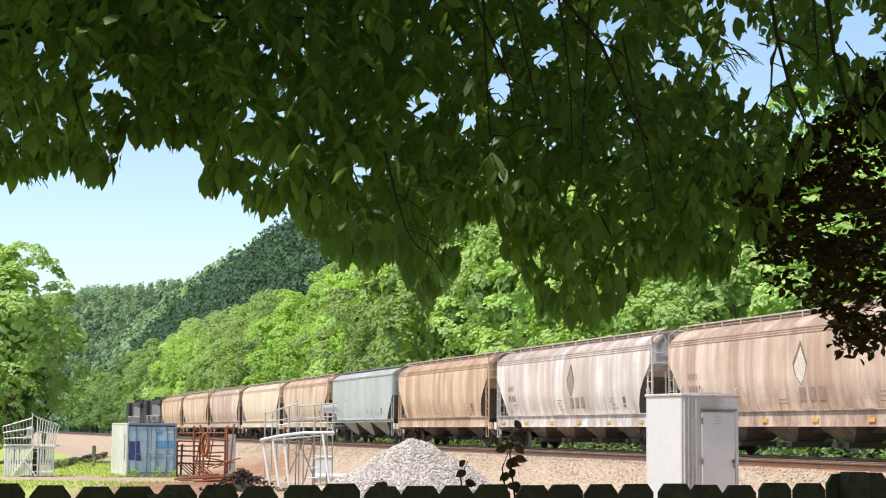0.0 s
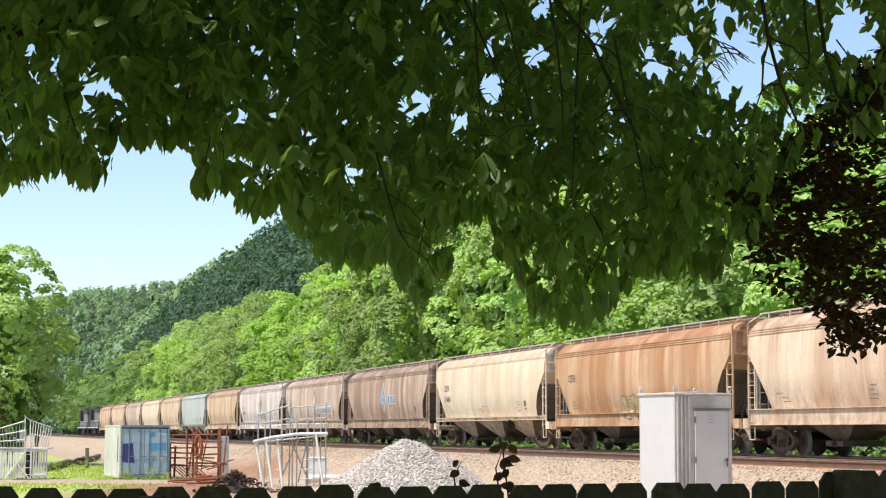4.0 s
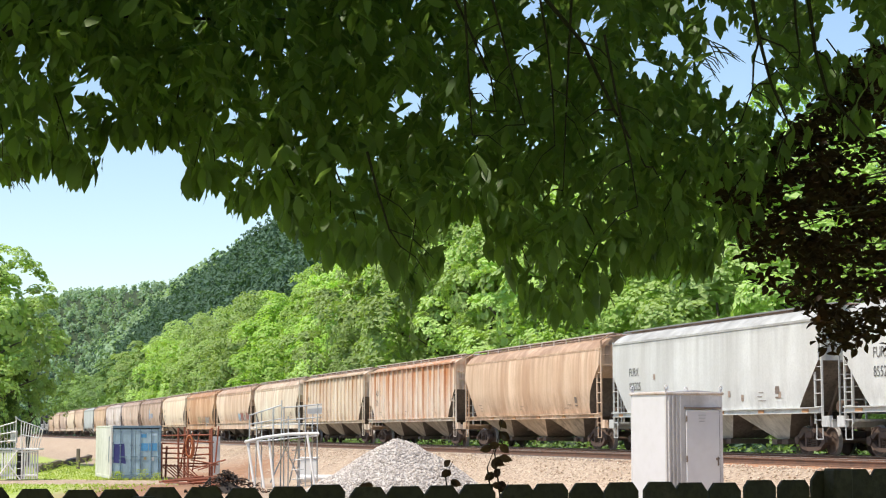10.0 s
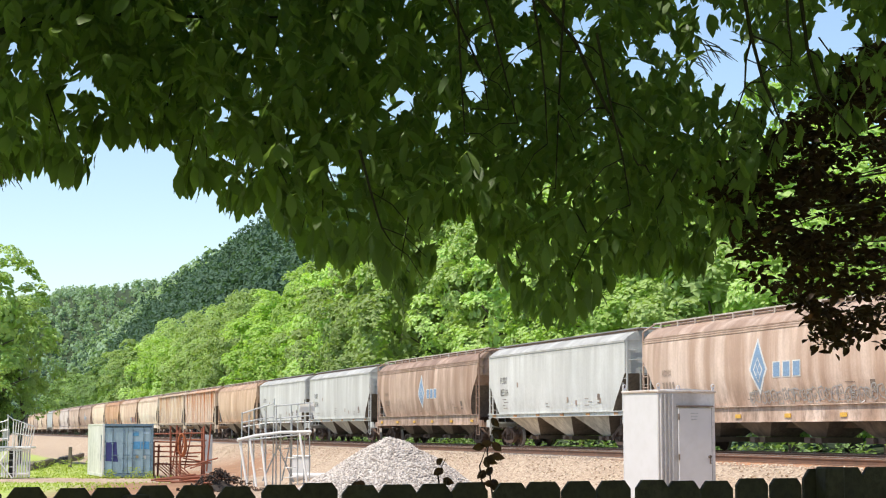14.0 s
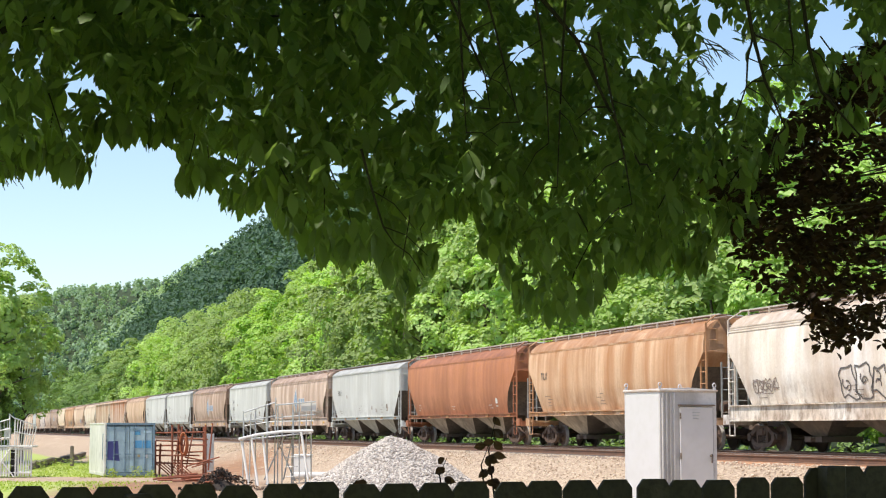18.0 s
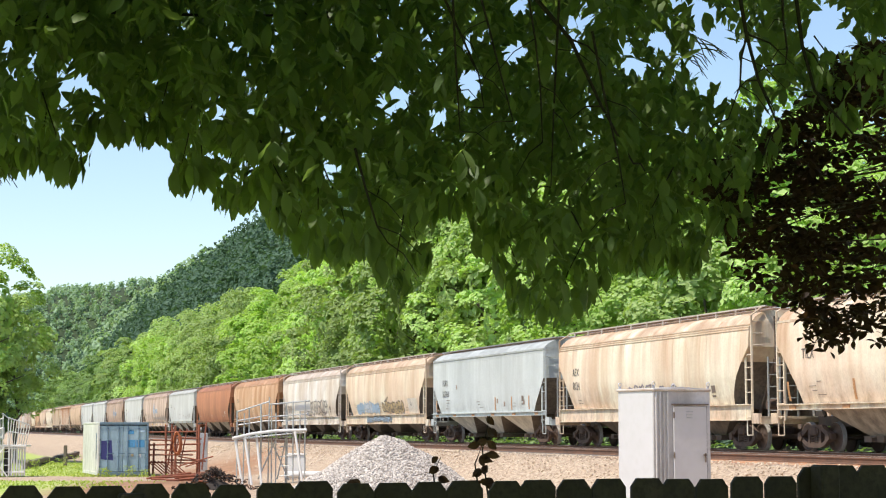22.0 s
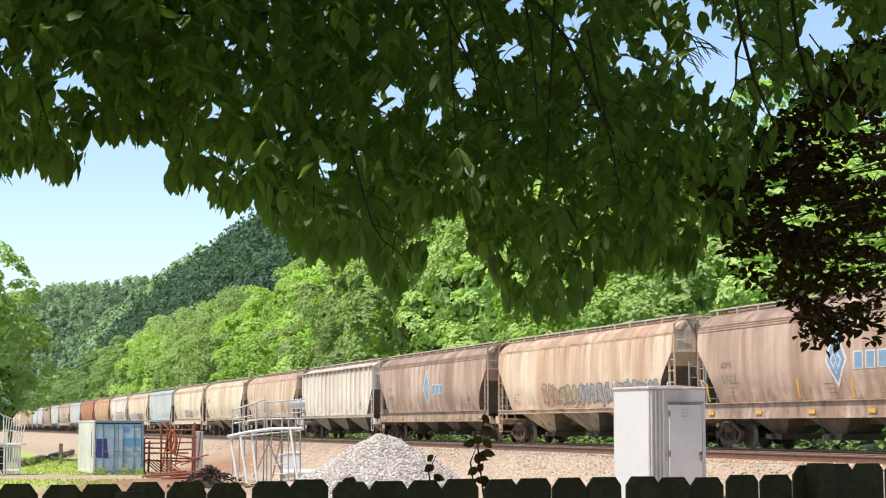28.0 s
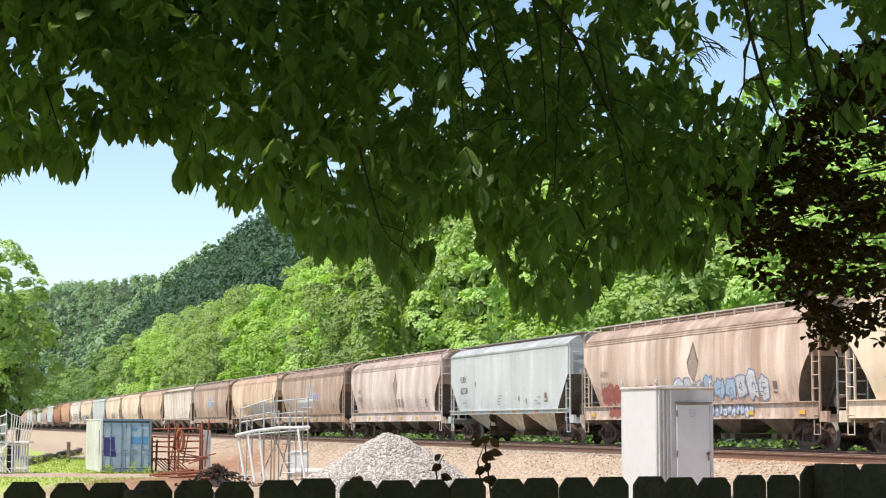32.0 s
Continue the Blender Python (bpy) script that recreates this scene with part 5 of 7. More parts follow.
# ---- access stands and racks ----
def build_platform():
    s = thing("access_platform", "white tubular railcar access platform with railing", "platform", pose(0, 0, 0))
    Y = 74.0
    rim = [(-8.12, Y - 0.6, 1.90), (-7.38, Y - 0.2, 2.08), (-6.4, Y, 2.21), (-5.14, Y + 0.1, 2.24)]
    bm = bmesh.new()
    for a, b in zip(rim, rim[1:]):
        tube(bm, a, b, 0.065, 8)
    tube(bm, rim[0], (-7.9, Y + 1.5, 1.95), 0.035, 8)
    tube(bm, rim[-1], (-5.3, Y + 1.6, 2.14), 0.035, 8)
    tube(bm, (-7.9, Y + 1.5, 1.9), (-5.3, Y + 1.6, 2.14), 0.03, 8)
    part("rim", bm, M_WHITE, s, "thick white tube round the deck")
    deck = bmesh.new()
    vs = [deck.verts.new(p) for p in ((-8.0, Y - 0.5, 1.86), (-5.3, Y + 0.1, 2.16), (-5.4, Y + 1.5, 2.15), (-7.8, Y + 1.4, 1.88))]
    lo = [deck.verts.new(v.co - Vector((0, 0, 0.02))) for v in vs]
    deck.faces.new(vs)
    deck.faces.new(lo[::-1])
    for i in range(4):
        deck.faces.new((vs[i], lo[i], lo[(i + 1) % 4], vs[(i + 1) % 4]))
    part("deck", deck, M_GALV, s)
    for x, dx, y, z in ((-8.03, 0.36, Y - 0.5, 1.88), (-7.65, 0.34, Y - 0.35, 2.0), (-7.2, 0.28, Y - 0.15, 2.1), (-5.62, 0.36, Y + 0.05, 2.2)):
        bm = bmesh.new()
        tube(bm, (x, y, z), (x + dx, y - 0.3, ground_z(x, y) - 0.05), 0.05, 8)
        part("leg", bm, M_WHITE, s, "slanted white leg")
    for k, (x, z1) in enumerate(((-8.03, 3.05), (-7.86, 2.95), (-7.54, 3.2), (-7.03, 3.3), (-6.79, 3.62), (-6.6, 3.35), (-6.41, 2.95), (-6.09, 3.4), (-5.97, 3.1), (-5.69, 3.45), (-5.49, 3.45), (-5.22, 3.5))):
        y = Y + (0.25, 1.2, 0.5, 0.15, 0.9, 0.3)[k % 6]
        bm = bmesh.new()
        tube(bm, (x, y, ground_z(x, y) - 0.05), (x + 0.03 * math.sin(k * 2), y, z1), 0.04 if k == 3 else 0.027, 7)
        part("upright", bm, M_GALV, s)
    for a, b, r in (((-8.03, 3.0), (-6.72, 3.42), 0.03), ((-6.72, 3.30), (-5.05, 3.45), 0.03), ((-8.03, 2.62), (-6.72, 2.86), 0.026), ((-6.72, 2.78), (-5.05, 2.92), 0.026)):
        bm = bmesh.new()
        tube(bm, (a[0], Y + 0.4, a[1]), (b[0], Y + 0.4, b[1]), r, 7)
        part("handrail", bm, M_GALV, s)
    for a, b in (((-7.2, 0.2), (-6.4, 2.0)), ((-6.4, 0.2), (-6.0, 2.1)), ((-5.9, 0.15), (-6.7, 1.9))):
        bm = bmesh.new()
        tube(bm, (a[0], Y + 0.8, a[1]), (b[0], Y + 0.8, b[1]), 0.03, 6)
        part("brace", bm, M_GALV, s)
    part("top_plate", soft_box(-5.35, Y + 0.5, 3.22, 0.62, 0.06, 0.36, 0.01), M_WHITE, s, "small white panel on the railing")
    for k in range(5):
        bm = bmesh.new()
        tube(bm, (-6.25, Y + 0.1, 0.35 + 0.4 * k), (-5.75, Y + 0.1, 0.38 + 0.4 * k), 0.022, 6)
        part("rung", bm, M_GALV, s)
    for x0, x1, z0, z1 in ((-8.1, -7.0, 2.45, 2.62), (-7.0, -5.2, 2.62, 2.66)):
        part("handrail", tube(bmesh.new(), (x0, Y + 1.3, z0), (x1, Y + 1.3, z1), 0.025, 6), M_WHITE, s)


build_platform()


def build_slatted_stand():
    s = thing("loading_stand", "white slatted loading stand with flared grey railing", "stand", pose(-20.3, 85.0, 0.02, 0, 0, 4))
    s.scale = (0.9, 0.9, 0.94)
    slat = shared("slat", lambda: (soft_box(0, 0, 0.78, 0.085, 0.05, 1.44, 0.006), [M_WHITE]))
    for k in range(11):
        part("slat", slat, None, s).matrix_basis = pose(-1.36 + k * 0.138, 0, 0, 0, 0, 0)
    for k in range(7):
        part("slat", slat, None, s).matrix_basis = pose(0.36 + k * 0.127, 0.05 * k, 0, 0, 0, 18)
    for k in range(5):
        part("slat", slat, None, s).matrix_basis = pose(-1.42, 0.3 + k * 0.3, 0, 0, 0, 90)
    for x0, x1, z in ((-1.4, 0.06, 0.25), (0.3, 1.16, 0.25), (-1.42, 1.18, 1.44)):
        part("ledger", soft_box((x0 + x1) / 2, 0.06, z, x1 - x0, 0.05, 0.09, 0.01), M_WHITE, s)
    # solid near-black block fills the gap in place of its shade
    part("doorway", soft_box(0.20, 0.45, 0.78, 0.24, 0.7, 1.44, 0.01), M_DARK, s, "dark gap with ladder rungs")
    for k in range(4):
        part("rung", tube(bmesh.new(), (0.08, 0.02, 0.25 + 0.34 * k), (0.32, 0.02, 0.25 + 0.34 * k), 0.018, 6), M_GALV, s)
    part("deck", soft_box(-0.12, 0.85, 1.56, 2.7, 1.8, 0.09, 0.01), M_WHITE, s)
    for k in range(8):
        x = 0.36 + k * 0.12
        part("railing_post", tube(bmesh.new(), (x, 0, 1.6), (x * 1.15 + 0.06, -0.2, 2.88 - 0.045 * k), 0.026, 6), M_WHITE, s)
    for k in range(9):
        x = -1.36 + k * 0.16
        part("railing_post", tube(bmesh.new(), (x, 0, 1.6), (x * 1.1, -0.15, 2.45 + 0.06 * k), 0.022, 6), M_GALV, s)
    for a, b in (((0.3, 2.98), (1.40, 2.62)), ((0.3, 2.3), (1.24, 2.12)), ((-1.5, 2.5), (0.05, 2.95)), ((-1.45, 2.2), (0.05, 2.45)), ((-1.42, 1.9), (0.05, 2.0)), ((-0.03, 3.2), (0.32, 2.95))):
        part("handrail", tube(bmesh.new(), (a[0], -0.16, a[1]), (b[0], -0.16, b[1]), 0.03, 6), M_GALV, s)
    for a, b, r in (((-0.95, 0.03), (0.13, 1.5), 0.04), ((-0.42, 0.9), (0.3, 0.03), 0.04), ((0.02, 1.6), (0.02, 3.2), 0.03), ((0.3, 1.6), (0.3, 3.0), 0.03)):
        part("brace", tube(bmesh.new(), (a[0], -0.09, a[1]), (b[0], -0.09, b[1]), r, 6), M_WHITE, s)
    part("control_box", soft_box(-0.12, 0.3, 2.2, 0.3, 0.3, 0.6, 0.03), M_GALV, s)


build_slatted_stand()


def build_rack():
    s = thing("steel_rack", "rust-red steel storage rack with bent bars", "rack", pose(-12.56, 88.0, 0))
    rng = random.Random(4)
    for x, y, z in ((-1.25, 0, 1.75), (-0.42, 0, 2.5), (-0.18, 0.3, 2.55), (0.08, -0.2, 2.45), (1.22, 0, 2.5), (1.0, 0.8, 2.4), (-1.2, 0.9, 1.6)):
        bm = bmesh.new()
        tube(bm, (x, y, -0.05), (x + rng.uniform(-0.05, 0.05), y, z), 0.055, 6)
        part("upright", bm, M_RUSTRED, s)
    for x0, x1, z, y in ((-1.3, 1.25, 2.12, 0), (-1.3, 1.25, 1.5, 0.1), (-1.3, 0.1, 1.28, 0), (-1.3, 0.9, 1.02, -0.1), (-0.4, 1.2, 0.78, 0), (-1.35, 1.0, 0.66, 0.2), (0.0, 1.25, 1.86, 0.4), (-1.3, 0.0, 1.75, 0.3), (-0.2, 1.1, 1.15, 0.4)):
        bm = bmesh.new()
        tube(bm, (x0, y, z), (x1, y + 0.1, z + rng.uniform(-0.08, 0.08)), 0.045, 6)
        part("crossbar", bm, M_RUSTRED, s)
    for k in range(8):
        bm = bmesh.new()
        x = -1.3 + k * 0.17
        tube(bm, (x, -0.15, 0.72), (x + 0.75, -0.3, 0.10), 0.03, 6)
        part("slanted_bar", bm, M_RUSTRED, s)
    for k in range(3):
        bm = bmesh.new()
        tube(bm, (-0.35 + 0.3 * k, 0, 0.4), (-0.1 + 0.34 * k, 0.1, 2.3), 0.035, 6)
        part("brace", bm, M_RUSTRED, s)
    orange = surf("orange_hose", (0.50, 0.16, 0.06), (0.38, 0.12, 0.05), 4.0, 0.6)
    for k in range(3):
        ring = [(0.12 + 0.02 * k + (0.16 + 0.02 * k) * math.cos(0.42 * i), -0.28 + 0.05 * k, 1.62 - 0.05 * k + 0.52 * math.sin(0.42 * i)) for i in range(16)]
        part("hose_loop", pipe(bmesh.new(), ring, [0.04] * 16, 6), orange, s, "orange hose hung in loops")
    for x0, z0, x1, z1 in ((1.55, 2.6, 1.35, 0.3), (0.55, 0.45, 1.5, 0.75), (0.2, 0.95, 1.55, 0.7), (-0.1, 0.3, 0.5, 0.12), (0.3, 0.5, 1.9, 0.95)):
        part("slanted_bar", tube(bmesh.new(), (x0, -0.2, z0), (x1, -0.1, z1), 0.04, 6), M_RUSTRED, s)


build_rack()


def build_small_things():
    # a plain upright panel, set on added legs
    b = thing("metal_barrier", "upright pale grey metal panel behind the rack", "barrier", pose(-11.95, 94.0, ground_z(-11.95, 94.0)))
    part("sheet", soft_box(0, 0, 1.1, 0.5, 0.06, 2.0, 0.01), M_GALV, b)
    for x in (-0.2, 0.2):
        part("leg", soft_box(x, 0, 0.05, 0.06, 0.06, 0.2, 0.005), M_STEEL, b)
    gz = ground_z(-6.0, 80.0)
    b = thing("utility_cabinet", "white ground-level utility cabinet by the tracks", "cabinet", pose(-6.0, 80.0, gz))
    part("body", soft_box(0, 0, 0.58, 0.82, 0.6, 0.9, 0.04), M_WHITE, b)
    part("lid", soft_box(0, 0, 1.06, 0.9, 0.68, 0.08, 0.02), M_WHITE, b)
    part("base", soft_box(0, 0, 0.06, 0.95, 0.75, 0.16, 0.02), M_GRAVEL, b)
    b = thing("drain_pipe", "length of white plastic drain pipe on the ground", "pipe", pose(-5.35, 79.0, ground_z(-5.35, 79.0) + 0.12))
    bm = tube(bmesh.new(), (-1.1, 0, 0), (1.0, 0.2, 0), 0.15, 14)
    part("barrel", bm, M_WHITE, b)
    part("collar", tube(bmesh.new(), (0.86, 0.186, 0), (1.06, 0.206, 0), 0.175, 14), M_WHITE, b)
    b = thing("wooden_post", "short weathered wooden post by the bank", "post", pose(-22.4, 110.0, ground_z(-22.4, 110.0)))
    part("shaft", soft_box(0, 0, 0.55, 0.2, 0.2, 1.4, 0.02), M_TIE, b)
    rng = random.Random(6)
    # dark ties added in place of the shadow strip along the bank
    b = thing("tie_stack", "low dark row of ties standing in for a tree shadow", "timber stack", pose(-23.0, 102.0, 0))
    tie = shared("shadow_tie", lambda: (soft_box(0, 0, 0, 2.5, 0.24, 0.22, 0.02), [M_TIE]))
    for k in range(38):
        u = (k // 2 + 0.5 * (k % 2)) / 19.5
        x, y = -6.4 * u, 48.0 * u
        o = part("tie", tie, None, b)
        o.matrix_basis = pose(x + rng.uniform(-0.1, 0.1), y, ground_z(x - 23, y + 102) + 0.10 + 0.21 * (k % 2), 0, rng.uniform(-3, 3), 97.6 + rng.uniform(-4, 4))
    b = thing("scrap_pile", "tangled pile of dark scrap steel and rail clips", "scrap pile", pose(-8.2, 68.0, 0))
    dk = surf("dark_scrap", (0.018, 0.014, 0.012), (0.036, 0.026, 0.02), 5.0, 0.9)
    part("mound", pipe(bmesh.new(), [(0, 0, -0.05), (0, 0, 0.2), (0, 0, 0.4)], (0.9, 0.6, 0.15), 11), dk, b)
    brown = surf("rusty_scrap", (0.16, 0.075, 0.04), (0.08, 0.05, 0.035), 5.0, 0.85)
    for k in range(280):
        r = min(1.35, abs(rng.gauss(0, 0.62)))
        a = rng.uniform(0, 2 * math.pi)
        e = Vector((r * math.cos(a) * 1.2, r * math.sin(a), max(0.05, 0.72 - r * 0.5 + rng.uniform(-0.12, 0.1))))
        turn = spin(rng, 0.9)
        arc = [e + turn @ Vector((0.10 * math.cos(q), 0.10 * math.sin(q), 0.015 * q)) for q in (0, 0.8, 1.6, 2.4)]
        if k % 2:
            part("scrap_piece", pipe(bmesh.new(), arc, (0.018, 0.024, 0.024, 0.018), 5), brown if rng.random() < 0.4 else dk, b)
        else:
            part("scrap_piece", box(bmesh.new(), 0, 0, 0, rng.uniform(0.1, 0.24), 0.07, 0.03, Matrix.Translation(e) @ turn), brown if rng.random() < 0.3 else dk, b)
    b = thing("bar_stack", "rust-brown steel bars strewn on the ground", "steel bars", pose(-10.6, 78.0, 0.0))
    for k in range(15):
        a, x, y = rng.uniform(-0.9, 0.9), rng.uniform(-0.9, 0.9), rng.uniform(-2.5, 2.0)
        d = Vector((math.cos(a), math.sin(a), rng.uniform(-0.06, 0.1))) * rng.uniform(0.5, 1.2)
        e = Vector((x, y, 0.10 + 0.1 * (k % 3)))
        part("bar", tube(bmesh.new(), e - d, e + d, 0.045, 6), M_RUSTRED, b)


build_small_things()

# ---- trees ----
def leaf_quad(bend=0.15):
    v = np.array([(0, -0.5, 0), (0.32, 0.02, bend), (0, 0.55, 0), (-0.32, 0.02, bend)])
    return v, np.array([[0, 1, 2, 3]])


def clump_arrays(seed, H, R, base, lobes, subs, per, size, few=6, inner=500):
    """A crown of lobes, each of domed leaf clumps with shaded gaps between them."""
    g = np.random.default_rng(seed)
    P, N, S = [], [], []
    for i in range(lobes):
        k = (i + 0.5) / lobes
        a = i * 2.4 + g.uniform(-0.5, 0.5)
        rr = R * 0.70 * math.sqrt(max(0.03, 1 - (1.75 * (k - 0.42)) ** 2)) * g.uniform(0.7, 1.15)
        c = np.array((rr * math.cos(a), rr * math.sin(a), base + (H - base) * (0.10 + 0.78 * k)))
        r = R * g.uniform(0.28, 0.46)
        out = c - np.array((0, 0, base + (H - base) * 0.45))
        out /= np.linalg.norm(out)
        for _ in range(subs):
            d = g.normal(size=3) + out * 0.9 + np.array((0, 0, 0.35))
            d /= np.linalg.norm(d)
            q = c + d * r * g.uniform(0.72, 1.1) * np.array((1, 1, 0.85))
            rs = r * g.uniform(0.26, 0.5)
            ax = d * 0.6 + np.array((0, 0, 0.7))
            ax /= np.linalg.norm(ax)
            u = np.cross(ax, (0.3, 0.9, 0.1))
            u /= np.linalg.norm(u)
            v = np.cross(ax, u)
            n = int(per * (rs / r / 0.38) ** 1.5) + few
            rho, th = np.sqrt(g.random(n)), g.random(n) * 6.2832
            hor = (np.cos(th) * rho)[:, None] * u + (np.sin(th) * rho)[:, None] * v
            P.append(q + hor * rs + ax * (rs * (0.62 * (1 - rho ** 2) + g.normal(0, 0.10, n)))[:, None])
            N.append(ax + hor * 0.9 + g.normal(0, 0.32, (n, 3)))
            S.append(size * g.uniform(0.65, 1.3, n))
    n = inner
    d = g.normal(size=(n, 3))
    d /= np.linalg.norm(d, axis=1)[:, None]
    P.append(d * np.array((R * 0.5, R * 0.5, (H - base) * 0.34)) + np.array((0, 0, base + (H - base) * 0.48)))
    N.append(d)
    S.append(np.full(n, size * 2.2))
    P, N, S = np.concatenate(P), np.concatenate(N), np.concatenate(S)[:, None]
    N /= np.linalg.norm(N, axis=1)[:, None]
    A = np.cross(N, g.normal(size=N.shape))
    A /= np.linalg.norm(A, axis=1)[:, None]
    B = np.cross(N, A)
    V = np.stack((P - B * S * 0.5, P + A * S * 0.36 + N * S * 0.1, P + B * S * 0.55, P - A * S * 0.36 + N * S * 0.1), 1).reshape(-1, 3)
    return V, np.arange(len(V)).reshape(-1, 4)


def clumped_crown(seed, H, R, base, lobes=17, subs=13, per=38, size=0.30):
    so = Soup()
    v, f = clump_arrays(seed, H, R, base, lobes, subs, per, size)
    so.v, so.f = [v], [f]
    return so.mesh("crown")


M_LEAF = leafy("woodland_leaves", (0.30, 0.425, 0.14), (0.41, 0.53, 0.205), 0.36, 0.25, 0.6, 0.6)
M_LEAF_Y = leafy("bright_leaves", (0.315, 0.48, 0.11), (0.405, 0.545, 0.16), 0.40, 0.25, 0.6, 0.35)
M_LEAF_D = leafy("deep_green_leaves", (0.175, 0.28, 0.095), (0.27, 0.385, 0.14), 0.34, 0.25, 0.55, 0.4)
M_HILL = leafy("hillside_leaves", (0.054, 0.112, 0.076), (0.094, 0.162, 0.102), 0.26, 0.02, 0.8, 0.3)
# distance haze is mixed into this paler leaf colour
M_HILL_FAR = leafy("far_hill_haze_leaves", (0.30, 0.42, 0.29), (0.40, 0.52, 0.37), 0.35, 0.02, 0.8, 0.3)
TREE_MESH = [(clumped_crown(40 + i, 18.0, 4.1 + 0.17 * i, 1.2), 4.1 + 0.17 * i) for i in range(7)]
HIGH_CROWN = clumped_crown(55, 18.0, 4.2, 4.4, 18, 11, 34)


def trunk_mesh(rng, H):
    bm = bmesh.new()
    pts = [(0, 0, -0.6), (0.05, 0, H * 0.15), (rng.uniform(-0.3, 0.3), 0.1, H * 0.3), (rng.uniform(-0.5, 0.5), rng.uniform(-0.3, 0.3), H * 0.55)]
    pipe(bm, pts, (0.32, 0.25, 0.18, 0.06))
    for k in range(7):
        z = H * rng.uniform(0.15, 0.48)
        a = rng.uniform(0, 6.3)
        ln = rng.uniform(1.5, 3.4)
        pipe(bm, [(0, 0, z), (ln * 0.5 * math.cos(a), ln * 0.5 * math.sin(a), z + ln * 0.45), (ln * math.cos(a), ln * math.sin(a), z + ln * 0.7)], (0.12, 0.07, 0.03), 5)
    me = bpy.data.meshes.new("trunk")
    bm.to_mesh(me)
    bm.free()
    me.materials.append(M_BARK)
    return me


TRUNKS = [trunk_mesh(random.Random(70 + i), 18.0) for i in range(3)]


def plant(name, x, y, H, mat, label, rng, wide=1.0, group="trees along the line", high=False):
    crown = HIGH_CROWN if high else rng.choice(TREE_MESH)[0]
    t = thing(name, label, "tree", pose(x, y, ground_z(x, y), 0, 0, rng.uniform(0, 360)), group)
    k = H / 18.0
    t.scale = (k * wide, k * wide, k)
    part("trunk", rng.choice(TRUNKS), None, t)
    c = part("crown", crown, None, t)
    if not crown.materials:
        crown.materials.append(M_LEAF)
    c.material_slots[0].link = "OBJECT"
    c.material_slots[0].material = mat
    return t


def build_woods():
    rng = random.Random(21)
    s = -52.0
    while s < 205:
        for row, p in enumerate((13.5, 21.0)):
            ss, pp = s + rng.uniform(-2.2, 2.2) + row * 2.0, p + rng.uniform(-1.8, 1.8)
            x, y, _ = along(ss, pp)
            H = rng.uniform(12.5, 18.0) + (2.0 if row else -1.5) + 4.6 * step((ss - 10) / 40) + 4.0 * step((ss + 30) / 30) * (1 - step((ss - 50) / 30)) * (1 - 0.6 * step((ss - 165) / 40))
            bright = (-3 < ss < 17) or (88 < ss < 122) or rng.random() < 0.2
            plant("tree", x, y, H, M_LEAF_Y if bright else M_LEAF, "bright yellow-green leafy tree at the wood's edge" if bright else "leafy green deciduous tree behind the line", rng, rng.uniform(0.9, 1.3))
        s += 5.9
    ss = 214.0
    while ss < 660:
        for row in range(2):
            x, y, _ = along(ss + rng.uniform(-5, 5), 14 + row * 11 + rng.uniform(-2, 4))
            light = ss < 250 or rng.random() < 0.15
            plant("tree", x, y, rng.uniform(16.5, 21.5) + row * 2.5, M_LEAF if light else M_LEAF_D, "rounded light green tree beside the curve" if light else "rounded dark green tree beside the curve", rng, rng.uniform(1.0, 1.35))
        ss += 15 + 0.045 * (ss - 200)
    for k, (x, y, H, w) in enumerate(((-30.0, 119.0, 15.2, 1.2), (-32.2, 122.1, 15.4, 1.0), (-28.6, 123.4, 12.0, 0.95), (-36.6, 117.8, 13.3, 1.2), (-30.4, 115.3, 7.7, 1.0), (-30.0, 122.1, 7.4, 0.7), (-32.9, 114.1, 8.3, 1.3), (-31.3, 125.9, 10.2, 1.0))):
        plant("tree", x, y, H, (M_LEAF, M_LEAF_D)[k % 2], "tall sunlit leafy tree on the near side of the line", rng, w, "trees by the lot", k in (0, 2))


build_woods()


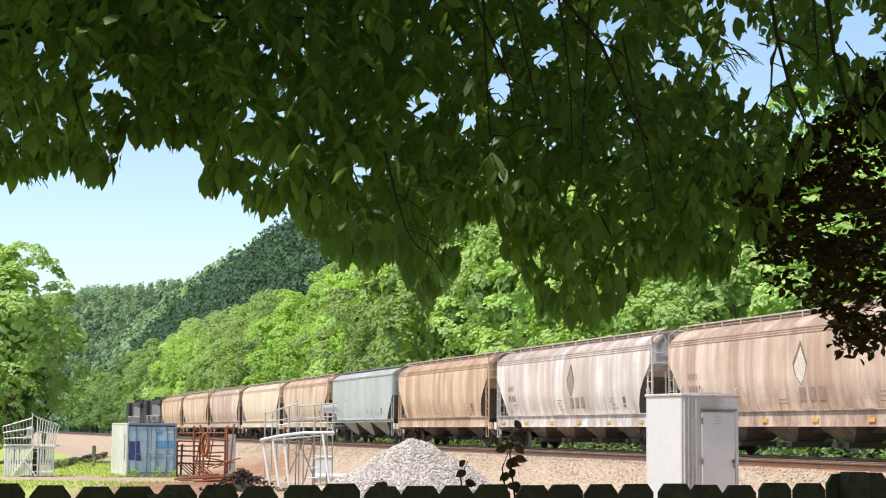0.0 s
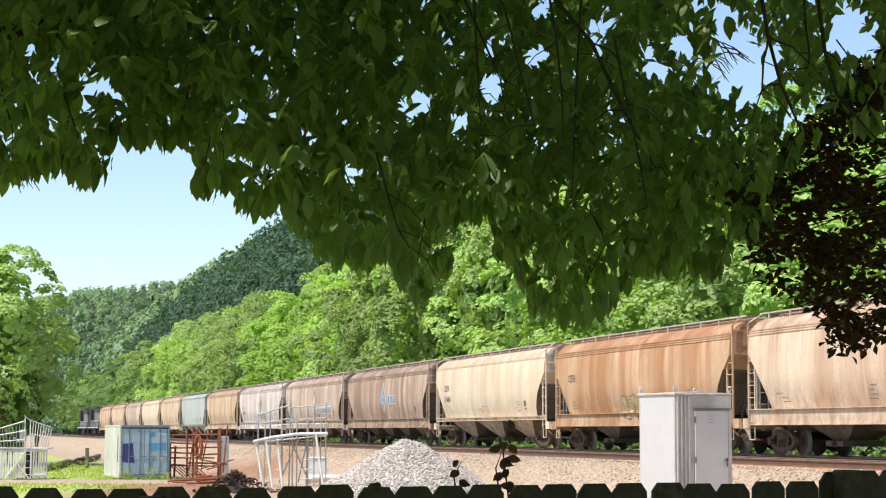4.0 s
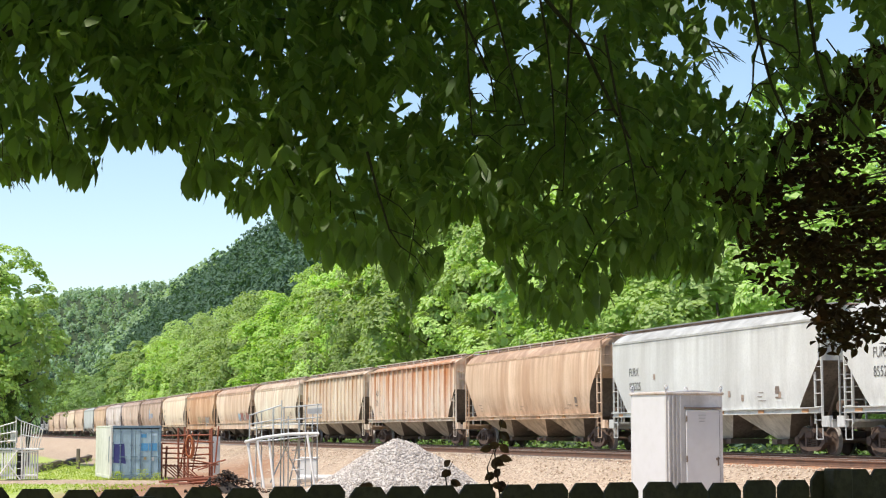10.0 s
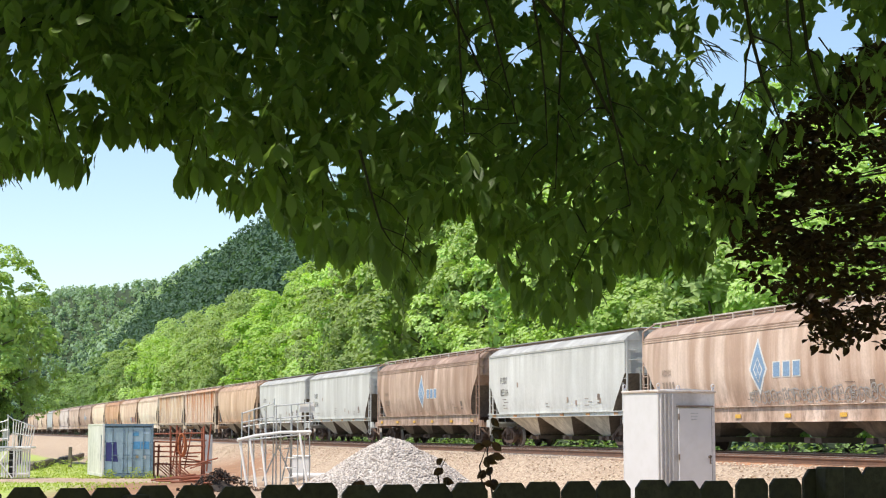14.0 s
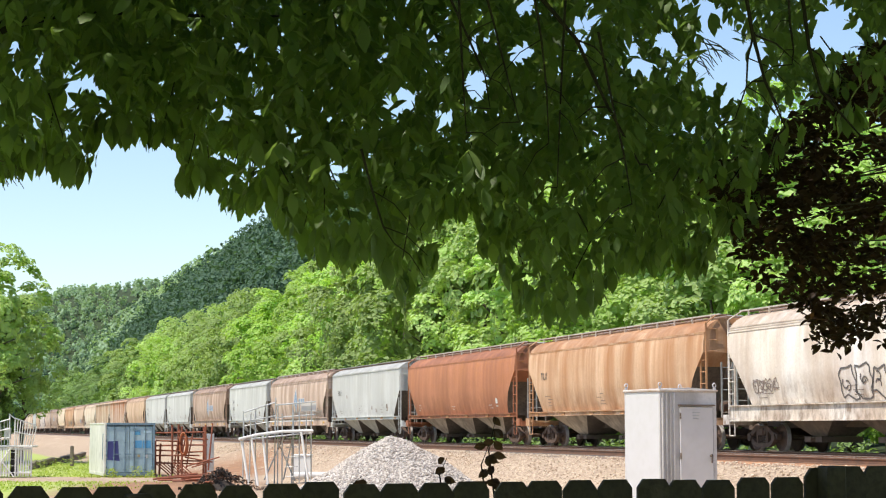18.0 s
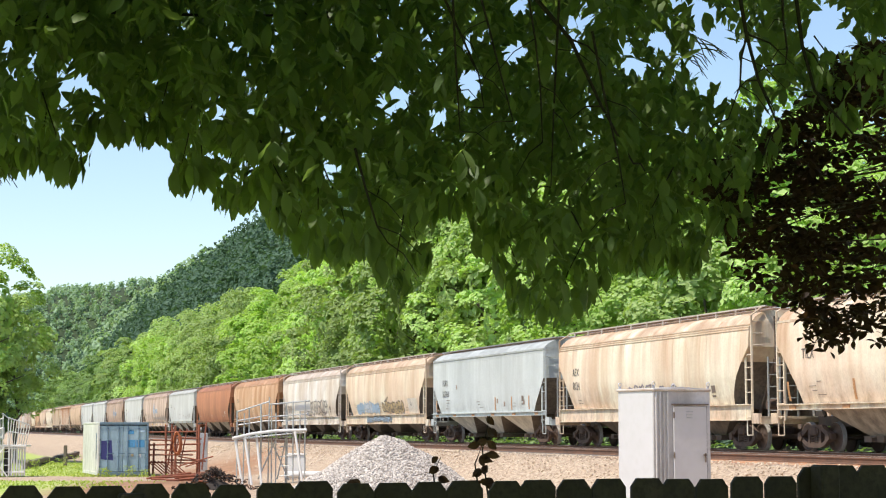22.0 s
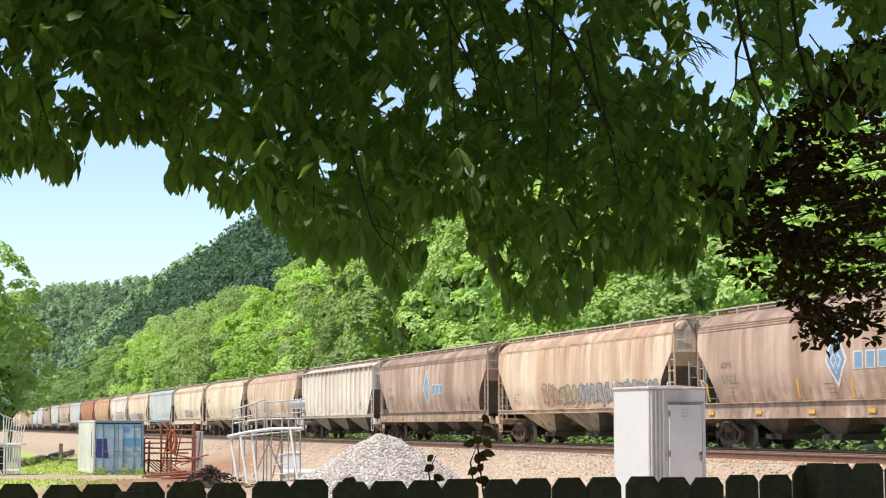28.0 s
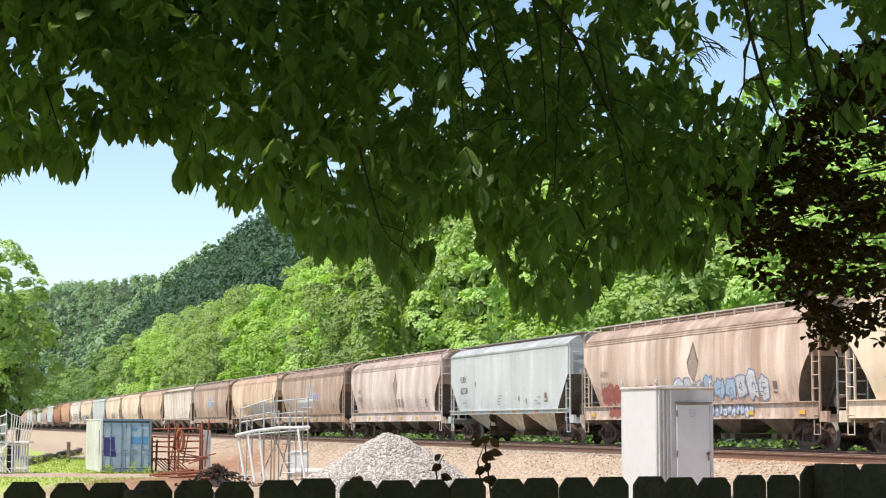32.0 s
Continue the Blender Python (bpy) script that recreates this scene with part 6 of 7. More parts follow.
def build_hill():
    rng = random.Random(31)
    kinds = [clump_arrays(90 + k, 10.5, 4.4 + 0.12 * k, 0.5, 8, 3, 1, 1.15, 5, 14) for k in range(8)]
    far_kinds = [clump_arrays(120 + k, 10.5, 5.0, 0.5, 7, 2, 0, 2.1, 4, 12) for k in range(5)]

    def grow(so, x, y, lo, hi, shapes=kinds):
        v, f = rng.choice(shapes)
        k = rng.uniform(lo, hi)
        so.add(v, f, Matrix.Translation((x, y, ground_z(x, y) - 1.0)) @ Matrix.Rotation(rng.uniform(0, 6.3), 4, "Z") @ Matrix.Diagonal((k, k, k * rng.uniform(0.8, 1.25), 1)))
    so = Soup()
    made = 0
    while made < 3700:
        ang = radians(rng.uniform(0.4, 20.0))
        d = 260 * (2700 / 260) ** (rng.random() ** 0.75)
        s, p = d * math.cos(ang) - 93, d * math.sin(ang) - 27
        x, y = UX * s + UY * p, 96.78 + UY * s - UX * p
        lp = line_sp(x, y)[1]
        if (p < 32 and s < 215) or (lp < 36 and s < 640) or (abs(lp) < 12 and s < 1250) or p > 300:
            continue
        if ang > 0.13 and ground_z(x, y) + 10 < 2.3 + 0.042 * y or (ang > 0.22 and rng.random() < 0.5):
            continue
        grow(so, x, y, 0.75, 1.5)
        made += 1
    for _ in range(900):
        ang, d = radians(rng.uniform(14, 36)), rng.uniform(105, 660)
        s, p = d * math.cos(ang) - 93, d * math.sin(ang) - 27
        if p < 32 or p > 300:
            continue
        grow(so, UX * s + UY * p, 96.78 + UY * s - UX * p, 0.7, 1.1)
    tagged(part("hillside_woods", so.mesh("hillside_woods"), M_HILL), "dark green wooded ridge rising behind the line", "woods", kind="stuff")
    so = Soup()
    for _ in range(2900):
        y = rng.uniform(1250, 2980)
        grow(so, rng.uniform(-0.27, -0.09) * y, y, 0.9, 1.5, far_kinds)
    tagged(part("far_hill_woods", so.mesh("far_hill_woods"), M_HILL_FAR), "wooded hill in the far distance, its green paled for haze", "woods", kind="stuff")


build_hill()


def build_weeds():
    """Grass and weeds beyond the line and on the lot."""
    rng = random.Random(51)
    so = Soup()
    lq, lf = leaf_quad(0.1)
    for _ in range(2600):
        x, y, _a = along(rng.uniform(-50, 95), rng.uniform(5.0, 9.7))
        z = ground_z(x, y)
        for _ in range(5):
            m = Matrix.Translation((x + rng.gauss(0, 0.2), y + rng.gauss(0, 0.2), z + rng.uniform(0.05, 0.75))) @ spin(rng, 0.9) @ Matrix.Scale(rng.uniform(0.14, 0.30), 4)
            so.add(lq, lf, m)
    # the deep green puts the shadow over these weeds into their colour
    tagged(part("weeds", so.mesh("weeds"), M_LEAF_D), "weeds growing beyond the tracks, deep green for shadow", "weeds", kind="stuff")
    so = Soup()
    blade = np.array([(-0.02, 0, 0), (0.02, 0, 0), (0.012, 0.02, 0.6), (-0.006, 0.05, 1.0)])
    for _ in range(16000):
        x, y = rng.uniform(-34, -11.5), rng.uniform(68, 122)
        if rng.random() > step((-11.0 - x) / 3.0) or line_sp(x, y)[1] > -16.0 or (x > -21.5 and 79 < y < 85.5):
            continue
        so.add(blade, lf, Matrix.Translation((x, y, ground_z(x, y))) @ Matrix.Rotation(rng.uniform(0, 6.3), 4, "Z") @ Matrix.Diagonal((2.0, 1, rng.uniform(0.04, 0.10), 1)))
    for cx, cy, k in ((-22.2, 100.5, 1.0), (-21.4, 101, 0.8), (-20.8, 101, 1.1), (-19.7, 100, 1.4), (-19.0, 99, 1.0), (-15.6, 85.9, 0.7), (-14.4, 86.0, 0.9), (-13.7, 86.0, 0.6)):
        for _ in range(150):
            x, y = cx + rng.gauss(0, 0.22) * k, cy + rng.gauss(0, 0.22)
            so.add(lq, lf, Matrix.Translation((x, y, ground_z(x, y) + rng.uniform(0.02, 0.6 * k))) @ spin(rng, 0.9) @ Matrix.Scale(rng.uniform(0.05, 0.11), 4))
    for _ in range(140):
        x, y = rng.uniform(-17, -11.5), rng.uniform(85.2, 86.3)
        so.add(blade, lf, Matrix.Translation((x, y, ground_z(x, y))) @ Matrix.Rotation(rng.uniform(0, 6.3), 4, "Z") @ Matrix.Diagonal((2.0, 1, rng.uniform(0.05, 0.2), 1)))
    tagged(part("grass", so.mesh("grass"), leafy("grass_blades", (0.26, 0.36, 0.05), (0.40, 0.44, 0.12), 0.4, 0.5, 0.6, 0.0)), "sunlit short grass at the edge of the lot", "grass", kind="stuff")


build_weeds()

# ---- the shade trees over the yard ----
M_CANOPY = leafy("canopy_leaves", (0.070, 0.118, 0.054), (0.200, 0.268, 0.104), 0.48, 2.0, 0.5, 0.6)
M_PLUM = leafy("purple_leaves", (0.046, 0.021, 0.016), (0.080, 0.037, 0.027), 0.38, 2.0, 0.6, 0.4)
M_TWIG = surf("dark_twig", (0.02, 0.016, 0.012), (0.032, 0.026, 0.02), 9.0, 0.9, 0.0, 0.3)
M_CATKIN = surf("pale_catkin", (0.10, 0.11, 0.05), (0.16, 0.16, 0.08), 9.0, 0.9, 0.0, 0.3)


def leaflet(length, width, droop, fold, wave=0.0):
    """One pointed leaf along +y, folded on its midrib, drooping, its margin waved."""
    prof = ((0.0, 0.05), (0.14, 0.50), (0.34, 0.92), (0.56, 1.0), (0.78, 0.66), (0.91, 0.28), (1.0, 0.02))
    v = []
    for i, (u, w) in enumerate(prof):
        y, z = length * u * (1 - 0.12 * u * droop), -length * droop * u * u * 0.5
        hw = width * w / 2
        k = wave * hw * (1 if i % 2 else -1)
        v += [(-hw, y, z + hw * fold + k), (0, y, z), (hw, y, z + hw * fold - k)]
    f = []
    for i in range(len(prof) - 1):
        a = i * 3
        f += [(a, a + 1, a + 4, a + 3), (a + 1, a + 2, a + 5, a + 4)]
    return np.array(v), np.array(f)


_lr = random.Random(200)
LEAVES = [leaflet(1.0, _lr.uniform(0.36, 0.46), _lr.uniform(0.05, 0.6), _lr.uniform(0.05, 0.5), _lr.uniform(0.0, 0.2)) for _ in range(10)]
COARSE = (np.array([(-0.2, 0.5, 0.05), (0, 0, 0), (0.2, 0.5, 0.05), (0, 1, -0.15)]), np.array([[0, 1, 2, 3]]))
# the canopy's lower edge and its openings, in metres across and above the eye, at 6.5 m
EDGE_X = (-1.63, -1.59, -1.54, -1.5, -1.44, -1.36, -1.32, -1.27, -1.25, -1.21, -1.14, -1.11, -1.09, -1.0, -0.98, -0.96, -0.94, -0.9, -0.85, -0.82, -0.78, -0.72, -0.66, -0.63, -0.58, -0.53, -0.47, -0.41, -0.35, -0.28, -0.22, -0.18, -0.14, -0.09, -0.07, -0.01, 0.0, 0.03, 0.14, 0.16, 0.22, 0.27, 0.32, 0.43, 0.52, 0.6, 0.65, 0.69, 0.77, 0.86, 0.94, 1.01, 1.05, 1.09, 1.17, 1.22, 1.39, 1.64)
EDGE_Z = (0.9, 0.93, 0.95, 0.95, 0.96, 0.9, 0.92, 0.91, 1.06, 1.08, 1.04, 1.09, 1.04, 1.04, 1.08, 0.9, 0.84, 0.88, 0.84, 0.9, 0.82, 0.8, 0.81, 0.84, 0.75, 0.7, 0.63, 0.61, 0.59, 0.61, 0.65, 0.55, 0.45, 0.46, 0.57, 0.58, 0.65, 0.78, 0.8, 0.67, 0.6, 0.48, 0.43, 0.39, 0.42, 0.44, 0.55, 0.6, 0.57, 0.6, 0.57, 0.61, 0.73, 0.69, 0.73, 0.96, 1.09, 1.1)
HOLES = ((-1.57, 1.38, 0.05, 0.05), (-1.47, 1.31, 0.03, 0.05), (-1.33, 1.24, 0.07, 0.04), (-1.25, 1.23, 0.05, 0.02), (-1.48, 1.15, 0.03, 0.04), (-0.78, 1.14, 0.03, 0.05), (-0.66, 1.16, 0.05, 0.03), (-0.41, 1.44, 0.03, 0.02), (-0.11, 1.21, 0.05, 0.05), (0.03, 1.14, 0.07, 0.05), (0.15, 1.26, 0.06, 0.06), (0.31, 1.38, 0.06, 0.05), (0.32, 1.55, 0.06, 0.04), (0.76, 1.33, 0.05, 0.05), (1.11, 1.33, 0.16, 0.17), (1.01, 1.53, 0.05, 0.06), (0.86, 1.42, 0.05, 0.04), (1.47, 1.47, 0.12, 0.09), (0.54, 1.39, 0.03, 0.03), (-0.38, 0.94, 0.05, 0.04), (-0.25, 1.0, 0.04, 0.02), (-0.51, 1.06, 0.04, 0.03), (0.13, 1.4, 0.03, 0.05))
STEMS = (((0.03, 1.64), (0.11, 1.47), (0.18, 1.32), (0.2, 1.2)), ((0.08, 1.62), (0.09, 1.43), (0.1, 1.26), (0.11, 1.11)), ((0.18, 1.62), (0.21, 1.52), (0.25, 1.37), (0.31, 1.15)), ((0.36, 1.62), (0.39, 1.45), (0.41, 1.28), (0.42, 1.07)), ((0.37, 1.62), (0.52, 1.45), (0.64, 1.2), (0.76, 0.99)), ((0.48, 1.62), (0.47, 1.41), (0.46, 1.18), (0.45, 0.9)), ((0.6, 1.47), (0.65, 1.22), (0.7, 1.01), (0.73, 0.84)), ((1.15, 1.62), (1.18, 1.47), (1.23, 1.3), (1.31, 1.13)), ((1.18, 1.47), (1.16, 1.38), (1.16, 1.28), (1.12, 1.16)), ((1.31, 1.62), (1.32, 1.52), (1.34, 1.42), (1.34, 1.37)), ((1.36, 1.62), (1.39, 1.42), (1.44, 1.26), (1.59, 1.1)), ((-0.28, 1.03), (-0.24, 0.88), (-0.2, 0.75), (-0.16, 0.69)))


def leaf_matrix(base, rng, size, steep):
    """A leaf that hangs from base: pointed outwards and down, rolled a little."""
    return Matrix.Translation(base) @ Matrix.Rotation(rng.uniform(0, 2 * math.pi), 4, "Z") @ Matrix.Rotation(-steep, 4, "X") @ Matrix.Rotation(rng.gauss(0, 0.45), 4, "Y") @ Matrix.Scale(size, 4)


def canopy_tree():
    t = thing("shade_tree", "overhanging chestnut boughs with long drooping dark green leaves", "tree", pose(-4.6, 5.2, 0.28))
    inv = Matrix.Translation((4.6, -5.2, -0.28))
    rng = random.Random(77)
    bm = bmesh.new()
    pipe(bm, [(0, 0, -0.3), (0.05, 0, 1.5), (0.0, 0.1, 3.2), (0.25, 0.1, 5.0), (0.2, 0.3, 8.0)], (0.36, 0.28, 0.25, 0.2, 0.08), 12)
    part("trunk", bm, M_BARK, t, smooth=True)
    limbs = (((0.1, 0.05, 2.8), (1.6, 0.15, 3.0), (3.06, 0.42, 3.26), (3.24, 0.46, 3.33), (3.36, 0.5, 3.36), (3.50, 0.7, 3.42), (3.9, 1.2, 3.52), (4.6, 1.8, 3.7)),
             ((0.1, 0.1, 3.3), (1.6, 1.5, 4.1), (3.6, 2.2, 4.35), (6.4, 2.4, 4.6)), ((0.2, 0, 4.2), (1.8, -1.5, 5.0), (4.0, -2.6, 5.6)), ((0.2, 0, 4.6), (-1.8, -1.2, 5.4), (-3.8, -1.6, 6.2)))
    for L in limbs:
        bm = bmesh.new()
        pipe(bm, L, (0.06, 0.05, 0.036, 0.018, 0.010, 0.007, 0.005, 0.003) if len(L) == 8 else [0.055 * (1 - 0.85 * i / (len(L) - 1)) for i in range(len(L))], 8)
        part("limb", bm, M_TWIG, t, smooth=True)
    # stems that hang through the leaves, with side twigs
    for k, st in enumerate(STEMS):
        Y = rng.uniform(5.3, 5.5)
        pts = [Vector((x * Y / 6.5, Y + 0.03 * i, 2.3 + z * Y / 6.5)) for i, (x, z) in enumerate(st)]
        r = (0.0075 if k in (4, 7, 10) else 0.0045)
        bm = bmesh.new()
        pipe(bm, [inv @ q for q in pts], (r, r * 0.85, r * 0.65, r * 0.35), 6)
        for i in (1, 2, 3):
            e = pts[i] + Vector((rng.choice((-1, 1)) * rng.uniform(0.05, 0.14), rng.uniform(-0.05, 0.05), -rng.uniform(0.03, 0.12)))
            m = (pts[i] + e) / 2 + Vector((0, 0, 0.02))
            pipe(bm, [inv @ pts[i], inv @ m, inv @ e], (r * 0.5, r * 0.4, 0.001), 5)
        part("twig", bm, M_TWIG, t)
    meshes = []
    for v, f in LEAVES:
        me = bpy.data.meshes.new("leaf")
        me.from_pydata([tuple(q) for q in v], [], [tuple(q) for q in f])
        me.materials.append(M_CANOPY)
        for p in me.polygons:
            p.use_smooth = True
        meshes.append(me)
    so = Soup()
    singles = [0]

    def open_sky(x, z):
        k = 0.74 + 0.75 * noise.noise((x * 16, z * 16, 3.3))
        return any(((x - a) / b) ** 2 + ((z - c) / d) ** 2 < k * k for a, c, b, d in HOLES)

    def cluster(tx, tz, Y, n, size, edge_leaves):
        """A whorl of leaves at the end of a shoot; none hangs below the edge or into an opening."""
        top = Vector((tx * Y, Y, 2.3 + tz * Y))
        made = 0
        for i in range(n):
            base = top + Vector((rng.gauss(0, 0.018), rng.gauss(0, 0.03), rng.gauss(0, 0.022)))
            m = leaf_matrix(base, rng, size * rng.uniform(0.75, 1.15), rng.uniform(0.85, 1.5) if edge_leaves else rng.uniform(0.1, 1.35))
            tip, mid = m @ Vector((0, 0.95, -0.1)), m @ Vector((0, 0.5, 0))
            ok = True
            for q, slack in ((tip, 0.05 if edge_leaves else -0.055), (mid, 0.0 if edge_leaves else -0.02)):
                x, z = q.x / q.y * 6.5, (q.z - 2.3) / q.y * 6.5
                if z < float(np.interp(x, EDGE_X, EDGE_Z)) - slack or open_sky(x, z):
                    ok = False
            if not ok:
                continue
            k = rng.randrange(len(LEAVES))
            made += 1
            if edge_leaves and singles[0] < 300:
                o = part("leaf", meshes[k], None, t)
                o.matrix_basis = inv @ m
                singles[0] += 1
            else:
                so.add(*LEAVES[k], inv @ m)
        return made
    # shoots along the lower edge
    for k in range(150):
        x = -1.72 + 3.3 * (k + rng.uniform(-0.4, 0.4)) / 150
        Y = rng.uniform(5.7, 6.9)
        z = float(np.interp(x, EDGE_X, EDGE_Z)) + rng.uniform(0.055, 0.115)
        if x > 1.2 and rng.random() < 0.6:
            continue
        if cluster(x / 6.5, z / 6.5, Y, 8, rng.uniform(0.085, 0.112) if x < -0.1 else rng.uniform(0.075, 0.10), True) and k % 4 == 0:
            q = inv @ Vector((x / 6.5 * Y, Y, 2.3 + z / 6.5 * Y))
            bm = bmesh.new()
            pipe(bm, [q, q + Vector((rng.uniform(-0.03, 0.03), 0.02, 0.10)), q + Vector((rng.uniform(-0.1, 0.1), 0.03, 0.24))], (0.001, 0.002, 0.003), 5)
            part("twig", bm, M_TWIG, t)
    # the mass above the edge
    placed = 0
    for _ in range(16000):
        Y = rng.uniform(5.5, 7.9)
        tx = rng.uniform(-0.285, 0.285)
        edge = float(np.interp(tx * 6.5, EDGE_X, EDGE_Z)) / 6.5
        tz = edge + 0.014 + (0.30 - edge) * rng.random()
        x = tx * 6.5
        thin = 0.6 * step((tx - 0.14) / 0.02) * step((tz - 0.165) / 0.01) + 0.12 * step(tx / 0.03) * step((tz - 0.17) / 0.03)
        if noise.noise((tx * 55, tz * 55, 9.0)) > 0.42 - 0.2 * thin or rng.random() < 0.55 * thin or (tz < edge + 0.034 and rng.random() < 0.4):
            continue
        cluster(tx, tz, Y, 6, rng.uniform(0.066, 0.102) * (0.88 if tx > 0.0 else 1.0), False)
        if 0.0 < tx < 0.145 and tz > 0.11 and rng.random() < 0.4:
            cluster(tx + rng.uniform(-0.006, 0.006), tz + rng.uniform(-0.006, 0.006), Y + 0.5, 5, rng.uniform(0.06, 0.09), False)
        placed += 1
        if placed > 4700:
            break
    # catkins
    for cx, cz, n in ((-1.60, 0.98, 12), (1.0, 1.42, 10), (0.97, 1.36, 6)):
        for _ in range(n):
            Y = rng.uniform(6.2, 6.5)
            q = inv @ Vector(((cx + rng.uniform(-0.03, 0.03)) * Y / 6.5, Y, 2.3 + (cz + rng.uniform(-0.03, 0.03)) * Y / 6.5))
            d = Vector((rng.uniform(0.2, 1.0), rng.uniform(-0.3, 0.3), -rng.uniform(0.2, 0.9))).normalized() * rng.uniform(0.055, 0.115)
            part("catkin", pipe(bmesh.new(), [q, q + d * 0.5 + Vector((0, 0, 0.012)), q + d], (0.0022, 0.0022, 0.0012), 5), M_CATKIN, t)
    # rest of the crown: unseen coarse leaves above and behind, added to block sun
    n = 0
    while n < 33000:
        X, Y = rng.uniform(-9, 6.5), rng.uniform(-7, 9.5)
        Z = rng.uniform(3.7, 9.5)
        if math.hypot(X + 1.5, Y - 1.5) > 8.5 * math.sqrt(max(0.0, 1 - ((Z - 4.2) / 5.8) ** 2)):
            continue
        if Y > 0.5 and (Z - 2.3) / Y < 0.37 and abs(X) / Y < 0.36:
            continue
        so.add(*COARSE, inv @ leaf_matrix(Vector((X, Y, Z)), rng, rng.uniform(0.24, 0.38), rng.uniform(-0.2, 1.1)))
        n += 1
    tagged(part("crown", so.mesh("crown", True), M_CANOPY, t), kind="stuff")


canopy_tree()

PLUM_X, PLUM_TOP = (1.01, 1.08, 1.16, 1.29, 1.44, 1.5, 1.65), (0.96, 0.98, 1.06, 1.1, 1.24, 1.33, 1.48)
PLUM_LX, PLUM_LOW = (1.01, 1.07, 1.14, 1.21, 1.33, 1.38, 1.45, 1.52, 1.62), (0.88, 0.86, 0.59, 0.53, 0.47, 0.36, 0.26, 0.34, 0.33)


def plum_tree():
    t = thing("plum_tree", "purple-leaved plum boughs, nearly black in shade", "tree", pose(2.9, 6.4, 0.28))
    inv = Matrix.Translation((-2.9, -6.4, -0.28))
    rng = random.Random(61)
    bm = bmesh.new()
    pipe(bm, [(0, 0, -0.3), (0.04, 0, 1.2), (-0.05, 0.05, 2.4), (-0.15, 0, 4.2)], (0.12, 0.10, 0.08, 0.03), 9)
    part("trunk", bm, M_BARK, t, smooth=True)
    leaf = leaflet(1.0, 0.52, 0.5, 0.25)
    so = Soup()
    # boughs that reach out from the stem, slightly drooping at the tips
    for k in range(26):
        x1 = 1.02 + 0.62 * (k / 25) ** 0.8
        lo, hi = float(np.interp(x1, PLUM_LX, PLUM_LOW)), float(np.interp(x1, PLUM_X, PLUM_TOP))
        tip = Vector((x1 * 6.4 / 6.5, rng.uniform(6.1, 6.7), 2.3 + rng.uniform(lo + 0.02, hi - 0.02)))
        a = inv @ Vector((2.85, 6.4, tip.z + rng.uniform(-0.1, 0.5)))
        b = inv @ tip
        mid = (a + b) / 2 + Vector((0, 0, 0.08))
        bm = bmesh.new()
        pipe(bm, [a, mid, b], (0.010, 0.006, 0.0015), 5)
        part("branch", bm, M_BARK, t)
    made = 0
    while made < 640:
        x = 0.98 + 0.72 * rng.random() ** 0.75
        lo, hi = float(np.interp(x, PLUM_LX, PLUM_LOW)), float(np.interp(x, PLUM_X, PLUM_TOP))
        z = rng.uniform(lo, hi)
        if noise.noise((x * 6, z * 14, 5)) > 0.22 or noise.noise((x * 15, z * 22, 2)) > 0.32 or rng.random() > 0.15 + 2.2 * (x - 0.98):
            continue
        Y = rng.uniform(6.0, 6.9)
        q = Vector((x * Y / 6.5, Y, 2.3 + z * Y / 6.5))
        d = Vector((-rng.uniform(0.3, 1.0), rng.uniform(-0.7, 0.7), rng.uniform(-0.5, 0.12))).normalized() * rng.uniform(0.06, 0.12)
        for i in range(9):
            u = i / 8
            so.add(*leaf, inv @ Matrix.Translation(q + d * (u - 0.5) + Vector((rng.gauss(0, 0.008), rng.gauss(0, 0.01), rng.gauss(0, 0.007)))) @ spin(rng, 0.9) @ Matrix.Scale(rng.uniform(0.030, 0.048), 4))
        made += 1
    for k in range(1500):
        q = inv @ Vector((rng.uniform(1.95, 4.5), rng.uniform(5.0, 8.0), rng.uniform(2.9, 5.2)))
        so.add(*leaf, Matrix.Translation(q) @ spin(rng, 0.9) @ Matrix.Scale(rng.uniform(0.07, 0.12), 4))
    tagged(part("crown", so.mesh("crown", True), M_PLUM, t), kind="stuff")


plum_tree()


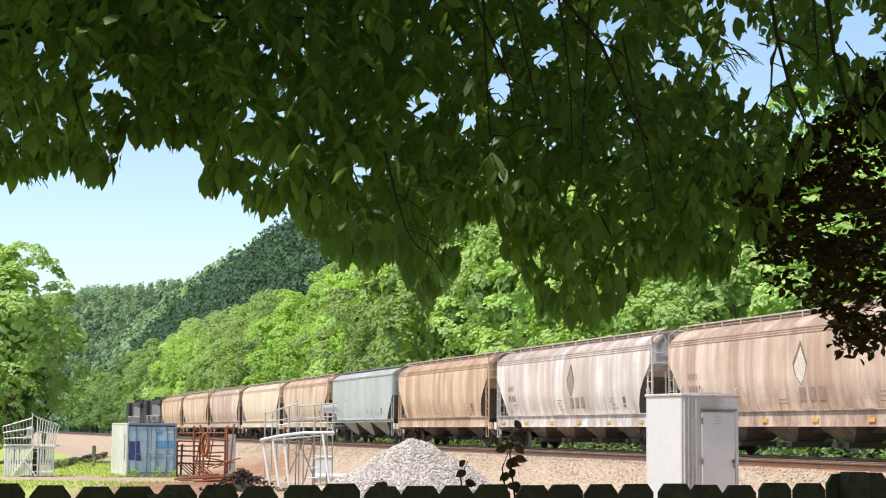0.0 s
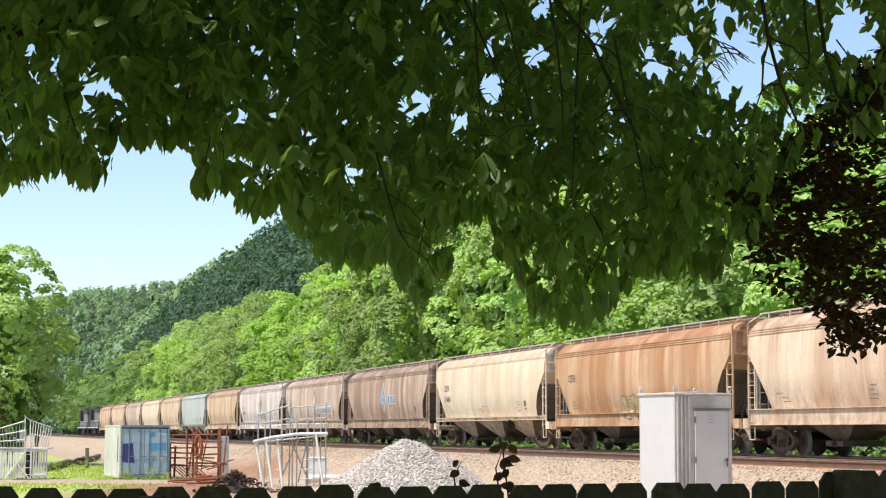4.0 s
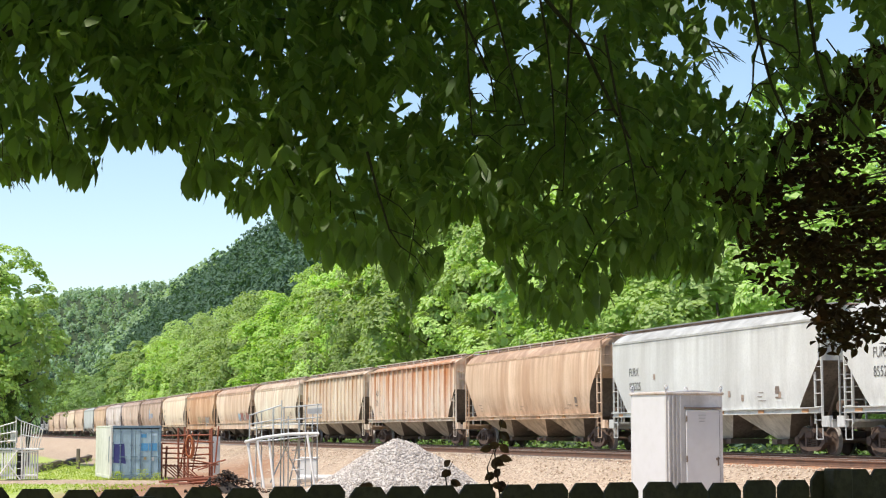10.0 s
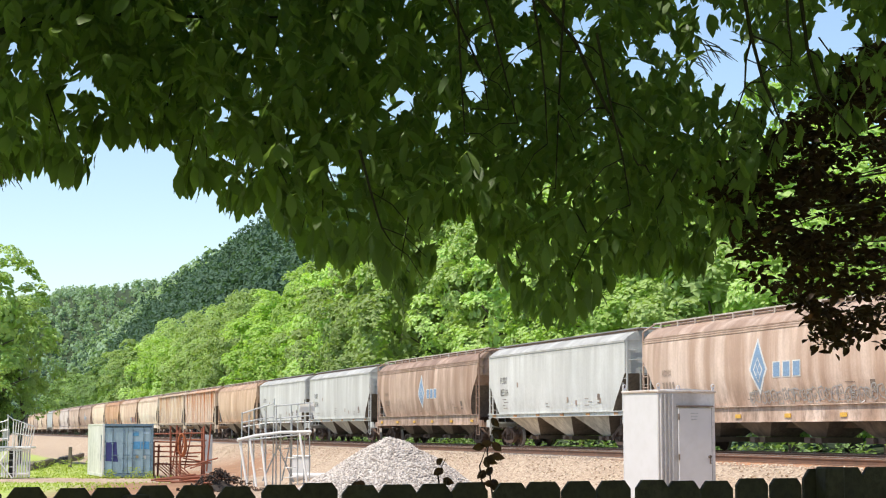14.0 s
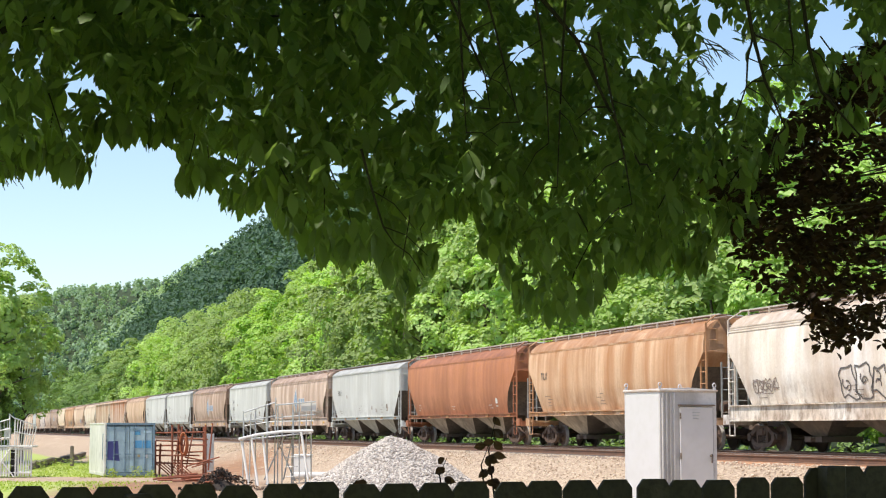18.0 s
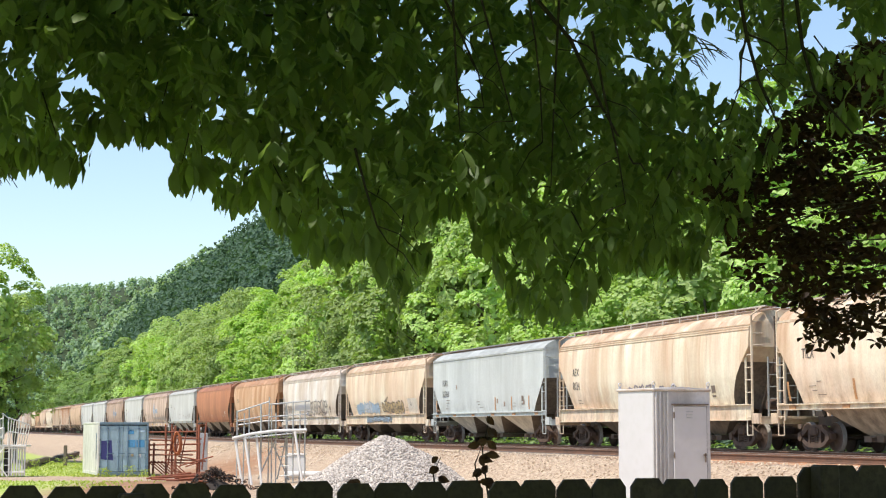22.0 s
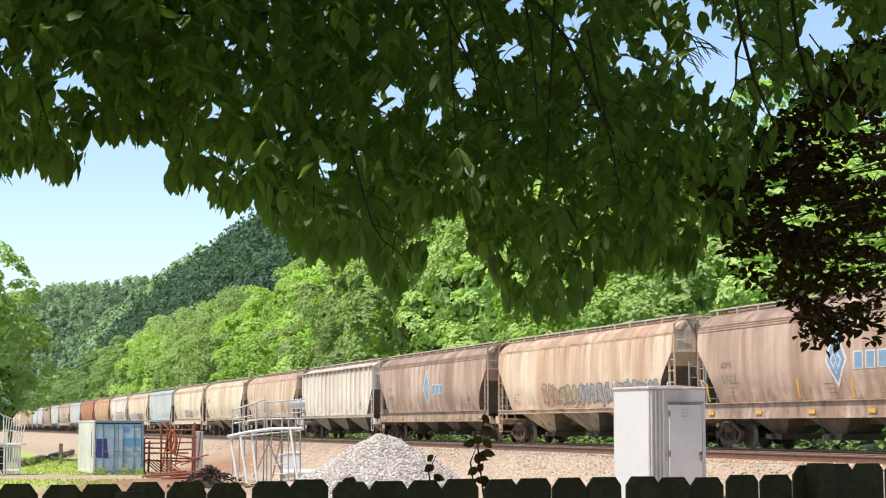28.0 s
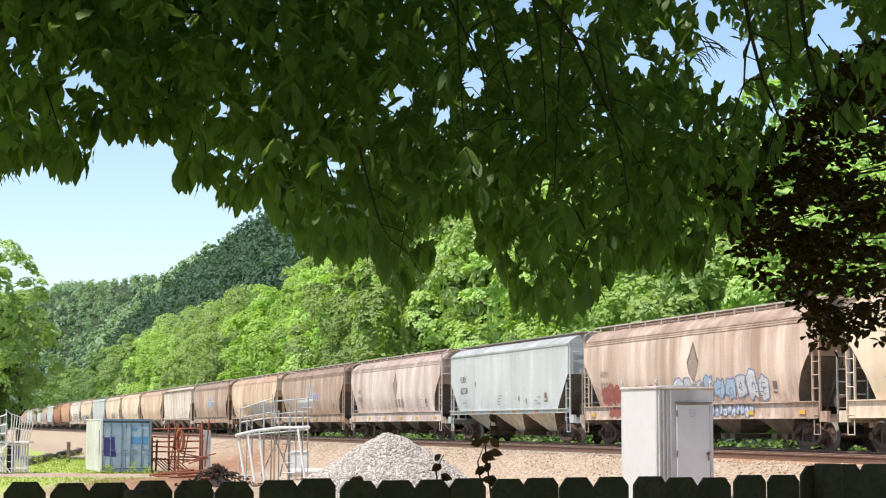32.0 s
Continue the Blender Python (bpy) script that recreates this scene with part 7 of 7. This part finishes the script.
def fence_vines():
    rng = random.Random(15)
    v, f = leaflet(1.0, 0.62, 0.9, 0.35)
    me = bpy.data.meshes.new("leaf")
    me.from_pydata([tuple(q) for q in v], [], [tuple(q) for q in f])
    me.materials.append(M_PLUM)
    for x, z, n, h in ((0.225, 2.35, 11, 0.27), (0.195, 2.24, 7, 0.16), (0.03, 2.19, 7, 0.13), (-0.30, 2.12, 4, 0.05), (-0.85, 2.11, 6, 0.05)):
        y = 6.885 + x / FDX * FDY + 0.12
        t = thing("vine_shoot", "dark leafy vine shoot rising behind the fence top", "vine", pose(x, y, z - h), "vines on the fence")
        bm = bmesh.new()
        pipe(bm, [(0.03, 0, -1.5), (0.02, 0, -0.2), (-0.02, 0.01, h * 0.5), (0.01, 0, h)], (0.006, 0.005, 0.003, 0.0015), 5)
        part("stem", bm, M_TWIG, t)
        for i in range(n):
            o = part("leaf", me, None, t)
            zz = h * (0.1 + 0.9 * (i // 2 * 2) / max(1, n - 1))
            o.matrix_basis = Matrix.Translation((0, 0, zz)) @ Matrix.Rotation(rng.uniform(-0.5, 0.5), 4, "Z") @ Matrix.Rotation(rng.choice((-1, 1)) * rng.uniform(0.25, 1.4), 4, "Y") @ Matrix.Rotation(-1.4, 4, "X") @ Matrix.Scale(rng.uniform(0.036, 0.058), 4)


fence_vines()

# ---- what moves ----
def motions():
    """The whole train rolls away at one speed; the wheels turn while they pass near."""
    for car, c, wheels in TRAIN:
        rows = []
        for k in range(33):
            x, y, a = along(c + SPEED * k, TRACK_TRAIN)
            rows.append((k, pose(x, y, RAIL_Z, 0, 0, math.degrees(a))))
        walk(car, rows)
        k0 = max(0, math.ceil((-56 - c) / SPEED * 30))
        k1 = min(960, math.floor((14 - c) / SPEED * 30))
        if k1 - k0 < 3:
            continue
        for w in wheels:
            p0 = w.matrix_basis.translation.copy()
            turn = []
            for k in ([0] if k0 else []) + list(range(k0, k1 + 1)) + ([960] if k1 < 960 else []):
                ang = math.degrees(SPEED * min(max(k, k0), k1) / 30 / WHEEL_R)
                turn.append((k / 30, Matrix.Translation(p0) @ pose(0, 0, 0, 0, ang % 360, 0)))
            walk(w, turn)


motions()
